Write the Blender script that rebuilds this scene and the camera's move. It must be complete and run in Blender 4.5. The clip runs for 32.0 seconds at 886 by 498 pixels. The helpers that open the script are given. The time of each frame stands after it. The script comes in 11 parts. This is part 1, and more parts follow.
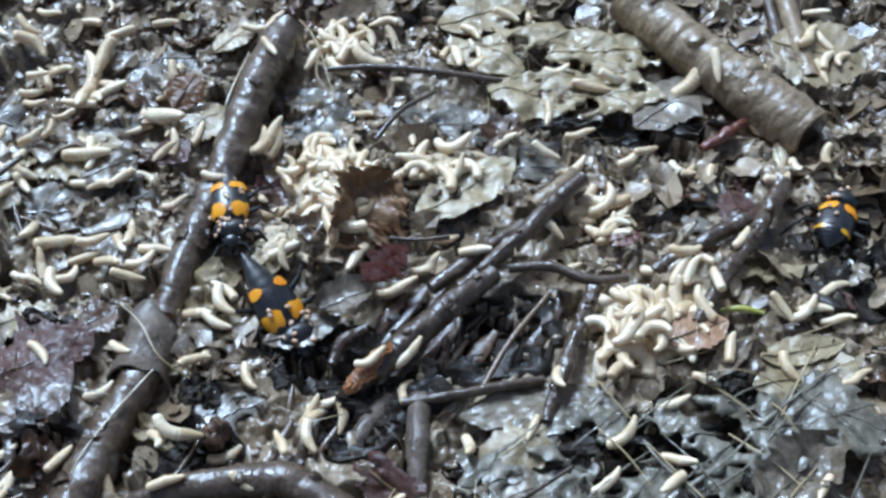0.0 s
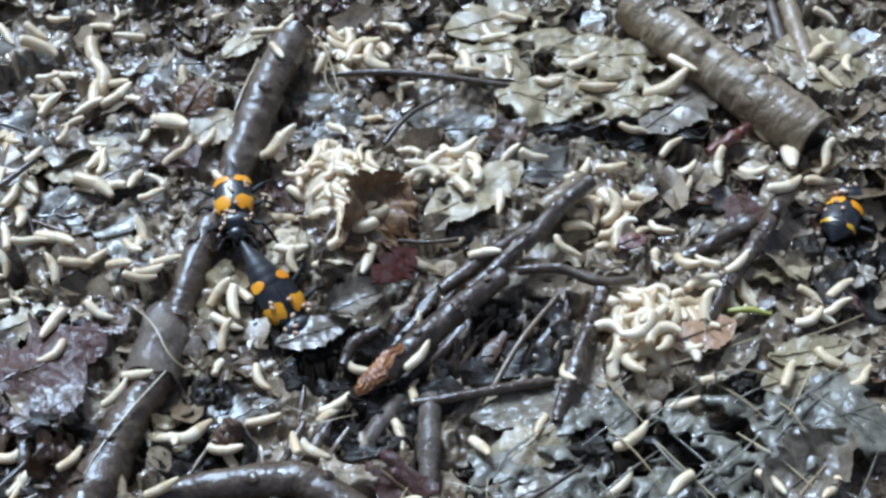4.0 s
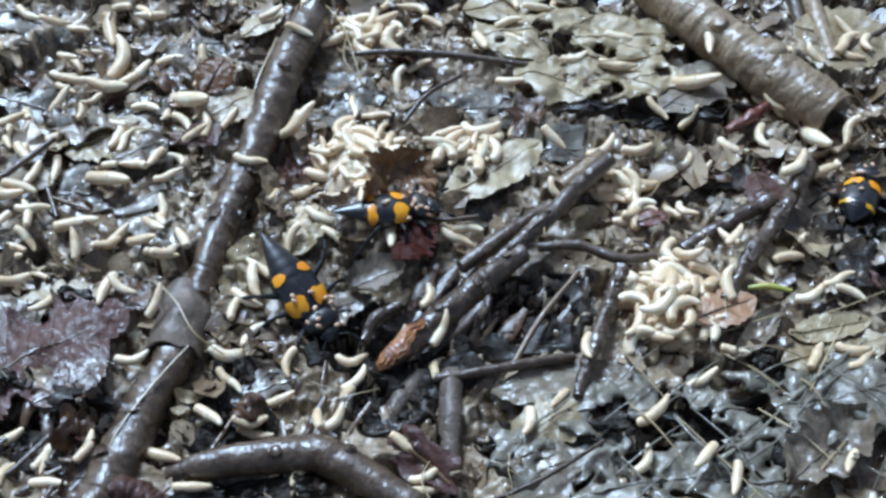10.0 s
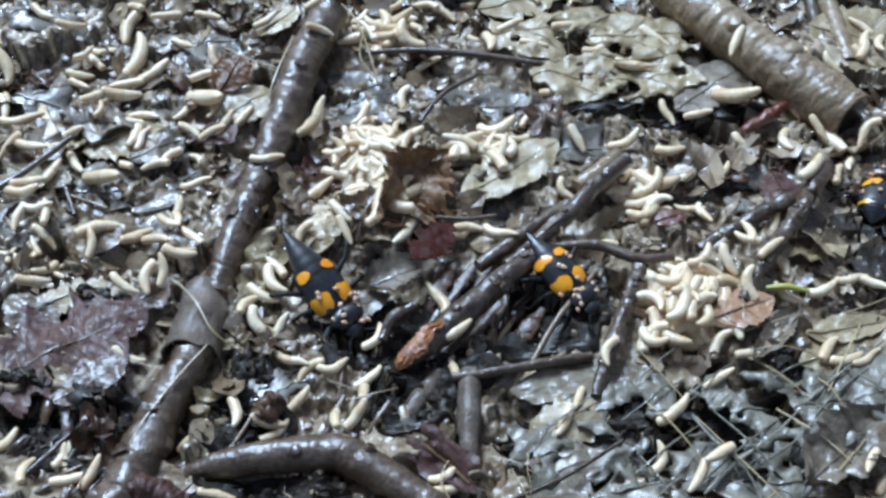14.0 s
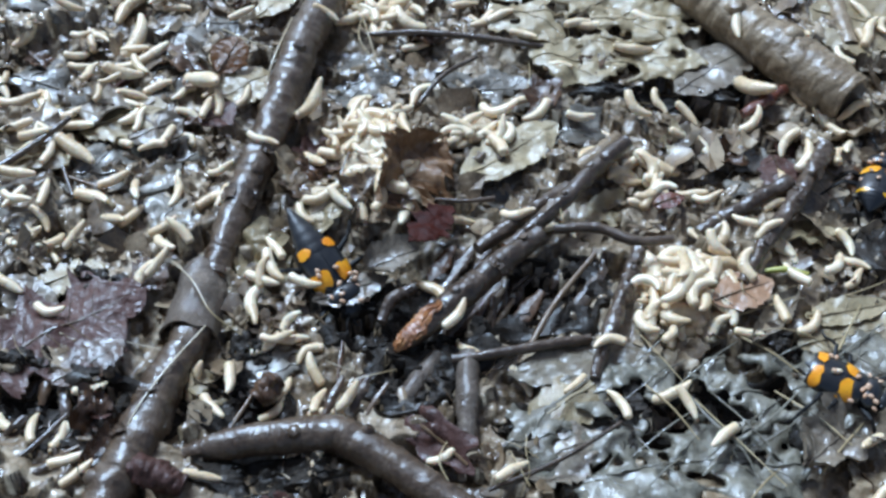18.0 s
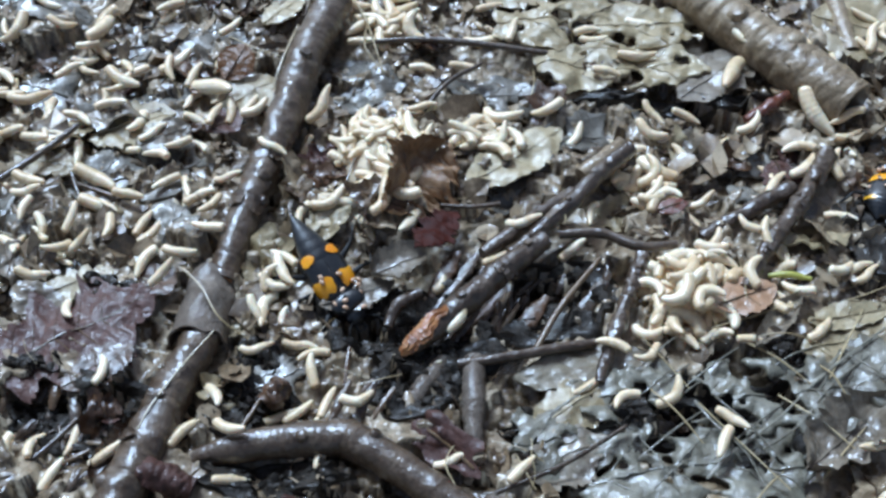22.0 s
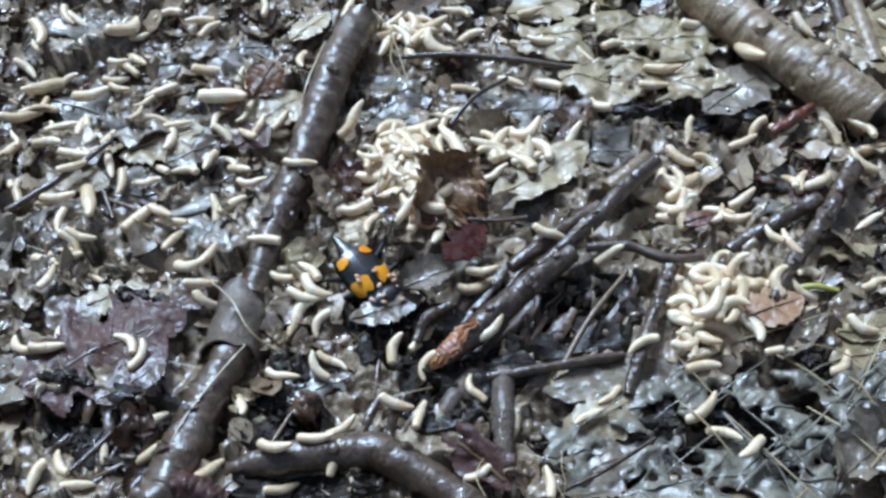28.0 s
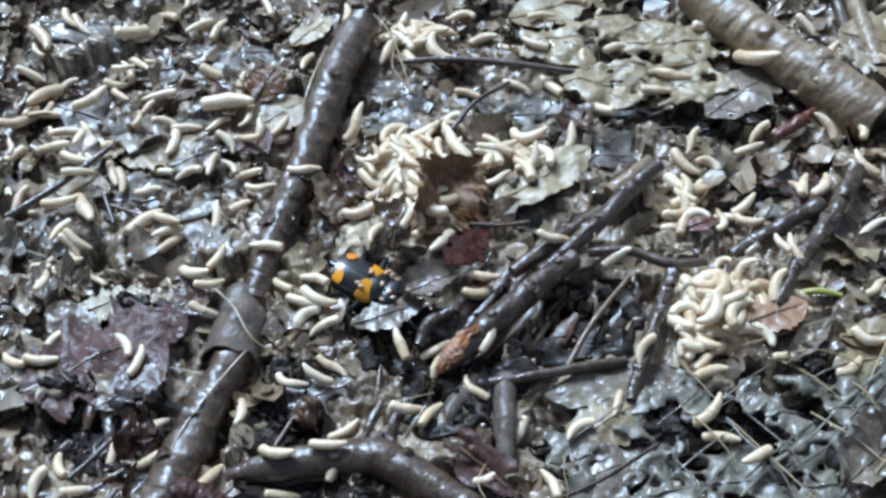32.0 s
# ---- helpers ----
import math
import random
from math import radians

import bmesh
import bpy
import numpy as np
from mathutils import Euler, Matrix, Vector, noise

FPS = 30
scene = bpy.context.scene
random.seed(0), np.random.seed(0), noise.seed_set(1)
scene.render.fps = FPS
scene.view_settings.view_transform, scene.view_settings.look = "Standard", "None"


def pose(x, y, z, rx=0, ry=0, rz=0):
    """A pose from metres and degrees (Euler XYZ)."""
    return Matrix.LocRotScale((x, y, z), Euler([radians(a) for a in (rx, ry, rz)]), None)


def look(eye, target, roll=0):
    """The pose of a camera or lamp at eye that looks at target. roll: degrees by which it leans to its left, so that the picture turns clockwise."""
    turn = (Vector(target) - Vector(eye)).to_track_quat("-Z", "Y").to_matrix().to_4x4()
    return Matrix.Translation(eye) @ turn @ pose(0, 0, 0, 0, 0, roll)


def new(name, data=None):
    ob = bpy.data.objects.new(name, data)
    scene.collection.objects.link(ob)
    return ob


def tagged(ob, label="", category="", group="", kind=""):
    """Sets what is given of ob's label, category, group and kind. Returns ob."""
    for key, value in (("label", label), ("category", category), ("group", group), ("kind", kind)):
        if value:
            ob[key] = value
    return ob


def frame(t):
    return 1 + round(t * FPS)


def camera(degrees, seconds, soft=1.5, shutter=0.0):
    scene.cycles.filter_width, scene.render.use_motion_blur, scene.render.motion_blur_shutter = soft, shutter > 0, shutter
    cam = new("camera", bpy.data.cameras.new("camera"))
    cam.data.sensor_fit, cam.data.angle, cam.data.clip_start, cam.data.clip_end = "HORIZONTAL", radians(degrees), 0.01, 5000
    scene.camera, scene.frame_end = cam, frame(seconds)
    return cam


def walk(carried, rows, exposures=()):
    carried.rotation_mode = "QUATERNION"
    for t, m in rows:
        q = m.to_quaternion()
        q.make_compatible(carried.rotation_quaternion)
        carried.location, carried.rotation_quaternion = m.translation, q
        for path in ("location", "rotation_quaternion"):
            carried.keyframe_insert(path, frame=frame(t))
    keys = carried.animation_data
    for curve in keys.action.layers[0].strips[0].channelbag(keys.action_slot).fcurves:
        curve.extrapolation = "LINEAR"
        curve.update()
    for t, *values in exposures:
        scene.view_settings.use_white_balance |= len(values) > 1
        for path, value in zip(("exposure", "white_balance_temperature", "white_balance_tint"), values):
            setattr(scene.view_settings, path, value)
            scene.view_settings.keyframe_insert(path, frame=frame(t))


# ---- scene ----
cam = camera(40, 32.0, soft=2.8)
PATH = [
    (0.0, pose(0.006401, -0.112379, 0.139817, 39.8538, -0.0796, -0.2983)),
    (0.5, pose(0.006351, -0.112524, 0.140009, 40.0176, -0.1217, -0.4253)),
    (1.0, pose(0.005777, -0.112908, 0.140084, 40.0991, -0.1411, -0.5102)),
    (1.5, pose(0.005854, -0.112958, 0.140539, 40.1409, -0.2788, -0.4967)),
    (2.0, pose(0.005264, -0.113089, 0.140627, 40.1316, -0.2529, -0.5078)),
    (2.5, pose(0.005240, -0.113029, 0.139938, 40.3054, -0.1552, -0.5692)),
    (3.0, pose(0.004950, -0.113469, 0.140540, 40.3765, -0.2088, -0.4803)),
    (3.5, pose(0.004666, -0.113883, 0.140350, 40.3502, -0.1712, -0.5272)),
    (5.5, pose(0.004144, -0.115483, 0.139896, 40.6147, -0.1434, -0.3316)),
    (6.0, pose(0.005204, -0.115319, 0.140066, 40.5627, -0.2536, -0.4724)),
    (6.5, pose(0.004895, -0.115904, 0.140291, 40.6732, -0.3558, -0.2765)),
    (7.0, pose(0.004611, -0.115963, 0.141094, 40.6283, -0.3143, -0.3315)),
    (7.5, pose(0.004727, -0.116271, 0.140604, 40.6856, -0.2088, -0.4511)),
    (8.0, pose(0.004397, -0.115662, 0.139711, 40.5416, -0.1623, -0.3441)),
    (8.5, pose(0.003967, -0.115561, 0.139504, 40.4792, -0.1299, -0.2267)),
    (9.0, pose(0.003179, -0.115920, 0.139214, 40.3285, -0.0986, -0.3525)),
    (9.5, pose(0.002663, -0.116094, 0.138890, 40.1063, -0.0420, -0.2470)),
    (10.0, pose(0.002421, -0.116342, 0.138935, 40.0386, 0.0356, -0.2353)),
    (10.5, pose(0.002237, -0.116087, 0.139409, 39.8238, -0.0098, -0.3044)),
    (11.0, pose(0.001935, -0.116160, 0.139298, 39.7624, -0.0374, -0.2182)),
    (11.5, pose(0.002076, -0.115900, 0.139479, 39.7744, 0.0189, -0.0774)),
    (12.0, pose(0.002018, -0.116037, 0.138944, 39.9340, -0.0501, -0.1599)),
    (12.5, pose(0.000685, -0.115854, 0.138991, 39.9384, -0.1562, -0.1297)),
    (13.0, pose(0.000000, -0.116559, 0.138908, 39.9961, 0.0005, -0.0000)),
    (13.5, pose(-0.000322, -0.116295, 0.138980, 39.7547, -0.0514, 0.0712)),
    (14.0, pose(0.000219, -0.116049, 0.139496, 39.8184, 0.0251, -0.0361)),
    (14.5, pose(0.000247, -0.116753, 0.138980, 39.9580, -0.0943, -0.0672)),
    (16.5, pose(0.000785, -0.116495, 0.139388, 39.7580, -0.1632, -0.1542)),
    (17.0, pose(-0.000947, -0.116459, 0.138628, 39.6007, -0.1689, 0.1025)),
    (17.5, pose(-0.000366, -0.116823, 0.138695, 39.4756, -0.0396, 0.0482)),
    (18.0, pose(0.000140, -0.116475, 0.138681, 39.2494, -0.1377, 0.0373)),
    (18.5, pose(-0.000448, -0.116567, 0.139371, 39.0756, -0.1608, -0.0105)),
    (19.0, pose(-0.000337, -0.117261, 0.139500, 39.2273, -0.1688, -0.1842)),
    (19.5, pose(-0.000417, -0.116583, 0.139291, 39.1816, 0.0842, -0.0770)),
    (20.0, pose(-0.000262, -0.116590, 0.139434, 39.3104, 0.0320, 0.0195)),
    (20.5, pose(0.000196, -0.116588, 0.140066, 39.2171, -0.0882, 0.0684)),
    (21.0, pose(-0.000180, -0.116879, 0.139221, 39.3990, -0.0933, -0.0121)),
    (21.5, pose(-0.000052, -0.117147, 0.140278, 39.4625, -0.0588, 0.0041)),
    (22.0, pose(-0.000415, -0.117324, 0.139968, 39.4557, -0.0208, 0.0340)),
    (22.5, pose(-0.000422, -0.116851, 0.140203, 39.5052, 0.1376, 0.0426)),
    (23.0, pose(-0.000726, -0.117482, 0.140932, 39.5572, 0.1288, 0.0686)),
    (23.5, pose(-0.000688, -0.117121, 0.140673, 39.6457, 0.1809, 0.1893)),
    (24.0, pose(-0.000459, -0.117243, 0.139804, 39.7192, 0.1860, 0.2506)),
    (24.5, pose(0.000088, -0.117494, 0.140411, 39.7960, 0.2190, 0.2160)),
    (25.0, pose(-0.001330, -0.117648, 0.140610, 39.7514, 0.2362, 0.2002)),
    (25.5, pose(-0.001141, -0.117382, 0.140004, 39.7674, 0.4338, 0.3679)),
    (26.0, pose(-0.002248, -0.117355, 0.140831, 39.7351, 0.3712, 0.6442)),
    (26.5, pose(-0.001660, -0.117626, 0.141481, 39.8269, 0.4764, 0.5140)),
    (28.5, pose(-0.001873, -0.118065, 0.141073, 40.2464, 0.8952, 0.3730)),
    (29.0, pose(-0.001386, -0.118117, 0.141595, 40.4726, 0.8985, 0.4178)),
    (29.5, pose(-0.001849, -0.118127, 0.141216, 40.4028, 0.8677, 0.3504)),
    (30.0, pose(-0.001900, -0.117921, 0.140066, 40.3205, 0.8497, 0.4541)),
    (30.5, pose(-0.001659, -0.117953, 0.140415, 40.1992, 0.8052, 0.4015)),
    (31.0, pose(-0.001234, -0.118092, 0.140801, 40.2944, 0.7664, 0.5103)),
    (31.5, pose(-0.001709, -0.117942, 0.141164, 40.3167, 0.7694, 0.3939)),
    (32.0, pose(-0.001713, -0.117646, 0.140684, 40.2702, 0.9700, 0.3899)),
]
walk(cam, PATH)


U = 0.0008  # one plan unit: 0.8 mm


# ---- world, sun and exposure ----
world = bpy.data.worlds.new("overcast_sky")
scene.world = world
world.use_nodes = True
wn = world.node_tree.nodes
sky = wn.new("ShaderNodeTexSky")
sky.sky_type, sky.sun_disc = "NISHITA", False
sky.sun_elevation, sky.sun_rotation = radians(52), radians(-25)
sky.air_density, sky.dust_density, sky.ozone_density = 1.0, 2.4, 1.0
world.node_tree.links.new(sky.outputs[0], wn["Background"].inputs[0])
wn["Background"].inputs[1].default_value = 0.036
sun_data = bpy.data.lights.new("sun", "SUN")
sun_data.energy, sun_data.angle, sun_data.color = 2.36, radians(22), (0.49, 0.705, 0.985)
sun = new("sun", sun_data)
sun.matrix_world = look((-0.9, 1.6, 2.4), (0, 0, 0))
scene.view_settings.exposure = 1.49


# ---- materials ----
def node_material(name):
    m = bpy.data.materials.new(name)
    m.use_nodes = True
    return m, m.node_tree.nodes, m.node_tree.links, m.node_tree.nodes["Principled BSDF"]


def surface(name, colours, scale, rough=(0.2, 0.5), bump=0.3, fine=6.0, spec=0.5, coat=0.0, random_mix=0.0, attr="", sss=0.0, stretch=(1, 1, 1), bump_mm=0.15, world_space=False, film_bump=0.6, wet=0.06, film_scale=6.5):
    """A procedural surface: colour by noise at two scales, wet patches in the gloss, fine relief."""
    m, n, l, b = node_material(name)
    tc = n.new("ShaderNodeTexCoord")
    mp = n.new("ShaderNodeMapping")
    mp.inputs["Scale"].default_value = [s * scale for s in stretch]
    if world_space:
        geo = n.new("ShaderNodeNewGeometry")
        l.new(geo.outputs["Position"], mp.inputs[0])
    else:
        l.new(tc.outputs["Object"], mp.inputs[0])
    big, small = n.new("ShaderNodeTexNoise"), n.new("ShaderNodeTexNoise")
    big.inputs["Scale"].default_value, big.inputs["Detail"].default_value, big.inputs["Roughness"].default_value = 1.0, 4, 0.6
    small.inputs["Scale"].default_value, small.inputs["Detail"].default_value, small.inputs["Roughness"].default_value = fine, 3, 0.65
    l.new(mp.outputs[0], big.inputs["Vector"])
    l.new(mp.outputs[0], small.inputs["Vector"])
    mix = n.new("ShaderNodeMix")
    mix.inputs[0].default_value = 0.35
    l.new(big.outputs["Fac"], mix.inputs[2])
    l.new(small.outputs["Fac"], mix.inputs[3])
    value = mix.outputs[0]
    if random_mix or attr:
        add = n.new("ShaderNodeMath")
        add.operation = "MULTIPLY_ADD"
        if attr == "island":
            src = n.new("ShaderNodeNewGeometry")
            l.new(src.outputs["Random Per Island"], add.inputs[0])
        elif attr:
            src = n.new("ShaderNodeAttribute")
            src.attribute_name = attr
            l.new(src.outputs["Fac"], add.inputs[0])
        else:
            src = n.new("ShaderNodeObjectInfo")
            l.new(src.outputs["Random"], add.inputs[0])
        add.inputs[1].default_value = random_mix
        off = n.new("ShaderNodeMath")
        off.operation = "SUBTRACT"
        l.new(value, off.inputs[0])
        off.inputs[1].default_value = random_mix / 2
        l.new(off.outputs[0], add.inputs[2])
        value = add.outputs[0]
    ramp = n.new("ShaderNodeValToRGB")
    e = ramp.color_ramp.elements
    while len(e) < len(colours):
        e.new(0.5)
    for i, c in enumerate(colours):
        e[i].position = 0.28 + 0.44 * i / max(1, len(colours) - 1)
        e[i].color = (*c, 1)
    l.new(value, ramp.inputs[0])
    l.new(ramp.outputs[0], b.inputs["Base Color"])
    rr = n.new("ShaderNodeMapRange")
    rr.inputs[1].default_value, rr.inputs[2].default_value = 0.35, 0.65
    rr.inputs[3].default_value, rr.inputs[4].default_value = rough
    l.new(big.outputs["Fac"], rr.inputs[0])
    l.new(rr.outputs[0], b.inputs["Roughness"])
    b.inputs["Specular IOR Level"].default_value = spec
    b.inputs["Coat Weight"].default_value, b.inputs["Coat Roughness"].default_value = coat, wet
    b.inputs["Coat IOR"].default_value = 1.46
    if sss:
        b.inputs["Subsurface Weight"].default_value, b.inputs["Subsurface Scale"].default_value = sss, 0.0006
        b.inputs["Subsurface Radius"].default_value = (1.0, 0.7, 0.4)
    if bump:
        grit = n.new("ShaderNodeTexNoise")
        grit.inputs["Scale"].default_value, grit.inputs["Detail"].default_value = fine * 3.4, 2
        l.new(mp.outputs[0], grit.inputs["Vector"])
        lift = n.new("ShaderNodeMath")
        lift.operation = "MULTIPLY_ADD"
        lift.inputs[1].default_value = 0.4
        l.new(grit.outputs["Fac"], lift.inputs[0])
        l.new(small.outputs["Fac"], lift.inputs[2])
        bp = n.new("ShaderNodeBump")
        bp.inputs["Strength"].default_value, bp.inputs["Distance"].default_value = bump, bump_mm * 0.001
        l.new(lift.outputs[0], bp.inputs["Height"])
        l.new(bp.outputs[0], b.inputs["Normal"])
        skin = n.new("ShaderNodeTexNoise")
        skin.inputs["Scale"].default_value, skin.inputs["Detail"].default_value, skin.inputs["Roughness"].default_value = film_scale, 2, 0.5
        l.new(mp.outputs[0], skin.inputs["Vector"])
        film = n.new("ShaderNodeBump")
        film.inputs["Strength"].default_value, film.inputs["Distance"].default_value = film_bump, 0.00024
        l.new(skin.outputs["Fac"], film.inputs["Height"])
        l.new(film.outputs[0], b.inputs["Coat Normal"])
    return m


MUD = surface("wet_mud", [(0.065, 0.037, 0.017), (0.194, 0.129, 0.070), (0.361, 0.270, 0.177)], 300, (0.35, 0.6), 0.6, 4, 0.4, 1.0, 0.4, "chip", bump_mm=0.35, world_space=True)
CHIP = surface("leaf_litter", [(0.074, 0.038, 0.019), (0.197, 0.131, 0.070), (0.361, 0.270, 0.174)], 300, (0.35, 0.6), 0.6, 4, 0.4, 1.0, 0.35, "", bump_mm=0.3, world_space=True)
MULCH = surface("rotten_mulch", [(0.059, 0.033, 0.015), (0.187, 0.119, 0.063), (0.380, 0.276, 0.172)], 300, (0.35, 0.6), 0.6, 5, 0.4, 1.0, 0.45, "island", bump_mm=0.25, world_space=True)
LEAF_GREY = surface("wet_grey_leaf", [(0.185, 0.127, 0.062), (0.296, 0.216, 0.113), (0.416, 0.318, 0.184)], 280, (0.35, 0.6), 0.6, 5, 0.4, 1.0, 0.25, bump_mm=0.3, world_space=True, film_scale=9.0, film_bump=0.75)
LEAF_BROWN = surface("wet_brown_leaf", [(0.035, 0.014, 0.005), (0.082, 0.035, 0.014), (0.131, 0.065, 0.029)], 280, (0.25, 0.45), 0.6, 5, 0.5, 0.6, 0.2, bump_mm=0.3, world_space=True)
LEAF_PURPLE = surface("purple_brown_leaf", [(0.034, 0.013, 0.009), (0.082, 0.034, 0.025), (0.125, 0.063, 0.048)], 260, (0.4, 0.6), 0.8, 5, 0.3, 0.24, 0.15, bump_mm=0.3, world_space=True)
LEAF_TANGREY = surface("tan_grey_leaf", [(0.11, 0.08, 0.05), (0.19, 0.15, 0.1), (0.27, 0.22, 0.155)], 240, (0.3, 0.5), 0.5, 5, 0.4, 0.5, 0.15, bump_mm=0.2, world_space=True)
LEAF_UMBER = surface("umber_leaf", [(0.087, 0.036, 0.014), (0.211, 0.104, 0.046), (0.367, 0.213, 0.109)], 260, (0.35, 0.55), 0.7, 5, 0.4, 0.5, 0.15, bump_mm=0.3, world_space=True)
LEAF_MUDDY = surface("muddy_leaf", [(0.063, 0.040, 0.025), (0.133, 0.094, 0.067), (0.241, 0.184, 0.140)], 420, (0.35, 0.6), 0.9, 5, 0.4, 0.6, 0.15, bump_mm=0.5, world_space=True)
SLIME = surface("rotten_leaf_slime", [(0.068, 0.055, 0.036), (0.14, 0.119, 0.083), (0.245, 0.216, 0.16)], 260, (0.3, 0.5), 0.6, 5, 0.4, 1.0, 0.15, bump_mm=0.35, world_space=True, film_scale=8.5, film_bump=0.7)
LEAF_RED = surface("dark_red_leaf", [(0.018, 0.003, 0.002), (0.048, 0.009, 0.005), (0.075, 0.017, 0.01)], 250, (0.45, 0.65), 0.6, 8, 0.1, world_space=True)
LEAF_TAN = surface("tan_leaf", [(0.224, 0.11, 0.0553), (0.3584, 0.19, 0.102), (0.448, 0.26, 0.1445)], 200, (0.2, 0.4), 0.6, 8, 0.5, 0.4, bump_mm=0.2, world_space=True)
LEAF_OCHRE = surface("orange_brown_leaf", [(0.0672, 0.025, 0.0085), (0.1456, 0.058, 0.017), (0.2128, 0.09, 0.0298)], 200, (0.25, 0.45), 0.6, 8, 0.5, bump_mm=0.2, world_space=True)
LEAF_SLATE = surface("slate_leaf", [(0.084, 0.058, 0.036), (0.167, 0.125, 0.085), (0.253, 0.200, 0.141)], 280, (0.35, 0.6), 0.6, 5, 0.4, 1.0, 0.2, bump_mm=0.3, world_space=True)
BARK = surface("wet_dark_bark", [(0.025, 0.0125, 0.006), (0.062, 0.034, 0.018), (0.115, 0.072, 0.042)], 320, (0.3, 0.55), 0.7, 4, 0.4, 1.0, 0.15, bump_mm=0.3, world_space=True, film_scale=7, film_bump=0.55, wet=0.06)
BARK_GREY = surface("grey_bark", [(0.136, 0.085, 0.043), (0.246, 0.166, 0.094), (0.380, 0.276, 0.172)], 300, (0.35, 0.6), 0.7, 4, 0.4, 1.0, 0.15, bump_mm=0.35, world_space=True, film_scale=7, film_bump=0.75, wet=0.06)
BARK_RED = surface("red_bark", [(0.07, 0.016, 0.008), (0.13, 0.034, 0.018), (0.19, 0.06, 0.033)], 300, (0.2, 0.4), 0.6, 6, 0.5, 0.5, bump_mm=0.2, world_space=True)
WOOD = surface("broken_wood", [(0.08, 0.022, 0.007), (0.34, 0.12, 0.034), (0.6, 0.29, 0.105)], 460, (0.25, 0.45), 0.7, 5, 0.5, 0.8, bump_mm=0.3, world_space=True)
FIBRE = surface("pale_fibre", [(0.24, 0.1648, 0.076), (0.384, 0.2781, 0.1444), (0.54, 0.412, 0.228)], 300, (0.25, 0.45), 0.2, 6, 0.5, 0.2, 0.3)
ROOT = surface("brown_rootlet", [(0.036, 0.0185, 0.0091), (0.096, 0.0515, 0.0266), (0.168, 0.103, 0.0532)], 300, (0.2, 0.4), 0.3, 6, 0.5, 0.3, 0.4)
GREEN = surface("green_stem", [(0.3, 0.27, 0.05), (0.4, 0.37, 0.08), (0.48, 0.45, 0.12)], 300, (0.3, 0.5), 0.2, 6, 0.5)
MAGGOT = surface("maggot_skin", [(0.588, 0.418, 0.243), (0.791, 0.610, 0.405), (0.860, 0.738, 0.551)], 260, (0.3, 0.45), 0.25, 6, 0.5, 0.2, 0.3, sss=0.4)
FROTH = surface("cream_froth", [(0.384, 0.279, 0.161), (0.621, 0.479, 0.313), (0.791, 0.640, 0.474)], 300, (0.2, 0.4), 0.6, 6, 0.5, 0.3, sss=0.2, bump_mm=0.4)
# near-black soil colour that carries the shade of hollows and gaps
HUMUS_SHADE = surface("humus_shade", [(0.008, 0.005, 0.0027), (0.021, 0.0135, 0.008), (0.044, 0.031, 0.02)], 300, (0.4, 0.7), 0.8, 5, 0.3, 0.25, bump_mm=0.4, world_space=True)
# colour of the mouth hooks, also of caps that paint shade in hollow ends
HOOK_AND_SHADE = surface("hook_and_hollow_shade", [(0.01, 0.008, 0.006), (0.02, 0.014, 0.01)], 400, (0.3, 0.4), 0, 6)
SHELL = surface("black_beetle_shell", [(0.006, 0.006, 0.007), (0.013, 0.013, 0.014)], 300, (0.3, 0.42), 0.4, 8, 0.6, 0.6, bump_mm=0.06, film_bump=0.1, wet=0.2)
ORANGE = surface("orange_band", [(0.713, 0.2, 0.008), (0.851, 0.3, 0.012), (0.943, 0.42, 0.02)], 300, (0.25, 0.4), 0.3, 8, 0.5, 0.3, 0.2, bump_mm=0.06)
LEG = surface("black_leg", [(0.005, 0.004, 0.004), (0.012, 0.01, 0.009)], 300, (0.45, 0.6), 0.3, 8, 0.3, bump_mm=0.08)
BAND_YELLOW = surface("yellow_band", [(0.66, 0.29, 0.012), (0.8, 0.42, 0.02), (0.9, 0.52, 0.03)], 300, (0.25, 0.4), 0.3, 8, 0.5, 0.3, 0.2, bump_mm=0.06)
SLIME_MUD = surface("muddy_leaf_slime", [(0.075, 0.06, 0.044), (0.15, 0.128, 0.1), (0.25, 0.22, 0.18)], 280, (0.3, 0.5), 0.6, 5, 0.4, 1.0, 0.2, bump_mm=0.3, world_space=True)
MITE = surface("mite_body", [(0.55, 0.3, 0.17), (0.74, 0.5, 0.34)], 500, (0.2, 0.3), 0, 6, 0.5, 0.4, 0.3)


# ---- helpers of this scene ----
def mesh_of(name, bm, material, smooth=True):
    """A mesh from a bmesh drawn in plan units."""
    bmesh.ops.scale(bm, vec=(U, U, U), verts=bm.verts)
    me = bpy.data.meshes.new(name)
    bm.to_mesh(me)
    bm.free()
    me.materials.append(material)
    if smooth:
        me.polygons.foreach_set("use_smooth", [True] * len(me.polygons))
        me.set_sharp_from_angle(angle=radians(55))
    return me


def part(name, bm, material, parent, label="", smooth=True):
    ob = new(name, mesh_of(name, bm, material, smooth) if isinstance(bm, bmesh.types.BMesh) else bm)
    ob.parent = parent
    return tagged(ob, label)


def at(x, y, z, rx=0, ry=0, rz=0):
    """A pose from plan units and degrees."""
    return pose(x * U, y * U, z * U, rx, ry, rz)


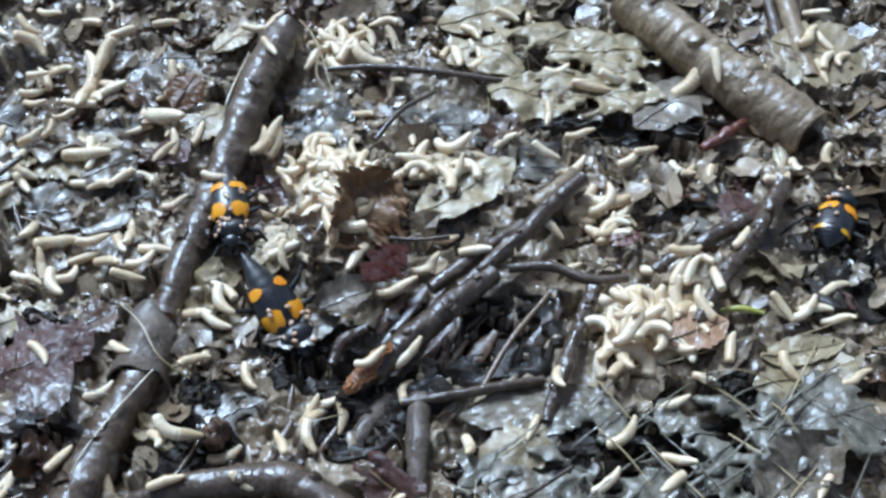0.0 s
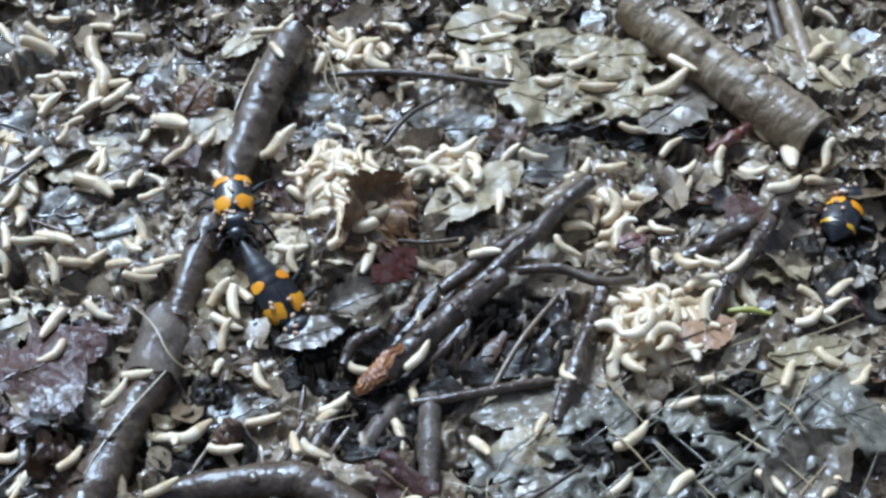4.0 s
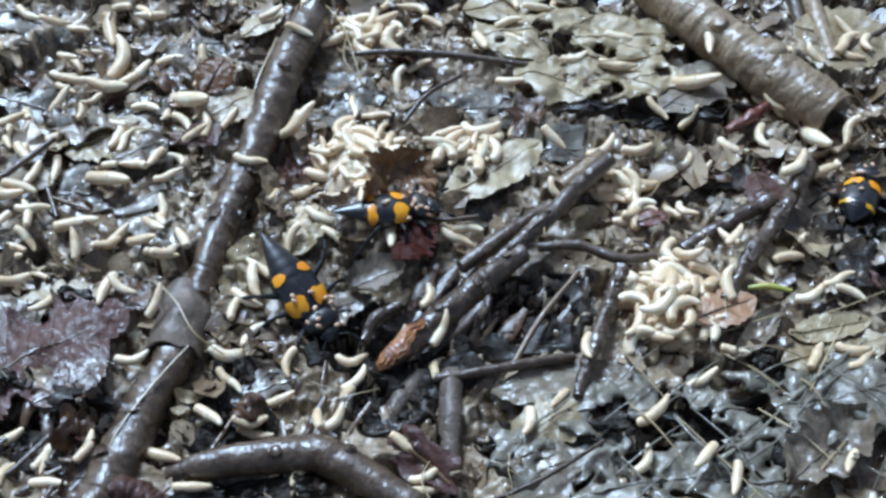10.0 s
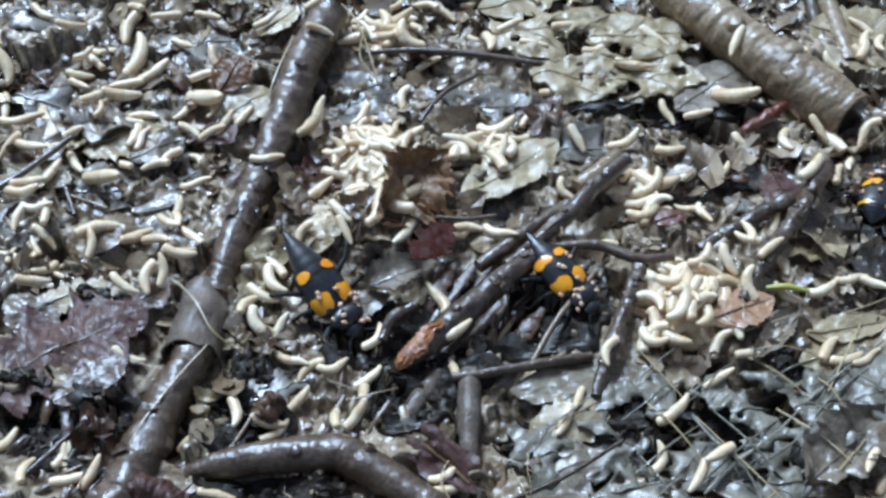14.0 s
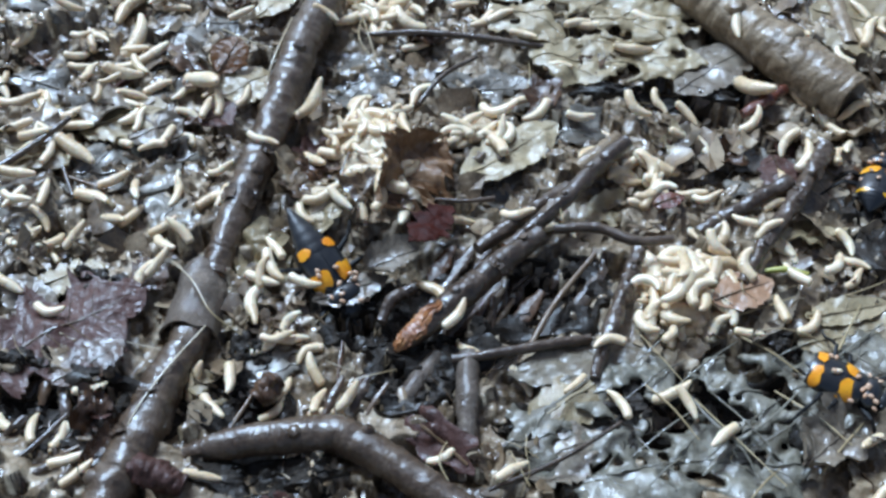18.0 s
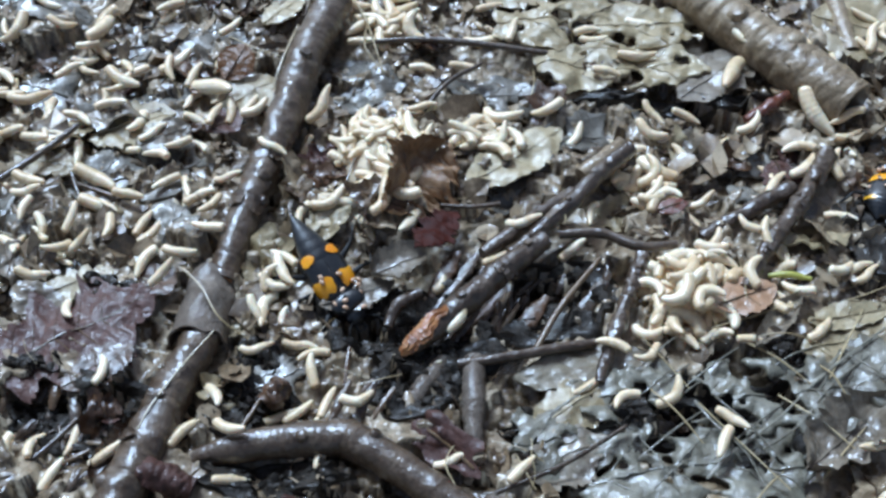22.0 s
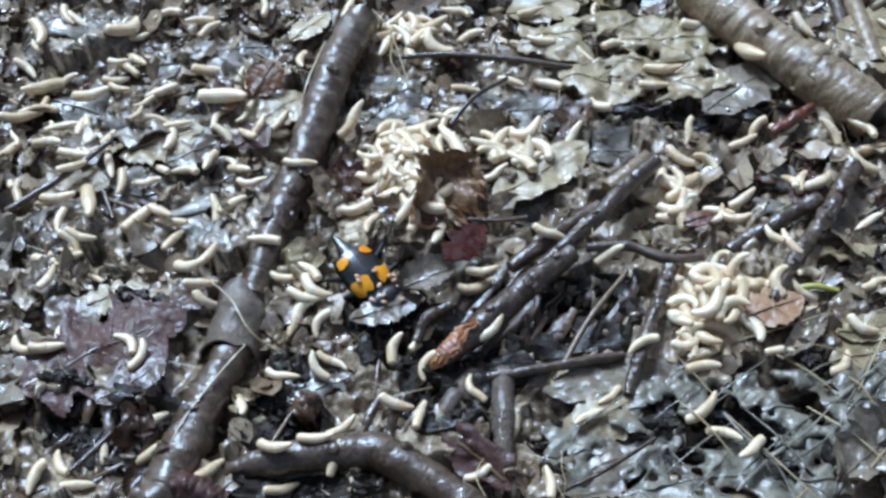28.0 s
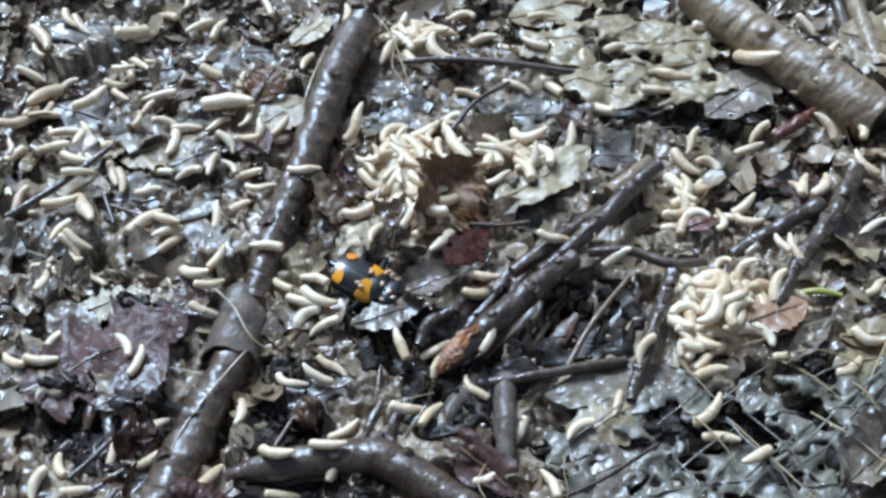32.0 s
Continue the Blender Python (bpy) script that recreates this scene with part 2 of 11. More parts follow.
def spline(points, per=6):
    """A smooth line through a few points of any dimension."""
    p = np.array(points, float)
    if len(p) == 2:
        s = np.linspace(0, 1, per * 2)[:, None]
        return p[0] * (1 - s) + p[1] * s
    q = np.vstack([2 * p[0] - p[1], p, 2 * p[-1] - p[-2]])
    out = []
    for i in range(1, len(q) - 2):
        for s in np.linspace(0, 1, per, endpoint=False):
            out.append(0.5 * (2 * q[i] + (q[i + 1] - q[i - 1]) * s + (2 * q[i - 1] - 5 * q[i] + 4 * q[i + 1] - q[i + 2]) * s * s + (3 * q[i] - q[i - 1] - 3 * q[i + 1] + q[i + 2]) * s**3))
    out.append(p[-1])
    return np.array(out)


def tube(bm, line, sides=8, rough=0.0, flat=1.0, seed=0, close=True):
    """A tube along rows of x, y, z, radius, with an uneven skin."""
    rings = []
    up = Vector((0, 0, 1))
    for i, (x, y, z, r) in enumerate(line):
        a, b = Vector(line[max(i - 1, 0)][:3]), Vector(line[min(i + 1, len(line) - 1)][:3])
        d = (b - a).normalized()
        ref = up if abs(d.z) < 0.95 else Vector((1, 0, 0))
        side = d.cross(ref).normalized()
        top = side.cross(d)
        ring = []
        for k in range(sides):
            w = 2 * math.pi * k / sides
            off = side * math.cos(w) + top * math.sin(w) * flat
            at_p = Vector((x, y, z)) + off * r
            k_r = 1 + rough * (noise.noise(at_p * 0.35 + Vector((seed * 7.1, 0, 0))) + 0.5 * noise.noise(at_p * 1.1 + Vector((0, seed * 3.3, 0))))
            ring.append(bm.verts.new(Vector((x, y, z)) + off * r * k_r))
        rings.append(ring)
    for a, b in zip(rings, rings[1:]):
        for k in range(sides):
            bm.faces.new((a[k], a[(k + 1) % sides], b[(k + 1) % sides], b[k]))
    if close:
        bm.faces.new(rings[0][::-1])
        bm.faces.new(rings[-1])
    return rings


def ball(bm, c, r, turn=(0, 0, 0), u=12, v=8):
    m = pose(*c, *turn) @ Matrix.Diagonal((*r, 1))
    bmesh.ops.create_uvsphere(bm, u_segments=u, v_segments=v, radius=1, matrix=m)


# ---- the ground: one sheet of wet mud and mulch ----
FINE = 0.45
XF, YF = np.arange(-128, 128.1, FINE), np.arange(-82, 112.1, FINE)


def lattice_noise(x, y, cell, seed):
    """Smooth value noise on arrays."""
    rng = np.random.RandomState(seed)
    table = rng.rand(256, 256)
    gx, gy = x / cell, y / cell
    ix, iy = np.floor(gx).astype(int), np.floor(gy).astype(int)
    fx, fy = gx - ix, gy - iy
    fx, fy = fx * fx * (3 - 2 * fx), fy * fy * (3 - 2 * fy)
    pick = lambda a, b: table[a % 256, b % 256]
    return (pick(ix, iy) * (1 - fx) + pick(ix + 1, iy) * fx) * (1 - fy) + (pick(ix, iy + 1) * (1 - fx) + pick(ix + 1, iy + 1) * fx) * fy - 0.5


def hollow(gx, gy, x, y, sx, sy, depth):
    """A dip or a rise of soft outline."""
    return depth * np.exp(-(((gx - x) / sx) ** 2) - ((gy - y) / sy) ** 2)


def base_relief(gx, gy):
    h = 3.6 * lattice_noise(gx, gy, 26, 3) + 4.2 * lattice_noise(gx, gy, 9, 4) + 3.0 * lattice_noise(gx, gy, 4.2, 5) + 1.2 * lattice_noise(gx, gy, 1.6, 6)
    h = h - 4.4
    # the dark hollow under the crossing sticks, and the rims beside it
    h += hollow(gx, gy, 15, -14, 16, 8, -14.0) + hollow(gx, gy, -14, -17, 7, 6, -5.0)
    h += hollow(gx, gy, 84, 2, 12, 14, -5.0) + hollow(gx, gy, 35, 26, 26, 3, -2.0) + hollow(gx, gy, 46, 37.0, 24, 3.6, -8.0)
    h += hollow(gx, gy, -12, 22, 9, 9, 1.5)
    # soft ground sunk below the slimy leaves
    h += hollow(gx, gy, 48, -40, 24, 11, -3.5) + hollow(gx, gy, 18, -43, 10, 7, -2.5)
    return h


GX, GY = np.meshgrid(XF, YF, indexing="ij")
HEIGHT = base_relief(GX, GY)
CHIPS = 0.5 + 0.9 * lattice_noise(GX, GY, 12, 8)
rng = np.random.RandomState(11)
for k in range(5200):
    cx, cy = rng.uniform(XF[0], XF[-1]), rng.uniform(YF[0], YF[-1])
    la = rng.gamma(2.2, 1.3) + 0.9
    lb = la * rng.uniform(0.3, 0.9)
    i0, i1 = np.searchsorted(XF, [cx - la, cx + la])
    j0, j1 = np.searchsorted(YF, [cy - la, cy + la])
    if i1 - i0 < 2 or j1 - j0 < 2:
        continue
    px, py = GX[i0:i1, j0:j1] - cx, GY[i0:i1, j0:j1] - cy
    w = rng.uniform(0, math.pi)
    a, b = (px * math.cos(w) + py * math.sin(w)) / la, (-px * math.sin(w) + py * math.cos(w)) / lb
    ang = np.arctan2(b, a)
    edge = 1 + 0.22 * np.sin(ang * 3 + rng.uniform(0, 6)) + 0.14 * np.sin(ang * 7 + rng.uniform(0, 6))
    inside = (np.abs(a) ** 2.4 + np.abs(b) ** 2.4) ** (1 / 2.4) < edge * 0.85
    here = HEIGHT[i0:i1, j0:j1]
    if not inside.any():
        continue
    plane = np.percentile(here[inside], 65) + rng.uniform(0.1, 1.0) + px * rng.normal(0, 0.2) + py * rng.normal(-0.05, 0.2) + 0.3 * b * b
    HEIGHT[i0:i1, j0:j1] = np.where(inside, np.maximum(plane, here - 0.3), here)
    CHIPS[i0:i1, j0:j1] = np.where(inside, rng.rand(), CHIPS[i0:i1, j0:j1])

# slime and crumbs over the chips
LUMPS = 2.0 * np.abs(lattice_noise(GX, GY, 2.6, 21)) + 1.1 * np.abs(lattice_noise(GX, GY, 1.25, 22))
HEIGHT += (LUMPS - 0.5) * (0.45 + 1.1 * np.clip(lattice_noise(GX, GY, 14, 23) + 0.5, 0, 1))
SOFT = HEIGHT.copy()
for _ in range(10):
    SOFT = (2 * SOFT + np.roll(SOFT, 2, 0) + np.roll(SOFT, -2, 0) + np.roll(SOFT, 2, 1) + np.roll(SOFT, -2, 1)) / 6


def ground_soft(x, y):
    """The height of the ground, evened out over a few units."""
    i, j = int(np.clip((x - XF[0]) / FINE, 0, len(XF) - 1)), int(np.clip((y - YF[0]) / FINE, 0, len(YF) - 1))
    return float(SOFT[i, j])


def ground_z(x, y):
    """The height of the ground in plan units."""
    i, j = int(np.clip((x - XF[0]) / FINE, 0, len(XF) - 1)), int(np.clip((y - YF[0]) / FINE, 0, len(YF) - 1))
    return float(HEIGHT[i, j])


def ground_top(x, y, r=2.0):
    i, j = int((x - XF[0]) / FINE), int((y - YF[0]) / FINE)
    n = max(1, int(r / FINE))
    patch = HEIGHT[max(i - n, 0): i + n + 1, max(j - n, 0): j + n + 1]
    return float(np.percentile(patch, 80)) if patch.size else 0.0


def build_ground():
    out = np.array([3, 8, 20, 50, 130, 400, 1200, 4000, 12000, 40000], float)
    xs = np.concatenate([XF[0] - out[::-1], XF, XF[-1] + out])
    ys = np.concatenate([YF[0] - out[::-1], YF, YF[-1] + out])
    h = np.zeros((len(xs), len(ys))) - 2.0
    c = np.full((len(xs), len(ys)), 0.5)
    n = len(out)
    h[n:-n, n:-n], c[n:-n, n:-n] = HEIGHT, CHIPS
    gx, gy = np.meshgrid(xs, ys, indexing="ij")
    co = np.stack([gx, gy, h], -1).reshape(-1, 3) * U
    nx, ny = len(xs), len(ys)
    i, j = np.meshgrid(np.arange(nx - 1), np.arange(ny - 1), indexing="ij")
    v = (i * ny + j).ravel()
    faces = np.stack([v, v + ny, v + ny + 1, v + 1], -1)
    me = bpy.data.meshes.new("ground")
    me.vertices.add(len(co))
    me.vertices.foreach_set("co", co.ravel())
    me.loops.add(faces.size)
    me.loops.foreach_set("vertex_index", faces.ravel())
    me.polygons.add(len(faces))
    me.polygons.foreach_set("loop_start", np.arange(0, faces.size, 4))
    me.update(calc_edges=True)
    me.polygons.foreach_set("use_smooth", np.ones(len(faces), bool))
    me.attributes.new("chip", "FLOAT", "POINT").data.foreach_set("value", c.ravel())
    me.materials.append(MUD)
    return tagged(new("ground", me), "wet black-brown forest mud with rotten leaf mulch", "ground", kind="structure")


build_ground()


# ---- sticks, leaves, fibres ----
CLEAR = [(46, 37, 23, 3.4, 1.0), (8, -34, 4, 4, 1.0), (15, -14, 19, 10, 1.0), (-11, -19, 12, 9, 0.92), (2, -25, 13, 8, 0.9), (84, 0, 12, 13, 0.7)]  # places with little loose litter: x, y, two radii, share kept clear


def is_clear(x, y, r):
    return any(((x - a) / (c + 1)) ** 2 + ((y - b) / (d + 1)) ** 2 < 1 and r.random() < e for a, b, c, d, e in CLEAR)


def thicken(bm, thick):
    """Gives a sheet a lower face and an edge."""
    tops, rim = bm.faces[:], [e for e in bm.edges if e.is_boundary]
    low = {v: bm.verts.new(v.co - Vector((0, 0, thick))) for v in bm.verts[:]}
    for f in tops:
        bm.faces.new([low[v] for v in reversed(f.verts)])
    for e in rim:
        a, b = e.verts
        if e.link_faces[0].loops[0].vert is not None:
            loop = next(q for q in e.link_loops)
            a, b = loop.vert, loop.link_loop_next.vert
        bm.faces.new((b, a, low[a], low[b]))


def stick(name, rows, material, label, category="twig", rough=0.16, sides=14, ends=None, flat=1.0, group="", flakes=0, knots=0, torn=0.0):
    """A stick along rows of x, y, z, radius. ends: the wood that shows at the broken ends, or a dark cap for the shade
    in a hollow one.
    """
    line = spline(rows, 16)
    centre = np.array(rows)[:, :3].mean(0)
    line[:, :3] -= centre
    bm = bmesh.new()
    skin = line
    if max(row[3] for row in rows) > 1.4:
        skin = spline(rows, 44)
        skin[:, :3] -= centre
        for i in range(len(skin)):
            skin[i, 3] *= 1 + min(0.008, 0.02 / skin[i, 3]) * noise.noise(Vector((i * 0.4, rows[0][0], 1.0))) + 0.04 * noise.noise(Vector((i * 0.06, rows[0][0], 5.0)))
        sides = max(sides, 22)
    tube(bm, skin, sides, rough, flat, seed=len(rows) + rows[0][0])
    ob = new(name, mesh_of(name, bm, material))
    ob.matrix_basis = at(*centre)
    tagged(ob, label, category, group)
    for px, py, _, pr in line[::6] + np.array([*centre, 0]):
        CLEAR.append((px, py, pr + 2.0, pr + 2.0, 0.85))
    if ends:
        for a, b in ((line[0], line[1]), (line[-1], line[-2])):
            d = (a - b)[:3] / max(np.linalg.norm((a - b)[:3]), 1e-6)
            bm = bmesh.new()
            tip = [(*(a[:3] - d * 0.3), a[3] * 0.86), (*(a[:3] + d * 0.12), a[3] * 0.84), (*(a[:3] + d * 0.2), a[3] * 0.4)]
            tube(bm, np.array(tip), 10, 0.25, seed=3)
            part("broken_end", bm, ends, ob)
    r = random.Random(int(abs(rows[0][0] * 10)) + len(rows))
    for n in range(flakes):
        i = r.randint(2 + int(torn * len(line)), len(line) - 6)
        span, w0, w1 = r.randint(2, 4), r.uniform(0.1, 2.2), r.uniform(0.5, 1.0)
        bm = bmesh.new()
        grid = []
        for a in range(i, i + span + 1):
            p, d = Vector(line[a][:3]), (Vector(line[a + 1][:3]) - Vector(line[a - 1][:3])).normalized()
            side = d.cross(Vector((0, 0, 1))).normalized()
            top = side.cross(d)
            edge = (1 if a in (i, i + span) else 0)
            grid.append([bm.verts.new(p + (side * math.cos(w) + top * math.sin(w)) * line[a][3] * (1.1 + 0.12 * edge * r.random() + 0.14 * (k in (0, 4)) * r.random())) for k, w in enumerate(np.linspace(w0, w0 + w1 * (1 - 0.3 * edge * r.random()), 5))])
        for a, b in zip(grid, grid[1:]):
            for k in range(4):
                bm.faces.new((a[k], a[k + 1], b[k + 1], b[k]))
        thicken(bm, 0.14)
        part("bark_flake", bm, material, ob, smooth=False)
    for n in range(knots):
        i = r.randint(3, len(line) - 4)
        w = r.uniform(0.3, 2.8)
        p, d = Vector(line[i][:3]), (Vector(line[i + 1][:3]) - Vector(line[i - 1][:3])).normalized()
        side = d.cross(Vector((0, 0, 1))).normalized()
        out = side * math.cos(w) + side.cross(d) * math.sin(w)
        rad = line[i][3]
        bm = bmesh.new()
        tube(bm, np.array([(*(p + out * rad * 0.6), rad * 0.55), (*(p + out * rad * 1.0), rad * 0.42), (*(p + out * rad * 1.22), rad * 0.25)]), 8, 0.3, seed=n)
        part("knot", bm, material, ob)
    if torn:
        n = int(len(line) * torn)
        bm = bmesh.new()
        grid = []
        for a in range(n):
            p, d = Vector(line[a][:3]), (Vector(line[a + 1][:3]) - Vector(line[max(a - 1, 0)][:3])).normalized()
            side = d.cross(Vector((0, 0, 1))).normalized()
            top = side.cross(d)
            fade = 1 - (a / n) ** 3
            mid = 1.75 + 0.14 * math.sin(a * 0.42) + 0.08 * math.sin(a * 1.1)
            rad = line[a][3] * (1.17 + 0.05 * math.sin(a * 1.9))
            grid.append([bm.verts.new(p + (side * math.cos(w) + top * math.sin(w)) * (rad + 0.24 * noise.noise(Vector((k * 0.9, a * 0.12, 3.0))) + 0.14 * math.sin(k * 2.6 + a * 0.1))) for k, w in enumerate(np.linspace(mid - 1.15 * fade - 0.1, mid + 0.95 * fade + 0.1, 12))])
        for a, b in zip(grid, grid[1:]):
            for k in range(11):
                bm.faces.new((a[k], a[k + 1], b[k + 1], b[k]))
        thicken(bm, 0.2)
        part("torn_wood", bm, WOOD, ob, "torn orange-brown splintered wood")
    return ob


def leaf(name, x, y, z, length, width, heading, material, label, rx=0, ry=0, curl=0.0, sag=0.0, ragged=0.25, blunt=2.0, wrinkle=0.5, holes=0.0, veins=2, seed=1, thick=0.3, nu=34, nv=18, category="leaf", lobes=0.0, stalk=0.0):
    """A leaf that lies along its heading (degrees), with torn edges, wrinkles, curl and holes."""
    bm = bmesh.new()
    s, t = np.linspace(-1, 1, nu), np.linspace(-1, 1, nv)
    o = Vector((seed * 13.7, seed * 5.1, seed * 2.3))

    def height(px, py, b):
        p = Vector((px, py, 0))
        return curl * b * b + sag * (px / length * 2) ** 2 + wrinkle * (noise.noise(p * 0.16 + o) * 2.2 + noise.noise(p * 0.5 + o) * 0.8 + 0.35 * noise.noise(p * 1.3 + o))

    grid = []
    for a in s:
        row = []
        half = width / 2 * max(0.03, 1 - abs(a) ** blunt) ** 0.7
        half *= 1 + lobes * math.sin(a * 11 + seed)
        for b in t:
            e = 1 + ragged * (noise.noise(Vector((a * 5, (b > 0) * 9 + seed, seed * 3.1))) + 0.7 * noise.noise(Vector((a * 14, (b > 0) * 5 + seed, 1.0))) + 0.35 * noise.noise(Vector((a * 37, (b > 0) * 3 + seed, 4.0))))
            px = a * length / 2 * (1 + ragged * 0.35 * noise.noise(Vector((b * 4, seed, a > 0))))
            py = b * half * e
            row.append(bm.verts.new((px, py, height(px, py, b))))
        grid.append(row)
    for i in range(nu - 1):
        for j in range(nv - 1):
            c = (grid[i][j].co + grid[i + 1][j + 1].co) / 2
            if holes and noise.noise(c * 0.22 + o * 2) + 0.5 * noise.noise(c * 0.7 + o) > 0.62 - holes and abs(t[j]) > 0.08:
                continue
            bm.faces.new((grid[i][j], grid[i + 1][j], grid[i + 1][j + 1], grid[i][j + 1]))
    loose = [v for v in bm.verts if not v.link_faces]
    bmesh.ops.delete(bm, geom=loose, context="VERTS")
    if holes:
        for _ in range(2):
            bmesh.ops.smooth_vert(bm, verts=[v for v in bm.verts if v.is_boundary], factor=0.5, use_axis_x=True, use_axis_y=True, use_axis_z=True)
    thicken(bm, thick)
    ob = new(name, mesh_of(name, bm, material))
    if z > -0.5:
        z = max(z, ground_top(x, y, length * 0.3) + 0.5)
    ob.matrix_basis = at(x, y, z, rx, ry, heading)
    tagged(ob, label, category)
    c, s_h = abs(math.cos(radians(heading))), abs(math.sin(radians(heading)))
    CLEAR.append((x, y, (length * c + width * s_h) * 0.42, (length * s_h + width * c) * 0.42, 0.85))
    if veins:
        bm = bmesh.new()
        rib = [(a * length / 2, 0, height(a * length / 2, 0, 0) + 0.12, 0.22 * (1.15 - (a + 1) / 2)) for a in np.linspace(-0.97, 0.93, 14)]
        tube(bm, np.array(rib), 6, 0.1)
        part("midrib", bm, material if material in (LEAF_GREY, LEAF_SLATE) else ROOT, ob)
        for k in range(veins):
            a0 = -0.75 + 1.4 * k / veins
            for side in (-1, 1):
                bm = bmesh.new()
                rows = []
                for q in np.linspace(0, 0.8, 7):
                    a = a0 + 0.28 * q
                    half = width / 2 * max(0.03, 1 - abs(a) ** blunt) ** 0.7
                    px, py = a * length / 2, side * q * half
                    rows.append((px, py, height(px, py, q) + 0.02, 0.13 * (1.1 - q)))
                tube(bm, np.array(rows), 5, 0.1)
                part("vein", bm, material if material in (LEAF_GREY, LEAF_SLATE) else ROOT, ob)
    if stalk:
        bm = bmesh.new()
        rows = [(-length / 2 - stalk * q, 0.3 * stalk * q * q * 0.3, height(-length / 2, 0, 0) + 0.2, 0.5) for q in np.linspace(-0.05, 1, 8)]
        tube(bm, np.array(rows), 6, 0.15)
        part("stalk", bm, ROOT, ob)
    return ob


def slime_leaf(x, y, z, length, width, heading, seed, holes, label, step=0.5, material=None, drape=False):
    """A leaf rotted to a slack, holed film, its hole rims drawn down."""
    bm = bmesh.new()
    o = Vector((seed * 7.3, seed * 3.9, seed * 1.7))
    nu, nv = int(length / step), int(width / step)
    grid = {}
    for i in range(nu + 1):
        for j in range(nv + 1):
            p = Vector(((i / nu - 0.5) * length, (j / nv - 0.5) * width, 0))
            rim = (2 * abs(p.x) / length) ** 3 + (2 * abs(p.y) / width) ** 3 + 0.75 * noise.noise(p * 0.2 + o) + 0.35 * noise.noise(p * 0.6 + o)
            gap = noise.noise(p * 0.15 + o * 2) + 0.45 * noise.noise(p * 0.42 + o) - 0.1 * noise.noise(p * 1.1 + o)
            if rim > 0.86 or gap > holes:
                continue
            near = max(0.0, min(1.0, (gap - holes + 0.28) / 0.28))
            lift = 1.5 * noise.noise(p * 0.11 + o) + 0.9 * noise.noise(p * 0.3 + o) + 0.3 * noise.noise(p * 0.7 + o) + 0.16 * noise.noise(p * 1.9 + o)
            if drape:
                c, n = math.cos(radians(heading)), math.sin(radians(heading))
                lift = lift * 0.55 + ground_soft(x + p.x * c - p.y * n, y + p.x * n + p.y * c)
            grid[i, j] = bm.verts.new((p.x, p.y, lift - 1.5 * near * near - 1.2 * max(0.0, rim - 0.5)))
    for i in range(nu):
        for j in range(nv):
            quad = [grid.get(k) for k in ((i, j), (i + 1, j), (i + 1, j + 1), (i, j + 1))]
            if all(quad):
                bm.faces.new(quad)
    bmesh.ops.delete(bm, geom=[v for v in bm.verts if not v.link_faces], context="VERTS")
    for _ in range(3):
        bmesh.ops.smooth_vert(bm, verts=[v for v in bm.verts if v.is_boundary], factor=0.5, use_axis_x=True, use_axis_y=True, use_axis_z=True)
    tops = {k: v.co.copy() for k, v in grid.items() if v.is_valid}
    thicken(bm, 0.35)
    ob = new("rotten_leaf", mesh_of("rotten_leaf", bm, material or SLIME))
    ob.matrix_basis = at(x, y, z, 0, 0, heading)
    CLEAR.append((x, y, length * 0.47, width * 0.5, 0.93))
    lines = [("midrib", [(i, nv // 2 + round(2 * math.sin(i * 0.09 + seed))) for i in range(nu + 1)], 0.34)]
    for k in range(3):
        for side in (-1, 1):
            i0 = int(nu * (0.2 + 0.22 * k))
            lines.append(("vein", [(i0 + q, nv // 2 + side * round(q * 0.8)) for q in range(nv // 2)], 0.2))
    for name, way, thick in lines:
        run = []
        for k in way + [None]:
            if k in tops:
                run.append((*tops[k], thick * (1.1 - 0.6 * len(run) / len(way))))
            else:
                if len(run) > 7:
                    bm = bmesh.new()
                    tube(bm, np.array(run[::2]), 6, 0.25, seed=seed)
                    part(name, bm, material or SLIME, ob)
                run = []
    return tagged(ob, label, "leaf")


def curled_leaf(top, low, r0, r1, material, label, seed=1):
    """A leaf bowed over a twig like a sleeve, open below and at its lower end; top and low: x, y, z of its axis."""
    bm = bmesh.new()
    a, b = Vector(top), Vector(low)
    d = (b - a).normalized()
    side = d.cross(Vector((0, 0, 1))).normalized()
    up = side.cross(d)
    grid = []
    for i in range(31):
        q = i / 30
        row = []
        for j in range(37):
            w = -1.9 + 3.8 * j / 36
            p = a + d * ((b - a).length * q + 0.9 * noise.noise(Vector((w * 1.7, seed, 2.0))) * q)
            r = (r0 + (r1 - r0) * q ** 0.8) * (1 + 0.16 * (abs(w) / 1.9) ** 3)
            r += 0.75 * noise.noise(Vector((q * 3, w * 1.1, seed))) + 0.14 * noise.noise(Vector((q * 16, w * 4, seed))) + (0.25 * (q - 0.9) * 10 if q > 0.9 else 0)
            row.append(bm.verts.new(p + (side * math.sin(w) * 1.06 + up * math.cos(w)) * r))
        grid.append(row)
    for r0_, r1_ in zip(grid, grid[1:]):
        for j in range(36):
            bm.faces.new((r0_[j], r0_[j + 1], r1_[j + 1], r1_[j]))
    bmesh.ops.recalc_face_normals(bm, faces=bm.faces)
    bmesh.ops.solidify(bm, geom=bm.faces[:], thickness=0.35)
    ob = new("curled_leaf", mesh_of("curled_leaf", bm, material))
    CLEAR.append(((a.x + b.x) / 2, (a.y + b.y) / 2, r1 - 1.2, (b - a).length * 0.5, 0.95))
    return tagged(ob, label, "leaf")


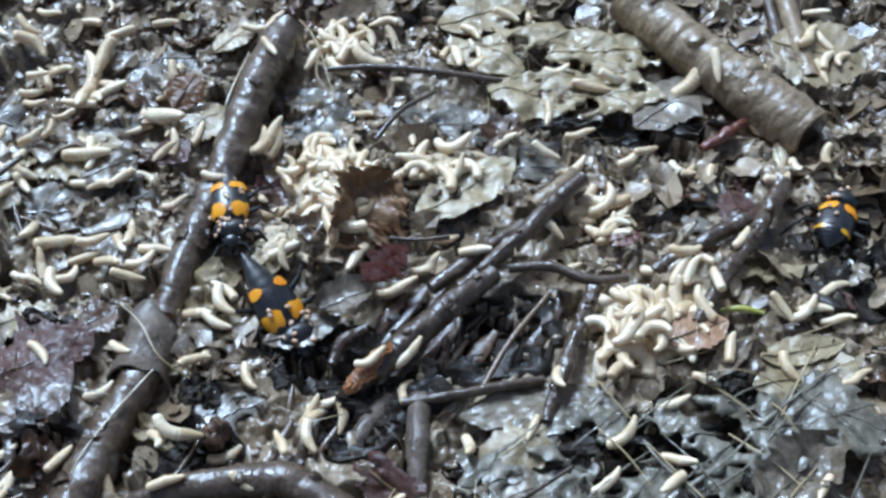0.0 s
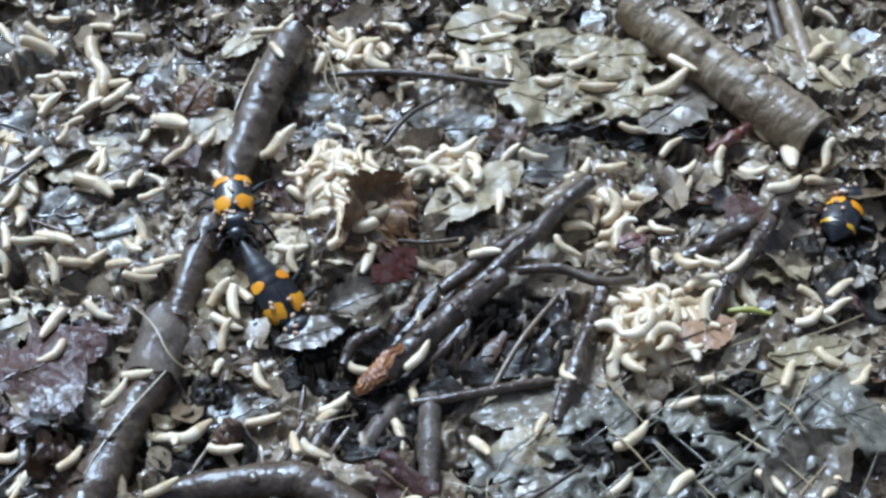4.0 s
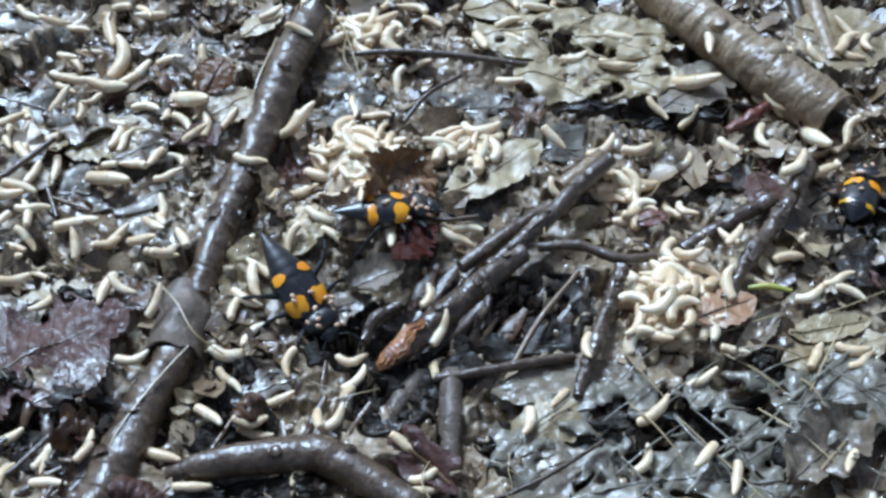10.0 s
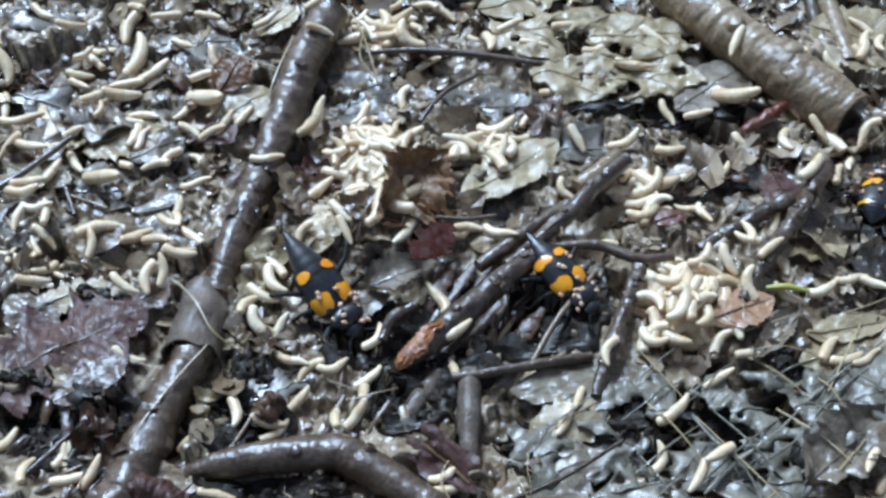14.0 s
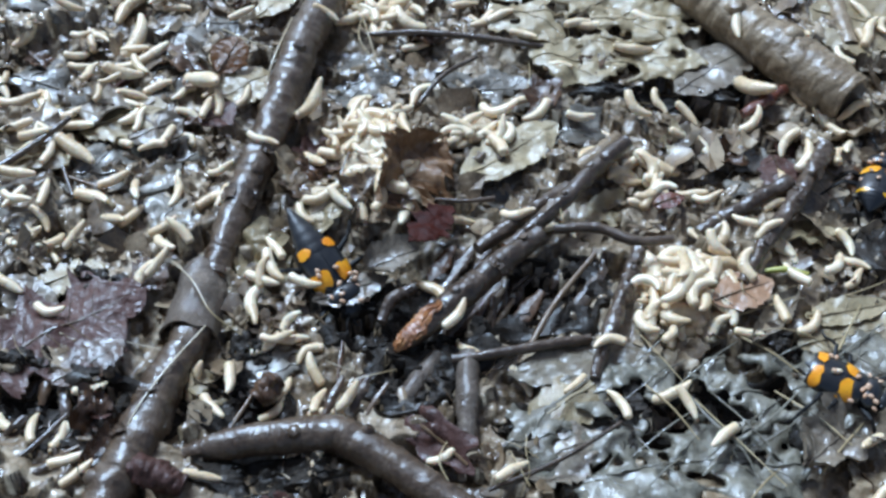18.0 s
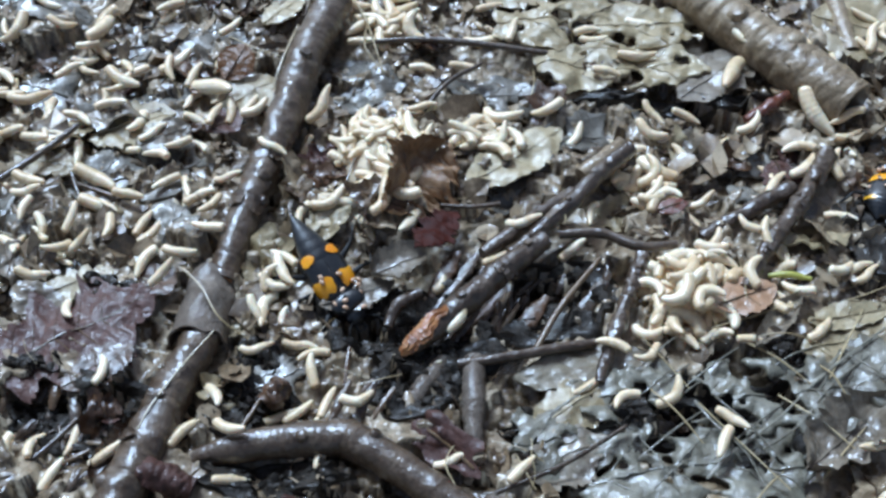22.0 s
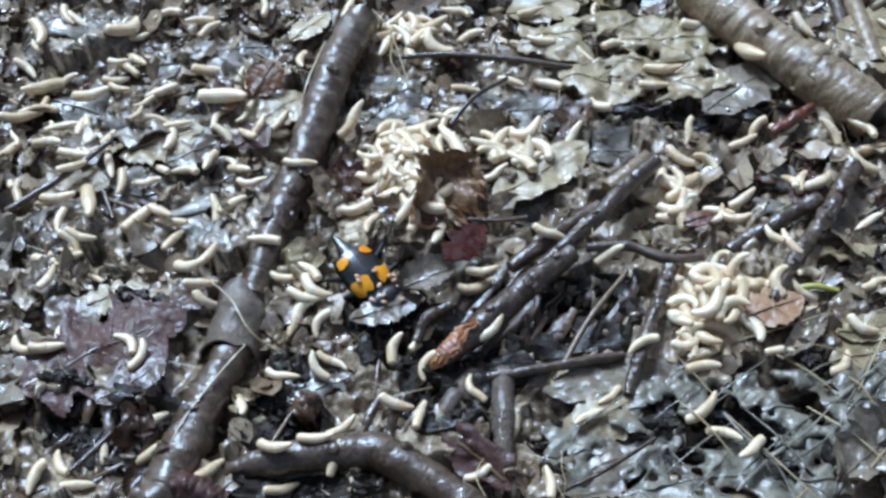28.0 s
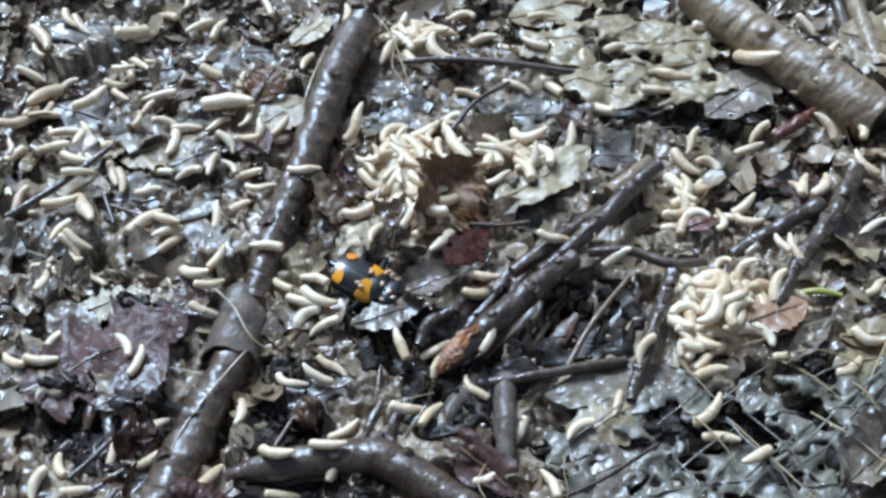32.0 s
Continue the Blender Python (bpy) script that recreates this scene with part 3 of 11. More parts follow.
def fibre(rows, material=None, label="pale dry plant fibre lying on the litter", name="plant_fibre"):
    line = spline(rows, 8)
    centre = np.array(rows)[:, :3].mean(0)
    line[:, :3] -= centre
    line[:, 3] *= 0.52
    bm = bmesh.new()
    tube(bm, line, 6, 0.1, seed=rows[0][0])
    ob = new(name, mesh_of(name, bm, material or FIBRE))
    ob.matrix_basis = at(*centre)
    return tagged(ob, label, "plant fibre")


# ---- maggots ----
MAGGOTS, MAGGOTS_ALIVE = {}, []


def maggot_meshes(bend, build=0):
    """Rear half, front half and mouth hook of a maggot of unit size, bent by so many degrees; build 0 plain, 1 waved, 2 plump."""
    if (bend, build) in MAGGOTS:
        return MAGGOTS[bend, build]
    half, made = 4.5, []
    k = radians(bend) / (2 * half)
    wave, stout = (0.0, 0.45, 0.12)[build], (0.9, 0.84, 1.02)[build]

    def on_arc(s):
        swing = wave * math.sin(math.pi * s / half)
        if abs(k) < 1e-4:
            return s, swing
        return math.sin(k * s) / k - swing * math.sin(k * s), (1 - math.cos(k * s)) / k + swing * math.cos(k * s)

    for name, sign in (("rear_body", -1), ("front_body", 1)):
        bm = bmesh.new()
        rows = []
        for q in np.concatenate([np.linspace(-0.16, 0.9, 26), (0.94, 0.97, 0.99, 1.0)]):
            s = sign * half * q
            px, py = on_arc(s)
            f = max(q, 0)
            r = 1.25 * (1 - 0.66 * f ** 1.7) if sign > 0 else 1.27 * (1 - 0.2 * f ** 2.4)
            if q > 0.9:
                r *= math.sqrt(max(0.08, 1 - ((q - 0.9) / 0.104) ** 2))
            if q < -0.1:
                r *= 0.8
            r *= stout * (1 + 0.07 * abs(math.sin(q * math.pi * 5.5)) ** 0.6 + 0.05 * math.sin(q * 4 + build * 2) * f)
            rows.append((px, py, 0.22 * f ** 2 if sign > 0 else 0.0, r))
        tube(bm, np.array(rows), 10, 0.03, 0.92)
        made.append(mesh_of(name, bm, MAGGOT))
    bm = bmesh.new()
    px, py = on_arc(half * 1.0)
    d = radians(bend) / 2
    for side in (-0.1, 0.1):
        ball(bm, (px + 0.02, py + side, 0.2), (0.15, 0.07, 0.09), (0, 0, math.degrees(d)), 6, 4)
    made.append(mesh_of("mouth_hook", bm, HOOK_AND_SHADE))
    MAGGOTS[bend, build] = made
    return made


def maggot(x, y, z, heading, bend=0, size=1.0, tip=0, lean=0, label=""):
    """A maggot resting at a place; returns it and its front half."""
    rear, front, hook = maggot_meshes(bend, (0, 1, 2, 0, 2)[int(abs(x * 7 + y * 3)) % 5])
    ob = new("maggot")
    ob.empty_display_size = 0.001
    ob.matrix_basis = at(x, y, z, lean, tip, heading) @ Matrix.Scale(size, 4)
    say = label or ("cream-white maggot curled on the wet litter" if abs(bend) > 90 else "cream-white maggot crawling over the wet litter")
    tagged(ob, say, "maggot", "maggots on the litter")
    part("rear_body", rear, None, ob)
    f = part("front_body", front, None, ob)
    part("mouth_hook", hook, None, f, "dark mouth hooks")
    return ob, f


# ---- beetles ----
def shell_patch(bm, x0, x1, v0, v1, lift, nx=12, nv=8, wave=0.0, side=1, seed=0):
    """A piece of a wing case between two stations and two angles from the middle line."""
    rows = []
    for i in range(nx + 1):
        row = []
        q = i / nx
        for j in range(nv + 1):
            w = j / nv
            px = x0 + (x1 - x0) * q
            if wave:
                px += wave * math.sin(w * 7 + seed) * (1 if q > 0.5 else -0.6)
            v = v0 + (v1 - v0) * w
            if wave:
                v = (v0 + v1) / 2 + (v - (v0 + v1) / 2) * (1 - 0.4 * abs(2 * q - 1) ** 3) + 0.04 * math.sin(q * 6 + seed * 2)
            f = (px + 0.3) / 6.6
            half = 4.7 * max(0.0, 1 - abs(f) ** 3.2 * 0.42) * (1.0 if px > -6 else 0.9)
            tall = 3.1 * max(0.0, 1 - abs(f) ** 3 * 0.5)
            y, z = (half + lift) * math.sin(v), (tall + lift) * math.cos(v)
            row.append(bm.verts.new((px, side * (y + 0.05), z)))
        rows.append(row)
    for a, b in zip(rows, rows[1:]):
        for j in range(nv):
            quad = (a[j], a[j + 1], b[j + 1], b[j])
            bm.faces.new(quad if side < 0 else quad[::-1])
    thicken(bm, 0.22 if lift < 0.2 else 0.12)


def beetle(label, mites=8, seed=0, size=0.9, marks="spots", tail=1.0):
    """A burying beetle, head to +x; returns the thing, its legs and its abdomen. marks: spots, bands or fringe at the rear of its wing cases."""
    r = random.Random(seed)
    ob = new("burying_beetle")
    ob.empty_display_size = 0.002
    tagged(ob, label, "beetle", "burying beetles")
    # abdomen, ringed, drawn out to a point behind
    bm = bmesh.new()
    rows = []
    for px in np.concatenate([np.linspace(-2.5, -4, 4), np.linspace(-4.3, -4 - 12.2 * tail, 34)]):
        q = max(0, (-4 - px) / (12.2 * tail))
        rad = 3.95 * (0.7 + 0.3 * min(1, (-px - 2) / 1.6)) * max(0.07, 1 - 0.94 * q ** 1.5)
        rad *= 1 + 0.022 * abs(math.sin(q * math.pi * 5)) * (q > 0.02)
        rows.append((px, 0, 0.3 + 0.6 * q - (1.6 * q if tail < 0.7 else 0), rad))
    tube(bm, np.array(rows), 22, 0.0, 0.7)
    abdomen = part("abdomen", bm, SHELL, ob, "black pointed ringed abdomen")
    rear = {"spots": (-4.7, -2.4, 0.36, 1.1, 0.1), "bands": (-4.9, -2.7, 0.1, 1.5, 0.18), "fringe": (-5.2, -4.3, 0.08, 1.45, 0.22)}[marks]
    for side in (-1, 1):
        bm = bmesh.new()
        shell_patch(bm, -5.4, 6.0, 0.0, 1.72, 0.0, 18, 10, 0, side)
        case = part("wing_case", bm, SHELL, ob, "glossy black wing case with orange bands")
        bm = bmesh.new()
        shell_patch(bm, 1.5, 5.0, 0.14, 1.5, 0.26, 12, 12, 0.3, side, seed)
        part("orange_band", bm, ORANGE, case, "jagged orange band")
        bm = bmesh.new()
        shell_patch(bm, rear[0], rear[1], rear[2], rear[3], 0.26, 10, 12, rear[4], side, seed + 2)
        part("rear_mark", bm, BAND_YELLOW if marks == "fringe" else ORANGE, case, "rounded orange spot" if marks == "spots" else "jagged orange band")
    bm = bmesh.new()
    ball(bm, (8.1, 0, 1.1), (2.5, 4.1, 1.9), (0, 12, 0), 20, 12)
    part("pronotum", bm, SHELL, ob, "round shiny black neck shield")
    bm = bmesh.new()
    ball(bm, (11.3, 0, 0.2), (2.0, 2.3, 1.5), (0, 25, 0), 16, 10)
    ball(bm, (11.2, 1.9, 0.5), (0.7, 0.5, 0.7))
    ball(bm, (11.2, -1.9, 0.5), (0.7, 0.5, 0.7))
    head = part("head", bm, SHELL, ob)
    for side in (-1, 1):
        bm = bmesh.new()
        tube(bm, spline([(12.6, side * 0.9, -0.4, 0.42), (14.0, side * 0.9, -0.9, 0.3), (14.5, side * 0.2, -1.1, 0.1)], 5), 6)
        part("jaw", bm, SHELL, head)
        bm = bmesh.new()
        tube(bm, spline([(12.2, side * 1.6, 0.7, 0.24), (13.4, side * 3.2, 1.5, 0.2), (14.8, side * 4.0, 1.3, 0.24)], 6), 6)
        feeler = part("antenna", bm, LEG, head)
        bm = bmesh.new()
        tube(bm, np.array([(14.7, side * 3.95, 1.3, 0.3), (15.0, side * 4.1, 1.25, 0.42), (15.6, side * 4.4, 1.1, 0.45), (16.3, side * 4.7, 1.0, 0.3)]), 8)
        part("antenna_club", bm, LEG, feeler)
    legs = []
    for k, (lx, spread, fwd) in enumerate(((7.2, 6.5, 5.0), (3.0, 8.0, -1.0), (-0.5, 8.5, -5.5))):
        for side in (-1, 1):
            bm = bmesh.new()
            knee, foot = (fwd * 0.45, side * spread * 0.55, 1.4), (fwd, side * spread * 0.95, -2.6)
            tube(bm, spline([(0, 0, 0, 0.6), (knee[0] * 0.5, knee[1] * 0.5, 0.8, 0.68), (*knee, 0.4)], 5), 7, 0.05, 0.8)
            leg = part("leg", bm, LEG, ob)
            leg.matrix_basis = at(lx, side * 3.0, -0.8)
            bm = bmesh.new()
            tube(bm, spline([(*knee, 0.36), ((knee[0] + foot[0]) / 2, (knee[1] + foot[1]) / 2, -0.3, 0.46), (*foot, 0.3)], 5), 7, 0.1, 0.8)
            end = (foot[0] + (1.6 if k == 0 else -1.8), foot[1] + side * 1.2, foot[2] - 0.2)
            tube(bm, spline([(*foot, 0.3), (*end, 0.14)], 4), 5)
            part("shin_and_foot", bm, LEG, leg)
            legs.append((leg, lx, side * 3.0, k, side))
    for k in range(mites):
        px, w = r.uniform(-2.5, 5.5) if k % 3 == 0 else r.uniform(5.5, 11.0), r.uniform(-1.2, 1.2)
        tall, half = (3.3, 4.8) if px < 6 else (2.9, 4.1)
        bm = bmesh.new()
        ball(bm, (0, 0, 0.3), (0.74, 0.52, 0.42), (0, 0, 0), 10, 7)
        mite = part("mite", bm, MITE, ob, "small pale amber mite riding on the beetle")
        mite.matrix_basis = at(px, half * math.sin(w), tall * math.cos(w), -math.degrees(w), 0, r.uniform(0, 360))
    ob.scale = (size, size, size)
    return ob, legs, abdomen


def clinging_grub(ob):
    """A small pale grub between the bands on a beetle's back."""
    bm = bmesh.new()
    ball(bm, (-0.2, -0.4, 3.4), (1.3, 0.6, 0.5), (0, 0, 35), 10, 8)
    part("pale_grub", bm, MAGGOT, ob, "small cream grub clinging to the back")


def mound(x, y, rx, ry, tall, seed, label):
    """A low dome of froth with a lumpy skin and a ragged rim."""
    bm = bmesh.new()
    nr, na = 14, 40
    o = Vector((seed * 9.1, seed * 4.3, 0))
    rings = [[bm.verts.new((0, 0, tall))]]
    for i in range(1, nr + 1):
        ring = []
        for j in range(na):
            w = 2 * math.pi * j / na
            e = i / nr * (1 + 0.3 * noise.noise(Vector((math.cos(w) * 1.6, math.sin(w) * 1.6, seed))))
            px, py = rx * e * math.cos(w), ry * e * math.sin(w)
            lump = 0.9 * abs(noise.noise(Vector((px, py, 0)) * 0.3 + o)) + 0.25 * abs(noise.noise(Vector((px, py, 0)) * 0.9 + o))
            ring.append(bm.verts.new((px, py, tall * (1 - (i / nr) ** 2) + lump * 1.5 - (2.2 if i == nr else 0))))
        rings.append(ring)
    for j in range(na):
        bm.faces.new((rings[0][0], rings[1][j], rings[1][(j + 1) % na]))
        for i in range(1, nr):
            bm.faces.new((rings[i][j], rings[i + 1][j], rings[i + 1][(j + 1) % na], rings[i][(j + 1) % na]))
    ob = new("froth", mesh_of("froth", bm, FROTH))
    ob.matrix_basis = at(x, y, ground_top(x, y, 4) - 0.8)
    CLEAR.append((x, y, rx * 0.9, ry * 0.9, 1.0))
    return tagged(ob, label, "froth")


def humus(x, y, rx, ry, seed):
    """A sheet of crumbly soil that follows a hollow, its black standing in for shade."""
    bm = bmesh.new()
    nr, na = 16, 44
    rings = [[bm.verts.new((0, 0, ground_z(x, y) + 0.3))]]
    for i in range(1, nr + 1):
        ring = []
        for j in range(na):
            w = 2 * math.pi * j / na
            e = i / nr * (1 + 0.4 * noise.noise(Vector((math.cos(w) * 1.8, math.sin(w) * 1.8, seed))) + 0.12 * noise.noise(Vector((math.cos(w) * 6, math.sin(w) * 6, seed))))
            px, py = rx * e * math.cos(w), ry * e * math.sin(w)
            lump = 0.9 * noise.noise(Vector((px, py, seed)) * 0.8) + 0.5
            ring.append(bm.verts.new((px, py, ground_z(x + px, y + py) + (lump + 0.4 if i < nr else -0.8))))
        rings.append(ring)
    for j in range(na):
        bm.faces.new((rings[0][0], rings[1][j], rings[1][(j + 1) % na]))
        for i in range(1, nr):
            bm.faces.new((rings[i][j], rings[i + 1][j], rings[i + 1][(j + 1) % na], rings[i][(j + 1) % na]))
    ob = new("humus", mesh_of("humus", bm, HUMUS_SHADE))
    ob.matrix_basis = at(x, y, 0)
    return tagged(ob, "crumbly humus painted black for the shade in gaps of the litter", "humus", kind="stuff")


# ---- ways of moving ----
def crawl(n, rows):
    """Key a maggot along rows of seconds, x, y, z, tip, heading."""
    ob = MAGGOTS_ALIVE[n][0]
    walk(ob, [(t, at(x, y, z, 0, tip, heading)) for t, x, y, z, tip, heading in rows])


def wriggle(ob, front, n, in_place):
    """A maggot swings and lifts its front half; one that stays in place also rocks."""
    r = random.Random(900 + n)
    rows, t = [], 0.0
    while t < 32.0:
        rows.append((t, pose(0, 0, 0, 0, r.uniform(-14, 4), r.uniform(-22, 22))))
        t += r.uniform(0.7, 1.9)
    rows.append((32.0, pose(0, 0, 0, 0, 0, r.uniform(-15, 15))))
    walk(front, rows)
    if in_place:
        base = ob.matrix_basis.copy()
        place, turn = base.translation.copy(), base.to_euler()
        rows, t = [], 0.0
        while t < 33.0:
            q = Euler((turn.x + r.uniform(-0.15, 0.15), turn.y + r.uniform(-0.1, 0.1), turn.z + r.uniform(-0.4, 0.4)))
            rows.append((min(t, 32.0), Matrix.LocRotScale(place + Vector((r.uniform(-1, 1), r.uniform(-1, 1), 0)) * 0.6 * U, q, None)))
            t += r.uniform(1.5, 3.5)
        if rows[-1][0] < 32.0:
            rows.append((32.0, rows[-1][1]))
        walk(ob, rows)


def step_legs(legs, start, end, pace):
    """Legs swing in two sets of three while the beetle walks."""
    for leg, lx, ly, k, side in legs:
        phase = 0.0 if (k + (side > 0)) % 2 else math.pi
        rows = [(0.0, at(lx, ly, -0.8))]
        t = max(start, 0.2)
        while t < end:
            swing = 13 * math.sin(phase + 2 * math.pi * pace * (t - start) * 0.5)
            rows.append((t, at(lx, ly, -0.8, 0, 0, swing)))
            t += 0.25 if pace > 1 else 1.0
        if end < 32.0:
            rows.append((end, at(lx, ly, -0.8)))
        rows.append((32.0, at(lx, ly, -0.8)))
        walk(leg, rows)


# ---- sticks ----
stick("fallen_twig", [(-24.2, 64.8, 3.2, 3.83), (-29.0, 48.8, 3.0, 3.92), (-32.2, 30.5, 2.6, 3.74), (-35.7, 13.9, 2.2, 3.37), (-39.0, -1.2, 1.6, 3.02), (-40.6, -11.0, 0.6, 2.54)], BARK, "wet dark brown twig with smooth ringed bark", ends=WOOD, flakes=3, knots=3)
stick("fallen_twig", [(-42.4, -22.8, 1.0, 3.24), (-45.7, -34.1, 1.8, 3.59), (-48.7, -45.4, 2.2, 3.73), (-51.5, -54.7, 2.2, 3.79), (-53.6, -62.2, 2.0, 3.78)], BARK, "thick wet brown twig running out from under a curled leaf", flakes=3, knots=1)
stick("bent_twig", [(-44.3, -47.6, -0.8, 0.90), (-38.0, -46.5, 0.6, 2.10), (-31.2, -45.4, 1.6, 2.70), (-21.9, -44.7, 2.4, 3.00), (-16.7, -44.6, 2.7, 3.10), (-14.6, -45.6, 2.7, 3.15), (-9.4, -48.5, 2.4, 3.00), (-2.4, -53.3, 1.8, 2.90), (4.7, -58.3, 1.2, 2.80)], BARK, "wet brown twig with a sharp bend and peeling bark", rough=0.1, knots=2)
stick("broken_stick", [(-7.8, -28.0, 1.8, 0.45), (-5.8, -26.3, 2.5, 1.5), (-2.4, -23.3, 3.0, 2.2), (3.0, -18.0, 3.4, 2.5), (9.6, -11.4, 3.6, 2.3), (18.1, -3.4, 3.4, 1.85)], BARK, "dark wet stick with torn orange wood at its broken end", flakes=4, knots=2, torn=0.52)
stick("fallen_twig", [(11.9, -6.4, 3.0, 1.23), (22.7, 4.1, 4.2, 1.57), (29.6, 12.6, 4.4, 1.72), (35.8, 19.1, 4.6, 1.64)], BARK, "thin dark twig lying across the litter", ends=WOOD, flakes=5, knots=2)
stick("fallen_twig", [(20.8, -2.2, 3.6, 0.83), (28.5, -2.0, 3.8, 1.03), (35.5, -4.9, 3.6, 1.02), (42.3, -4.2, 3.2, 0.82)], BARK, "thin crooked dark twig on the wet mulch")
stick("fallen_twig", [(35.9, -6.4, 3.0, 1.53), (31.7, -18.0, 3.2, 1.48), (28.0, -27.2, 2.6, 1.25), (26.0, -33.2, 1.4, 0.95)], BARK, "short knobbly brown twig on the wet mulch", rough=0.45, knots=3, flakes=3)
stick("fallen_twig", [(53.1, -14.9, 4.0, 1.19), (60.2, -3.4, 4.2, 1.54), (67.2, 6.4, 4.0, 1.69), (74.6, 18.5, 3.6, 1.86)], BARK, "forked dark twig standing over the maggots", rough=0.35, knots=3, flakes=4)
stick("fallen_twig", [(47.7, -0.7, 1.0, 1.26), (55.5, 3.8, 2.2, 1.58), (66.1, 10.4, 2.8, 1.82)], BARK, "dark side twig half sunk in mulch", rough=0.25)
# the end is closed; its near-black cap paints the shade of the hollow
branch = stick("fallen_branch", [(50.5, 73.0, 4.4, 5.7), (57.8, 62.8, 3.8, 5.5), (66.0, 52.6, 3.2, 5.3), (74.0, 43.4, 2.8, 5.4), (83.0, 33.2, 2.2, 5.2)], BARK_GREY, "thick olive-grey branch with wet soft bark and a dark cap as the shade of its hollow end", ends=HOOK_AND_SHADE, rough=0.12, flakes=2, knots=2)
bm = bmesh.new()
tube(bm, spline([(-0.4 + 3.6, 0.6 - 5.2, -0.2, 5.5), (8.2, -10.6, -0.5, 5.75), (13.0, -16.0, -0.8, 5.7), (16.5, -20.0, -1.1, 5.3)], 24), 40, 0.1, seed=8, close=False)
part("bark_sleeve", bm, BARK_GREY, branch, "lumpy wet bark still clinging to the end")
stick("red_twig", [(60.5, 29.6, 1.8, 0.9), (65.0, 32.6, 2.2, 1.35), (70.1, 36.5, 2.2, 1.0)], BARK_RED, "short red-brown twig on the wet mulch", rough=0.4)
stick("stick_stub", [(4.9, -27.6, 0.6, 1.84), (4.6, -36.9, 0.2, 1.98), (4.4, -43.8, -1.0, 1.57)], LEAF_MUDDY, "short dark grey stick stub sunk in mulch")
stick("stick_stub", [(-0.4, -27.1, -1.0, 1.66), (-4.7, -34.3, -0.4, 1.90), (-8.8, -40.7, -0.8, 1.87)], LEAF_MUDDY, "short dark grey stick stub sunk in mulch")
stick("stick_stub", [(2.5, -29.9, -2.0, 1.26), (-1.8, -36.5, -1.4, 1.42), (-5.5, -42.2, -1.8, 1.31)], LEAF_MUDDY, "short dark grey stick stub sunk in mulch")
stick("fallen_twig", [(2.0, -29.3, 1.4, 0.86), (9.2, -28.4, 1.8, 0.96), (17.5, -26.5, 1.6, 0.97), (26.0, -24.5, 0.8, 0.88)], BARK, "thin straight dark brown twig")
stick("fallen_twig", [(-89.2, 6.8, 4.4, 0.69), (-80.3, 14.9, 5.0, 0.70), (-72.4, 24.7, 5.2, 0.55)], BARK, "thin black twig on the wet mulch")
# ---- leaves ----
leaf("dead_leaf", -65.0, -24.0, 2.8, 30.0, 19.0, 33, LEAF_PURPLE, "purple-brown wet leaf with torn lobed edges", veins=5, ragged=0.38, seed=3, nu=90, nv=40, wrinkle=0.55, lobes=0.2, blunt=2.6)
leaf("dead_leaf", -59.0, -31.2, 0.8, 13.5, 8.0, 38, LEAF_BROWN, "brown wet leaf under the purple one", seed=4, ragged=0.4)
leaf("dead_leaf", -1.9, -0.7, 3.4, 10.9, 7.3, 49, LEAF_RED, "dark red torn leaf scrap", seed=5, veins=0, ragged=0.7)
slime_leaf(33.0, 59.5, 2.0, 46, 19, -1, 6, 0.42, "large grey-olive leaf plastered to the mud", material=LEAF_GREY)
slime_leaf(37.0, 46.6, 1.6, 38, 16, 3, 7, 0.5, "grey-olive leaf with a torn overhanging edge", material=LEAF_GREY)
leaf("dead_leaf", 13.5, 19.5, 1.6, 24.1, 11.0, 37, LEAF_GREY, "grey wet leaf leaning on the mulch", seed=8)
leaf("dead_leaf", -6.3, 11.0, 4.6, 19, 14.5, 58, LEAF_UMBER, "torn brown leaf standing up from the mush", curl=3, rx=38, seed=9, wrinkle=1.2, ragged=0.6, nu=50, nv=30)
leaf("dead_leaf", -43.6, 44.4, 4.2, 9.0, 8.0, 64, LEAF_OCHRE, "orange-brown leaf scrap standing on the wet mulch", seed=10, ry=-14, rx=16)
leaf("dead_leaf", -39.4, 38.6, 1.2, 11.9, 10.5, 35, LEAF_GREY, "tan-grey leaf scrap on the wet mulch", seed=11)
leaf("dead_leaf", 25.0, -29.2, 0.4, 27.0, 8.8, 9, LEAF_TANGREY, "long smooth grey-brown leaf on the wet mulch", seed=12, ragged=0.16, wrinkle=0.6, veins=0, thick=0.25, nu=50, nv=24)
slime_leaf(47.0, -35.5, 1.6, 50, 17, 3, 13, 0.2, "large grey-green leaf rotted to holed slime")
slime_leaf(70.0, -33.0, 2.2, 26, 20, 18, 14, 0.3, "grey-green slimy leaf flap with drawn holes")
slime_leaf(22.0, -41.0, 0.8, 26, 17, 24, 15, 0.28, "grey slimy leaf film torn beside the stick stubs")
leaf("dead_leaf", 65.6, -43.7, 1.8, 20.7, 11.0, 41, LEAF_SLATE, "slate-grey glossy leaf on the wet mulch", seed=14, curl=3, ragged=0.4, wrinkle=1.2)
slime_leaf(40.0, -49.0, 0.6, 50, 17, 5, 16, 0.24, "slimy grey leaf with large dark holes")
leaf("dead_leaf", 53.0, -16.6, 4.2, 12.0, 7.6, 22, LEAF_TAN, "pinkish tan leaf scrap beside the maggots", seed=16, ragged=0.15, wrinkle=0.3)
leaf("dead_leaf", -8.6, -7.7, 1.8, 11.1, 8.2, 24, LEAF_SLATE, "blackish grey crumpled leaf on the wet mulch", curl=2, seed=17)
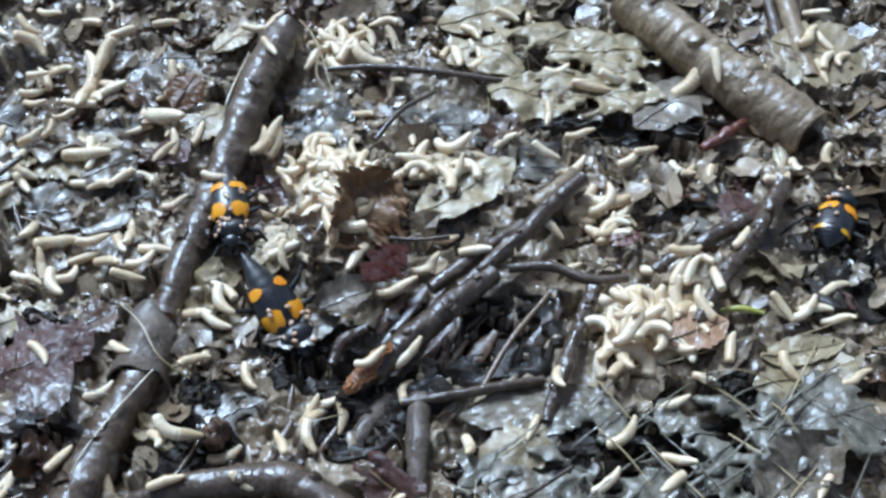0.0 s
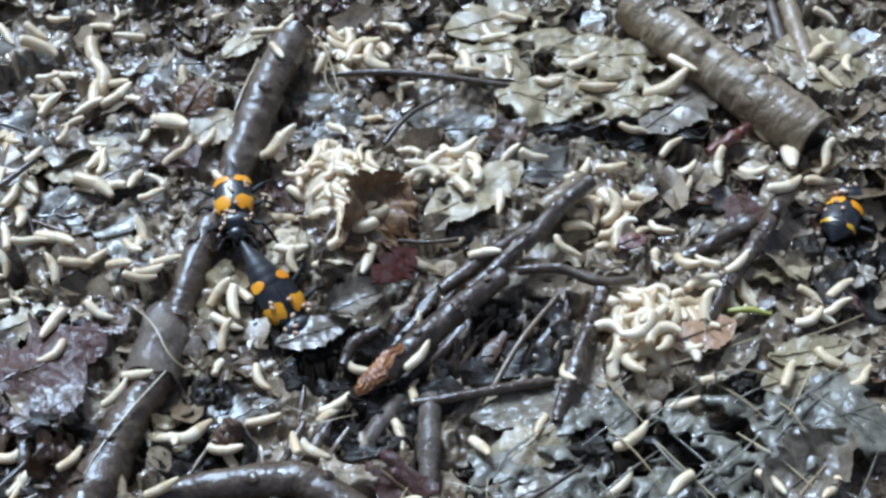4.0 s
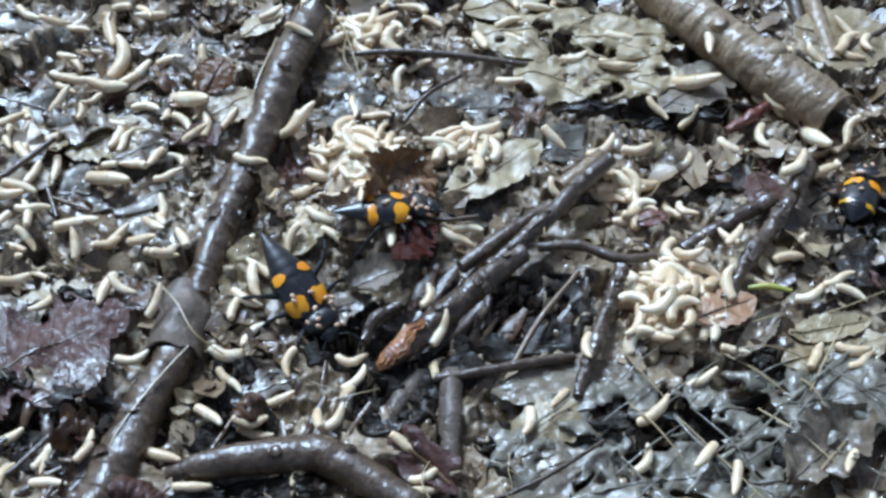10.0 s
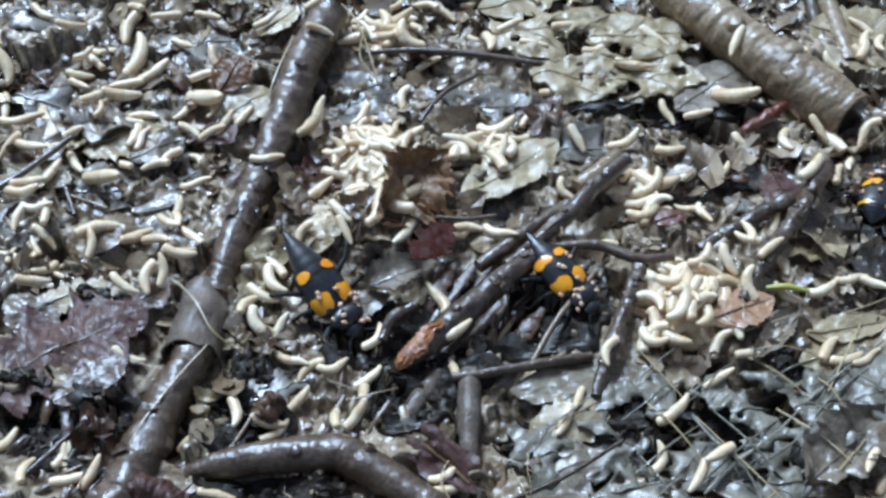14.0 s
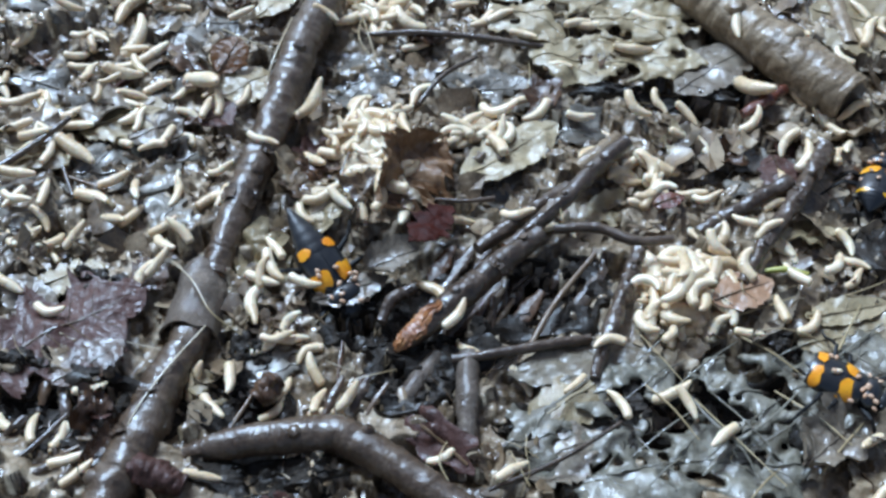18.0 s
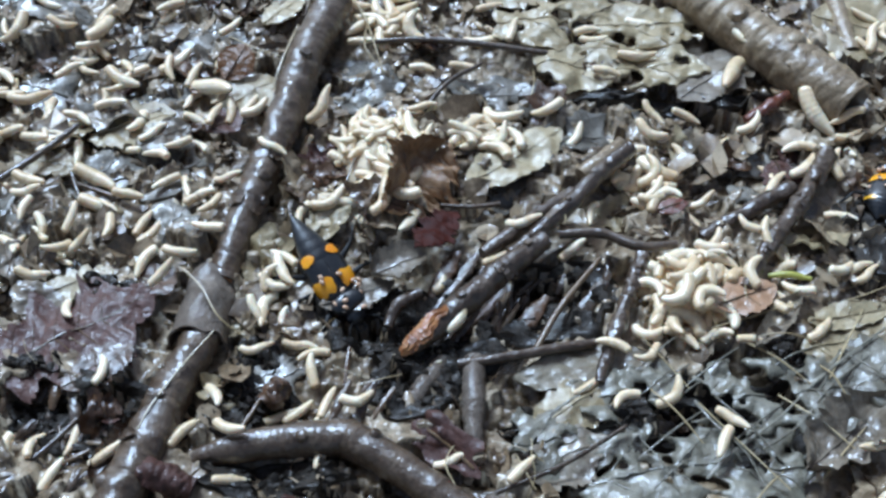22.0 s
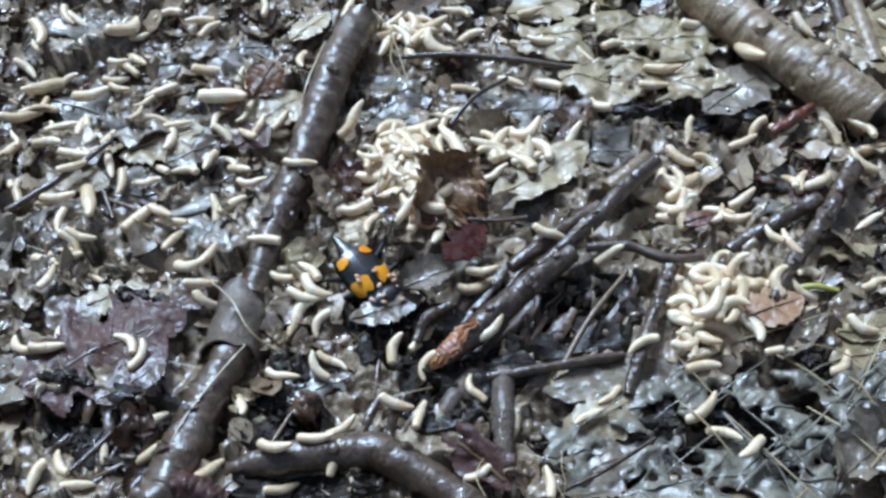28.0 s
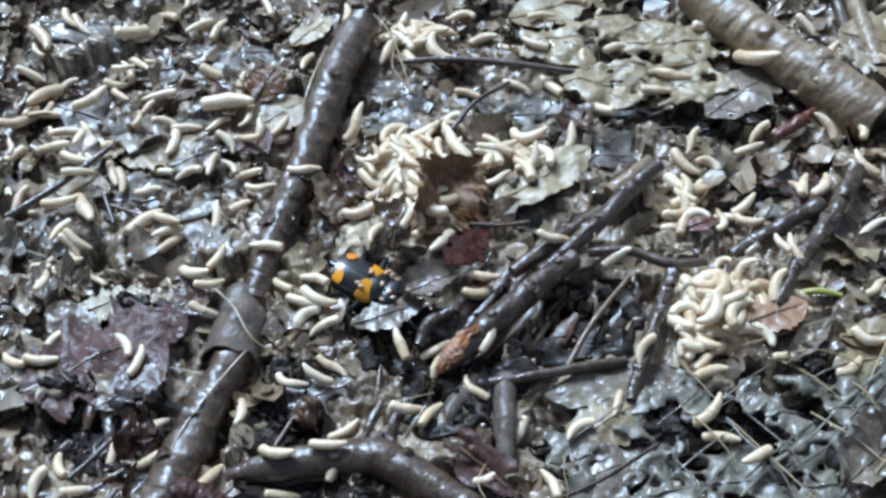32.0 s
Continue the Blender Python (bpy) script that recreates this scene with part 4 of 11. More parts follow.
curled_leaf((-42.2, -9.0, 0.0), (-43.4, -24.2, 0.4), 3.5, 4.4, LEAF_MUDDY, "muddy grey-brown leaf curled over a twig", seed=4)
leaf("dead_leaf", -63.4, 28.9, 1.0, 17.2, 11.2, 22, LEAF_GREY, "tan-grey wet leaf on the wet mulch", seed=19, blunt=5, ragged=0.5, wrinkle=0.7, lobes=0.1)
leaf("dead_leaf", 89.1, 57.0, 0.6, 20.5, 22.0, -21, LEAF_GREY, "olive-grey leaf beside the branch", seed=20)
# ---- leaves rotted into the mud ----
for n, (sx, sy, long, wide, turn) in enumerate(((-60, 18, 30, 18, 20), (-78, 42, 28, 17, -15), (-56, 58, 30, 16, 10), (-80, 4, 26, 16, 35), (-18, 44, 18, 20, 60), (-52, 2, 20, 14, 75), (28, 28, 30, 12, 15), (62, 14, 20, 14, 60), (-88, 66, 30, 18, 5), (-28, -30, 16, 12, 20), (10, 40, 24, 14, 5), (-60, 38, 22, 12, 40), (14, 18, 20, 12, 45))):
    slime_leaf(sx, sy, 0.9, long, wide, turn, 40 + n, 0.26, "brown-grey leaf rotted into the wet mud", 0.6, SLIME_MUD, True)
# ---- more sticks and splinters ----
stick("thin_twig", [(-16.2, 53.7, 1.5, 0.54), (-5.3, 54.1, 1.8, 0.72), (7.9, 52.6, 1.8, 0.72), (21.7, 50.2, 1.4, 0.54)], BARK, "thin brown twig lying on the mulch")
stick("thin_twig", [(7.6, 46.1, 2.2, 0.42), (0.5, 40.1, 2.4, 0.53), (-4.4, 32.6, 1.6, 0.57)], BARK, "thin bent brown twig on the wet mulch")
stick("thin_twig", [(28.0, -7.1, 2.6, 0.46), (20.5, -17.1, 1.6, 0.60), (15.5, -26.0, 0.6, 0.53)], ROOT, "thin pale brown stem over the hollow")
stick("thin_twig", [(7.7, -54.3, 2.0, 0.40), (18.9, -49.3, 2.4, 0.41), (29.6, -42.3, 2.6, 0.32)], ROOT, "thin brown stem arching over grey leaves")
stick("fallen_twig", [(81.9, 77.4, 1.4, 1.28), (81.9, 61.4, 1.6, 1.35), (82.9, 49.1, 1.4, 1.07)], BARK, "thin red-brown twig beside the grey branch")
# near-black caps stand in for the shade inside this stem
stick("hollow_stem", [(85.3, 76.1, 2.4, 2.16), (85.6, 62.3, 2.4, 2.09), (85.9, 49.3, 2.2, 1.91)], BARK_GREY, "grey hollow stem with a dark cap as the shade of its open end", ends=HOOK_AND_SHADE)
stick("thin_twig", [(83.9, 48.9, 2.6, 0.53), (90.4, 54.0, 2.8, 0.54), (99.5, 59.7, 3.0, 0.55)], BARK, "thin dark twig on the wet mulch")
stick("thin_twig", [(-71.7, -52.3, 1.4, 0.40), (-65.7, -46.8, 1.6, 0.45), (-61.0, -40.5, 1.6, 0.42)], BARK, "thin black twig in the mulch")
stick("thin_twig", [(-42.6, -51.8, 0.6, 0.36), (-35.3, -44.2, 1.0, 0.42), (-30.6, -34.9, 1.0, 0.33)], ROOT, "thin brown stem pressed into the mud")
stick("root_lump", [(-51.4, -52.7, 2.2, 1.77), (-48.2, -51.6, 3.4, 2.48), (-44.1, -52.5, 3.2, 2.39), (-40.1, -53.7, 2.2, 1.77)], LEAF_PURPLE, "reddish brown knob of root", rough=0.4)
stick("bark_lump", [(-30.7, -36.6, 0.6, 1.42), (-29.1, -35.1, 1.2, 2.09), (-27.7, -33.1, 0.8, 1.73)], LEAF_BROWN, "dark red-brown crumb of bark", rough=0.6, category="bark")
stick("thin_twig", [(-75.4, 20.5, 1.6, 0.45), (-72.1, 13.5, 1.8, 0.49), (-69.5, 7.6, 1.4, 0.43)], ROOT, "short brown stem on the wet mulch")
stick("thin_twig", [(-71.1, 12.5, 1.4, 0.33), (-63.4, 9.1, 1.6, 0.32)], ROOT, "short brown stem on the wet mulch")
stick("thin_twig", [(10.2, 5.7, 3.2, 0.53), (4.9, 5.0, 3.2, 0.42), (-1.0, 5.6, 3.0, 0.37)], ROOT, "thin straight brown stem on the wet mulch")
stick("fallen_twig", [(26.1, 13.7, 2.4, 1.63), (30.8, 17.8, 2.8, 1.75), (34.8, 22.3, 2.6, 1.44)], BARK_GREY, "short grey twig beside a dark one")
stick("fallen_twig", [(6.8, -4.9, 1.2, 1.34), (14.3, 1.5, 1.6, 1.58), (24.3, 10.0, 1.6, 1.40)], BARK, "dark rotten twig under another")
stick("bark_sliver", [(-4.4, -14.9, 2.4, 1.00), (-8.3, -17.3, 2.2, 1.29), (-10.2, -21.6, 1.4, 0.88)], BARK, "black sliver of bark beside the beetle", rough=0.4)
stick("wood_sliver", [(4.6, -30.6, -2.3, 0.32), (5.5, -29.3, -1.5, 0.53), (6.4, -27.9, -0.9, 0.27)], BARK, "dark wet sliver of rotten wood in the hollow", sides=7, rough=0.3, category="wood sliver", group="wood slivers in the hollow")
stick("wood_sliver", [(22.5, -6.7, -4.6, 0.40), (24.2, -4.4, -3.8, 0.67), (26.0, -1.8, -3.2, 0.34)], ROOT, "dark wet sliver of rotten wood in the hollow", sides=7, rough=0.3, category="wood sliver", group="wood slivers in the hollow")
stick("wood_sliver", [(9.2, -20.5, -2.8, 0.41), (11.2, -17.5, -2.0, 0.69), (13.2, -14.5, -1.4, 0.35)], BARK_GREY, "dark wet sliver of rotten wood in the hollow", sides=7, rough=0.3, category="wood sliver", group="wood slivers in the hollow")
stick("wood_sliver", [(11.5, -13.5, -4.4, 0.27), (14.6, -10.6, -3.6, 0.45), (17.7, -7.5, -3.0, 0.23)], BARK, "dark wet sliver of rotten wood in the hollow", sides=7, rough=0.3, category="wood sliver", group="wood slivers in the hollow")
stick("wood_sliver", [(14.8, -5.7, -6.7, 0.45), (14.8, -3.5, -5.9, 0.75), (14.8, -1.2, -5.3, 0.38)], ROOT, "dark wet sliver of rotten wood in the hollow", sides=7, rough=0.3, category="wood sliver", group="wood slivers in the hollow")
stick("wood_sliver", [(15.1, -8.1, -6.7, 0.44), (15.9, -3.6, -5.9, 0.74), (16.9, 1.1, -5.3, 0.37)], ROOT, "dark wet sliver of rotten wood in the hollow", sides=7, rough=0.3, category="wood sliver", group="wood slivers in the hollow")
stick("wood_sliver", [(14.7, -23.8, -7.1, 0.56), (16.8, -20.5, -6.3, 0.94), (18.9, -17.0, -5.7, 0.47)], ROOT, "dark wet sliver of rotten wood in the hollow", sides=7, rough=0.3, category="wood sliver", group="wood slivers in the hollow")
stick("wood_sliver", [(16.9, -19.8, -4.3, 0.37), (17.4, -17.6, -3.5, 0.62), (18.1, -15.3, -2.9, 0.31)], BARK, "dark wet sliver of rotten wood in the hollow", sides=7, rough=0.3, category="wood sliver", group="wood slivers in the hollow")
stick("wood_sliver", [(13.2, -11.3, -2.8, 0.27), (14.6, -10.2, -2.0, 0.46), (16.1, -9.0, -1.4, 0.23)], BARK, "dark wet sliver of rotten wood in the hollow", sides=7, rough=0.3, category="wood sliver", group="wood slivers in the hollow")
stick("wood_sliver", [(26.2, -18.5, -6.2, 0.58), (27.5, -16.6, -5.4, 0.97), (28.9, -14.5, -4.8, 0.48)], BARK, "dark wet sliver of rotten wood in the hollow", sides=7, rough=0.3, category="wood sliver", group="wood slivers in the hollow")
stick("wood_sliver", [(6.6, -16.4, -5.6, 0.31), (7.1, -13.9, -4.8, 0.52), (7.6, -11.3, -4.2, 0.26)], BARK, "dark wet sliver of rotten wood in the hollow", sides=7, rough=0.3, category="wood sliver", group="wood slivers in the hollow")
stick("wood_sliver", [(26.3, -24.1, -6.9, 0.59), (27.6, -23.6, -6.1, 0.99), (28.9, -23.0, -5.5, 0.49)], BARK, "dark wet sliver of rotten wood in the hollow", sides=7, rough=0.3, category="wood sliver", group="wood slivers in the hollow")
stick("wood_sliver", [(-1.8, -24.6, -5.5, 0.32), (-1.0, -22.4, -4.7, 0.54), (-0.2, -20.2, -4.1, 0.27)], BARK, "dark wet sliver of rotten wood in the hollow", sides=7, rough=0.3, category="wood sliver", group="wood slivers in the hollow")
stick("wood_sliver", [(24.3, -4.9, -7.6, 0.53), (24.8, -3.4, -6.8, 0.89), (25.2, -1.6, -6.2, 0.44)], BARK_GREY, "dark wet sliver of rotten wood in the hollow", sides=7, rough=0.3, category="wood sliver", group="wood slivers in the hollow")
stick("wood_sliver", [(1.0, -20.9, -2.4, 0.49), (1.9, -18.7, -1.6, 0.83), (2.8, -16.4, -1.0, 0.42)], BARK, "dark wet sliver of rotten wood in the hollow", sides=7, rough=0.3, category="wood sliver", group="wood slivers in the hollow")
stick("wood_sliver", [(2.8, -26.4, -7.1, 0.48), (4.5, -24.9, -6.3, 0.80), (6.2, -23.4, -5.7, 0.40)], BARK, "dark wet sliver of rotten wood in the hollow", sides=7, rough=0.3, category="wood sliver", group="wood slivers in the hollow")
stick("wood_sliver", [(8.9, -27.0, -7.6, 0.55), (9.5, -25.9, -6.8, 0.92), (10.1, -24.6, -6.2, 0.46)], ROOT, "dark wet sliver of rotten wood in the hollow", sides=7, rough=0.3, category="wood sliver", group="wood slivers in the hollow")
stick("wood_sliver", [(19.6, -32.0, -2.5, 0.29), (21.5, -29.9, -1.7, 0.49), (23.3, -27.6, -1.1, 0.25)], BARK, "dark wet sliver of rotten wood in the hollow", sides=7, rough=0.3, category="wood sliver", group="wood slivers in the hollow")
stick("wood_sliver", [(14.4, -8.9, -7.2, 0.40), (15.1, -6.9, -6.4, 0.66), (15.8, -4.7, -5.8, 0.33)], BARK_GREY, "dark wet sliver of rotten wood in the hollow", sides=7, rough=0.3, category="wood sliver", group="wood slivers in the hollow")
stick("wood_sliver", [(10.9, -8.9, -3.9, 0.52), (13.1, -7.5, -3.1, 0.87), (15.4, -6.0, -2.5, 0.44)], BARK, "dark wet sliver of rotten wood in the hollow", sides=7, rough=0.3, category="wood sliver", group="wood slivers in the hollow")
stick("wood_sliver", [(15.0, -25.3, -6.6, 0.28), (16.2, -23.0, -5.8, 0.47), (17.3, -20.4, -5.2, 0.24)], BARK, "dark wet sliver of rotten wood in the hollow", sides=7, rough=0.3, category="wood sliver", group="wood slivers in the hollow")
stick("wood_sliver", [(20.1, -19.9, -5.4, 0.38), (20.8, -18.8, -4.6, 0.63), (21.6, -17.5, -4.0, 0.31)], BARK, "dark wet sliver of rotten wood in the hollow", sides=7, rough=0.3, category="wood sliver", group="wood slivers in the hollow")
stick("wood_sliver", [(28.0, -24.6, -6.0, 0.42), (29.1, -21.7, -5.2, 0.71), (30.3, -18.7, -4.6, 0.35)], BARK, "dark wet sliver of rotten wood in the hollow", sides=7, rough=0.3, category="wood sliver", group="wood slivers in the hollow")
stick("wood_sliver", [(20.5, -22.2, -2.8, 0.46), (21.6, -21.5, -2.0, 0.76), (22.7, -20.7, -1.4, 0.38)], BARK_GREY, "dark wet sliver of rotten wood in the hollow", sides=7, rough=0.3, category="wood sliver", group="wood slivers in the hollow")
stick("wood_sliver", [(7.1, -29.1, -3.7, 0.38), (8.4, -27.1, -2.9, 0.64), (9.8, -25.0, -2.3, 0.32)], ROOT, "dark wet sliver of rotten wood in the hollow", sides=7, rough=0.3, category="wood sliver", group="wood slivers in the hollow")
stick("wood_sliver", [(25.6, -28.8, -2.5, 0.45), (27.2, -26.6, -1.7, 0.76), (28.8, -24.2, -1.1, 0.38)], ROOT, "dark wet sliver of rotten wood in the hollow", sides=7, rough=0.3, category="wood sliver", group="wood slivers in the hollow")
stick("wood_sliver", [(25.0, -22.7, -2.7, 0.45), (26.2, -21.7, -1.9, 0.75), (27.5, -20.5, -1.3, 0.37)], BARK, "dark wet sliver of rotten wood in the hollow", sides=7, rough=0.3, category="wood sliver", group="wood slivers in the hollow")
stick("wood_sliver", [(5.9, -24.1, -2.7, 0.48), (7.6, -20.8, -1.9, 0.81), (9.3, -17.3, -1.3, 0.41)], BARK_GREY, "dark wet sliver of rotten wood in the hollow", sides=7, rough=0.3, category="wood sliver", group="wood slivers in the hollow")
stick("wood_sliver", [(8.0, -23.1, -5.0, 0.54), (9.7, -20.7, -4.2, 0.90), (11.4, -18.0, -3.6, 0.45)], BARK, "dark wet sliver of rotten wood in the hollow", sides=7, rough=0.3, category="wood sliver", group="wood slivers in the hollow")
stick("wood_sliver", [(17.7, -7.6, -5.5, 0.35), (20.0, -4.7, -4.7, 0.59), (22.3, -1.6, -4.1, 0.30)], BARK, "dark wet sliver of rotten wood in the hollow", sides=7, rough=0.3, category="wood sliver", group="wood slivers in the hollow")
stick("wood_sliver", [(15.4, -29.5, -2.3, 0.33), (17.6, -26.1, -1.5, 0.55), (19.9, -22.5, -0.9, 0.28)], BARK_GREY, "dark wet sliver of rotten wood in the hollow", sides=7, rough=0.3, category="wood sliver", group="wood slivers in the hollow")
stick("wood_sliver", [(11.6, -18.1, -3.7, 0.53), (11.6, -13.8, -2.9, 0.89), (11.6, -9.2, -2.3, 0.45)], BARK, "dark wet sliver of rotten wood in the hollow", sides=7, rough=0.3, category="wood sliver", group="wood slivers in the hollow")
stick("wood_sliver", [(4.8, -25.1, -7.2, 0.28), (5.9, -22.5, -6.4, 0.47), (7.0, -19.7, -5.8, 0.24)], BARK, "dark wet sliver of rotten wood in the hollow", sides=7, rough=0.3, category="wood sliver", group="wood slivers in the hollow")
stick("wood_sliver", [(17.8, -28.3, -3.5, 0.56), (18.7, -24.3, -2.7, 0.94), (19.6, -19.9, -2.1, 0.48)], BARK, "dark wet sliver of rotten wood in the hollow", sides=7, rough=0.3, category="wood sliver", group="wood slivers in the hollow")
stick("wood_sliver", [(11.3, -9.6, -6.2, 0.50), (11.8, -7.4, -5.4, 0.84), (12.4, -5.1, -4.8, 0.42)], BARK, "dark wet sliver of rotten wood in the hollow", sides=7, rough=0.3, category="wood sliver", group="wood slivers in the hollow")
stick("wood_sliver", [(0.3, -22.0, -6.0, 0.48), (1.5, -18.2, -5.2, 0.80), (2.7, -14.3, -4.6, 0.41)], BARK, "dark wet sliver of rotten wood in the hollow", sides=7, rough=0.3, category="wood sliver", group="wood slivers in the hollow")
stick("wood_sliver", [(25.5, -6.1, -6.5, 0.28), (26.0, -4.3, -5.7, 0.47), (26.4, -2.3, -5.1, 0.24)], BARK, "dark wet sliver of rotten wood in the hollow", sides=7, rough=0.3, category="wood sliver", group="wood slivers in the hollow")
stick("wood_sliver", [(15.6, -11.0, -6.0, 0.38), (17.8, -11.0, -5.2, 0.64), (20.1, -10.7, -4.6, 0.32)], BARK, "dark wet sliver of rotten wood in the hollow", sides=7, rough=0.3, category="wood sliver", group="wood slivers in the hollow")
stick("wood_sliver", [(24.6, -27.5, -7.0, 0.56), (26.5, -25.1, -6.2, 0.94), (28.4, -22.6, -5.6, 0.47)], BARK_GREY, "dark wet sliver of rotten wood in the hollow", sides=7, rough=0.3, category="wood sliver", group="wood slivers in the hollow")
stick("wood_sliver", [(23.3, -6.4, -6.8, 0.37), (24.2, -4.5, -6.0, 0.61), (25.2, -2.4, -5.4, 0.31)], BARK_GREY, "dark wet sliver of rotten wood in the hollow", sides=7, rough=0.3, category="wood sliver", group="wood slivers in the hollow")
stick("wood_sliver", [(4.0, -28.8, -4.3, 0.30), (4.7, -27.6, -3.5, 0.49), (5.4, -26.3, -2.9, 0.25)], BARK, "dark wet sliver of rotten wood in the hollow", sides=7, rough=0.3, category="wood sliver", group="wood slivers in the hollow")
stick("wood_sliver", [(23.9, -25.8, -2.7, 0.44), (25.6, -23.8, -1.9, 0.73), (27.4, -21.6, -1.3, 0.37)], BARK, "dark wet sliver of rotten wood in the hollow", sides=7, rough=0.3, category="wood sliver", group="wood slivers in the hollow")
stick("wood_sliver", [(27.6, -6.8, -7.5, 0.54), (29.2, -4.9, -6.7, 0.91), (30.7, -2.8, -6.1, 0.46)], BARK, "dark wet sliver of rotten wood in the hollow", sides=7, rough=0.3, category="wood sliver", group="wood slivers in the hollow")
stick("wood_sliver", [(15.8, -21.7, -4.6, 0.58), (16.9, -19.4, -3.8, 0.97), (18.0, -16.9, -3.2, 0.49)], BARK_GREY, "dark wet sliver of rotten wood in the hollow", sides=7, rough=0.3, category="wood sliver", group="wood slivers in the hollow")
stick("wood_sliver", [(24.4, -24.1, -4.9, 0.54), (27.3, -21.1, -4.1, 0.91), (30.2, -18.0, -3.5, 0.46)], BARK, "dark wet sliver of rotten wood in the hollow", sides=7, rough=0.3, category="wood sliver", group="wood slivers in the hollow")
stick("wood_sliver", [(5.2, -29.5, -6.3, 0.53), (6.8, -26.3, -5.5, 0.90), (8.5, -22.9, -4.9, 0.45)], BARK_GREY, "dark wet sliver of rotten wood in the hollow", sides=7, rough=0.3, category="wood sliver", group="wood slivers in the hollow")
stick("wood_sliver", [(26.8, -21.7, -3.6, 0.43), (28.9, -18.2, -2.8, 0.72), (31.2, -14.5, -2.2, 0.36)], ROOT, "dark wet sliver of rotten wood in the hollow", sides=7, rough=0.3, category="wood sliver", group="wood slivers in the hollow")
stick("wood_sliver", [(13.2, -19.2, -3.0, 0.25), (13.9, -17.1, -2.2, 0.42), (14.6, -14.9, -1.6, 0.21)], BARK, "dark wet sliver of rotten wood in the hollow", sides=7, rough=0.3, category="wood sliver", group="wood slivers in the hollow")
stick("wood_sliver", [(27.0, -13.5, -7.4, 0.51), (29.1, -10.7, -6.6, 0.85), (31.2, -7.6, -6.0, 0.43)], BARK, "dark wet sliver of rotten wood in the hollow", sides=7, rough=0.3, category="wood sliver", group="wood slivers in the hollow")
stick("wood_sliver", [(10.4, -30.2, -4.7, 0.53), (12.3, -27.4, -3.9, 0.89), (14.3, -24.5, -3.3, 0.45)], BARK, "dark wet sliver of rotten wood in the hollow", sides=7, rough=0.3, category="wood sliver", group="wood slivers in the hollow")
stick("wood_sliver", [(28.7, -12.7, -2.4, 0.49), (29.5, -8.2, -1.6, 0.82), (30.3, -3.4, -1.0, 0.41)], BARK, "dark wet sliver of rotten wood in the hollow", sides=7, rough=0.3, category="wood sliver", group="wood slivers in the hollow")
stick("wood_sliver", [(13.6, -13.8, -4.2, 0.56), (14.3, -12.3, -3.4, 0.93), (15.0, -10.7, -2.8, 0.47)], BARK, "dark wet sliver of rotten wood in the hollow", sides=7, rough=0.3, category="wood sliver", group="wood slivers in the hollow")
stick("wood_sliver", [(21.9, -12.8, -7.6, 0.49), (22.9, -10.5, -6.8, 0.81), (24.0, -8.0, -6.2, 0.41)], BARK, "dark wet sliver of rotten wood in the hollow", sides=7, rough=0.3, category="wood sliver", group="wood slivers in the hollow")
stick("wood_sliver", [(25.0, -24.3, -2.5, 0.26), (27.2, -22.1, -1.7, 0.43), (29.4, -19.7, -1.1, 0.22)], BARK, "dark wet sliver of rotten wood in the hollow", sides=7, rough=0.3, category="wood sliver", group="wood slivers in the hollow")
stick("wood_sliver", [(8.2, -16.4, -3.5, 0.53), (10.0, -14.0, -2.7, 0.89), (11.7, -11.5, -2.1, 0.45)], BARK_GREY, "dark wet sliver of rotten wood in the hollow", sides=7, rough=0.3, category="wood sliver", group="wood slivers in the hollow")
stick("wood_sliver", [(7.3, -23.1, -5.6, 0.35), (7.6, -20.5, -4.8, 0.58), (7.9, -17.7, -4.2, 0.29)], BARK, "dark wet sliver of rotten wood in the hollow", sides=7, rough=0.3, category="wood sliver", group="wood slivers in the hollow")
stick("wood_sliver", [(10.8, -22.5, -3.7, 0.45), (12.5, -20.4, -2.9, 0.75), (14.2, -18.1, -2.3, 0.38)], BARK, "dark wet sliver of rotten wood in the hollow", sides=7, rough=0.3, category="wood sliver", group="wood slivers in the hollow")
stick("wood_sliver", [(19.6, -21.0, -6.7, 0.45), (21.2, -19.3, -5.9, 0.76), (22.8, -17.4, -5.3, 0.38)], BARK, "dark wet sliver of rotten wood in the hollow", sides=7, rough=0.3, category="wood sliver", group="wood slivers in the hollow")
stick("wood_sliver", [(20.5, -10.6, -3.6, 0.54), (21.3, -9.0, -2.8, 0.91), (22.2, -7.2, -2.2, 0.45)], BARK, "dark wet sliver of rotten wood in the hollow", sides=7, rough=0.3, category="wood sliver", group="wood slivers in the hollow")
stick("wood_sliver", [(1.0, -19.0, -2.5, 0.53), (3.2, -15.6, -1.7, 0.89), (5.4, -12.0, -1.1, 0.45)], BARK, "dark wet sliver of rotten wood in the hollow", sides=7, rough=0.3, category="wood sliver", group="wood slivers in the hollow")
stick("wood_sliver", [(-1.7, -23.8, -3.7, 0.50), (-0.3, -22.6, -2.9, 0.84), (1.2, -21.3, -2.3, 0.42)], BARK, "dark wet sliver of rotten wood in the hollow", sides=7, rough=0.3, category="wood sliver", group="wood slivers in the hollow")
stick("wood_sliver", [(21.1, -12.1, -6.1, 0.33), (20.8, -10.7, -5.3, 0.55), (20.4, -9.1, -4.7, 0.28)], BARK, "dark wet sliver of rotten wood in the hollow", sides=7, rough=0.3, category="wood sliver", group="wood slivers in the hollow")
stick("wood_sliver", [(10.8, -27.4, -5.2, 0.42), (11.3, -26.2, -4.4, 0.70), (11.9, -25.0, -3.8, 0.35)], ROOT, "dark wet sliver of rotten wood in the hollow", sides=7, rough=0.3, category="wood sliver", group="wood slivers in the hollow")
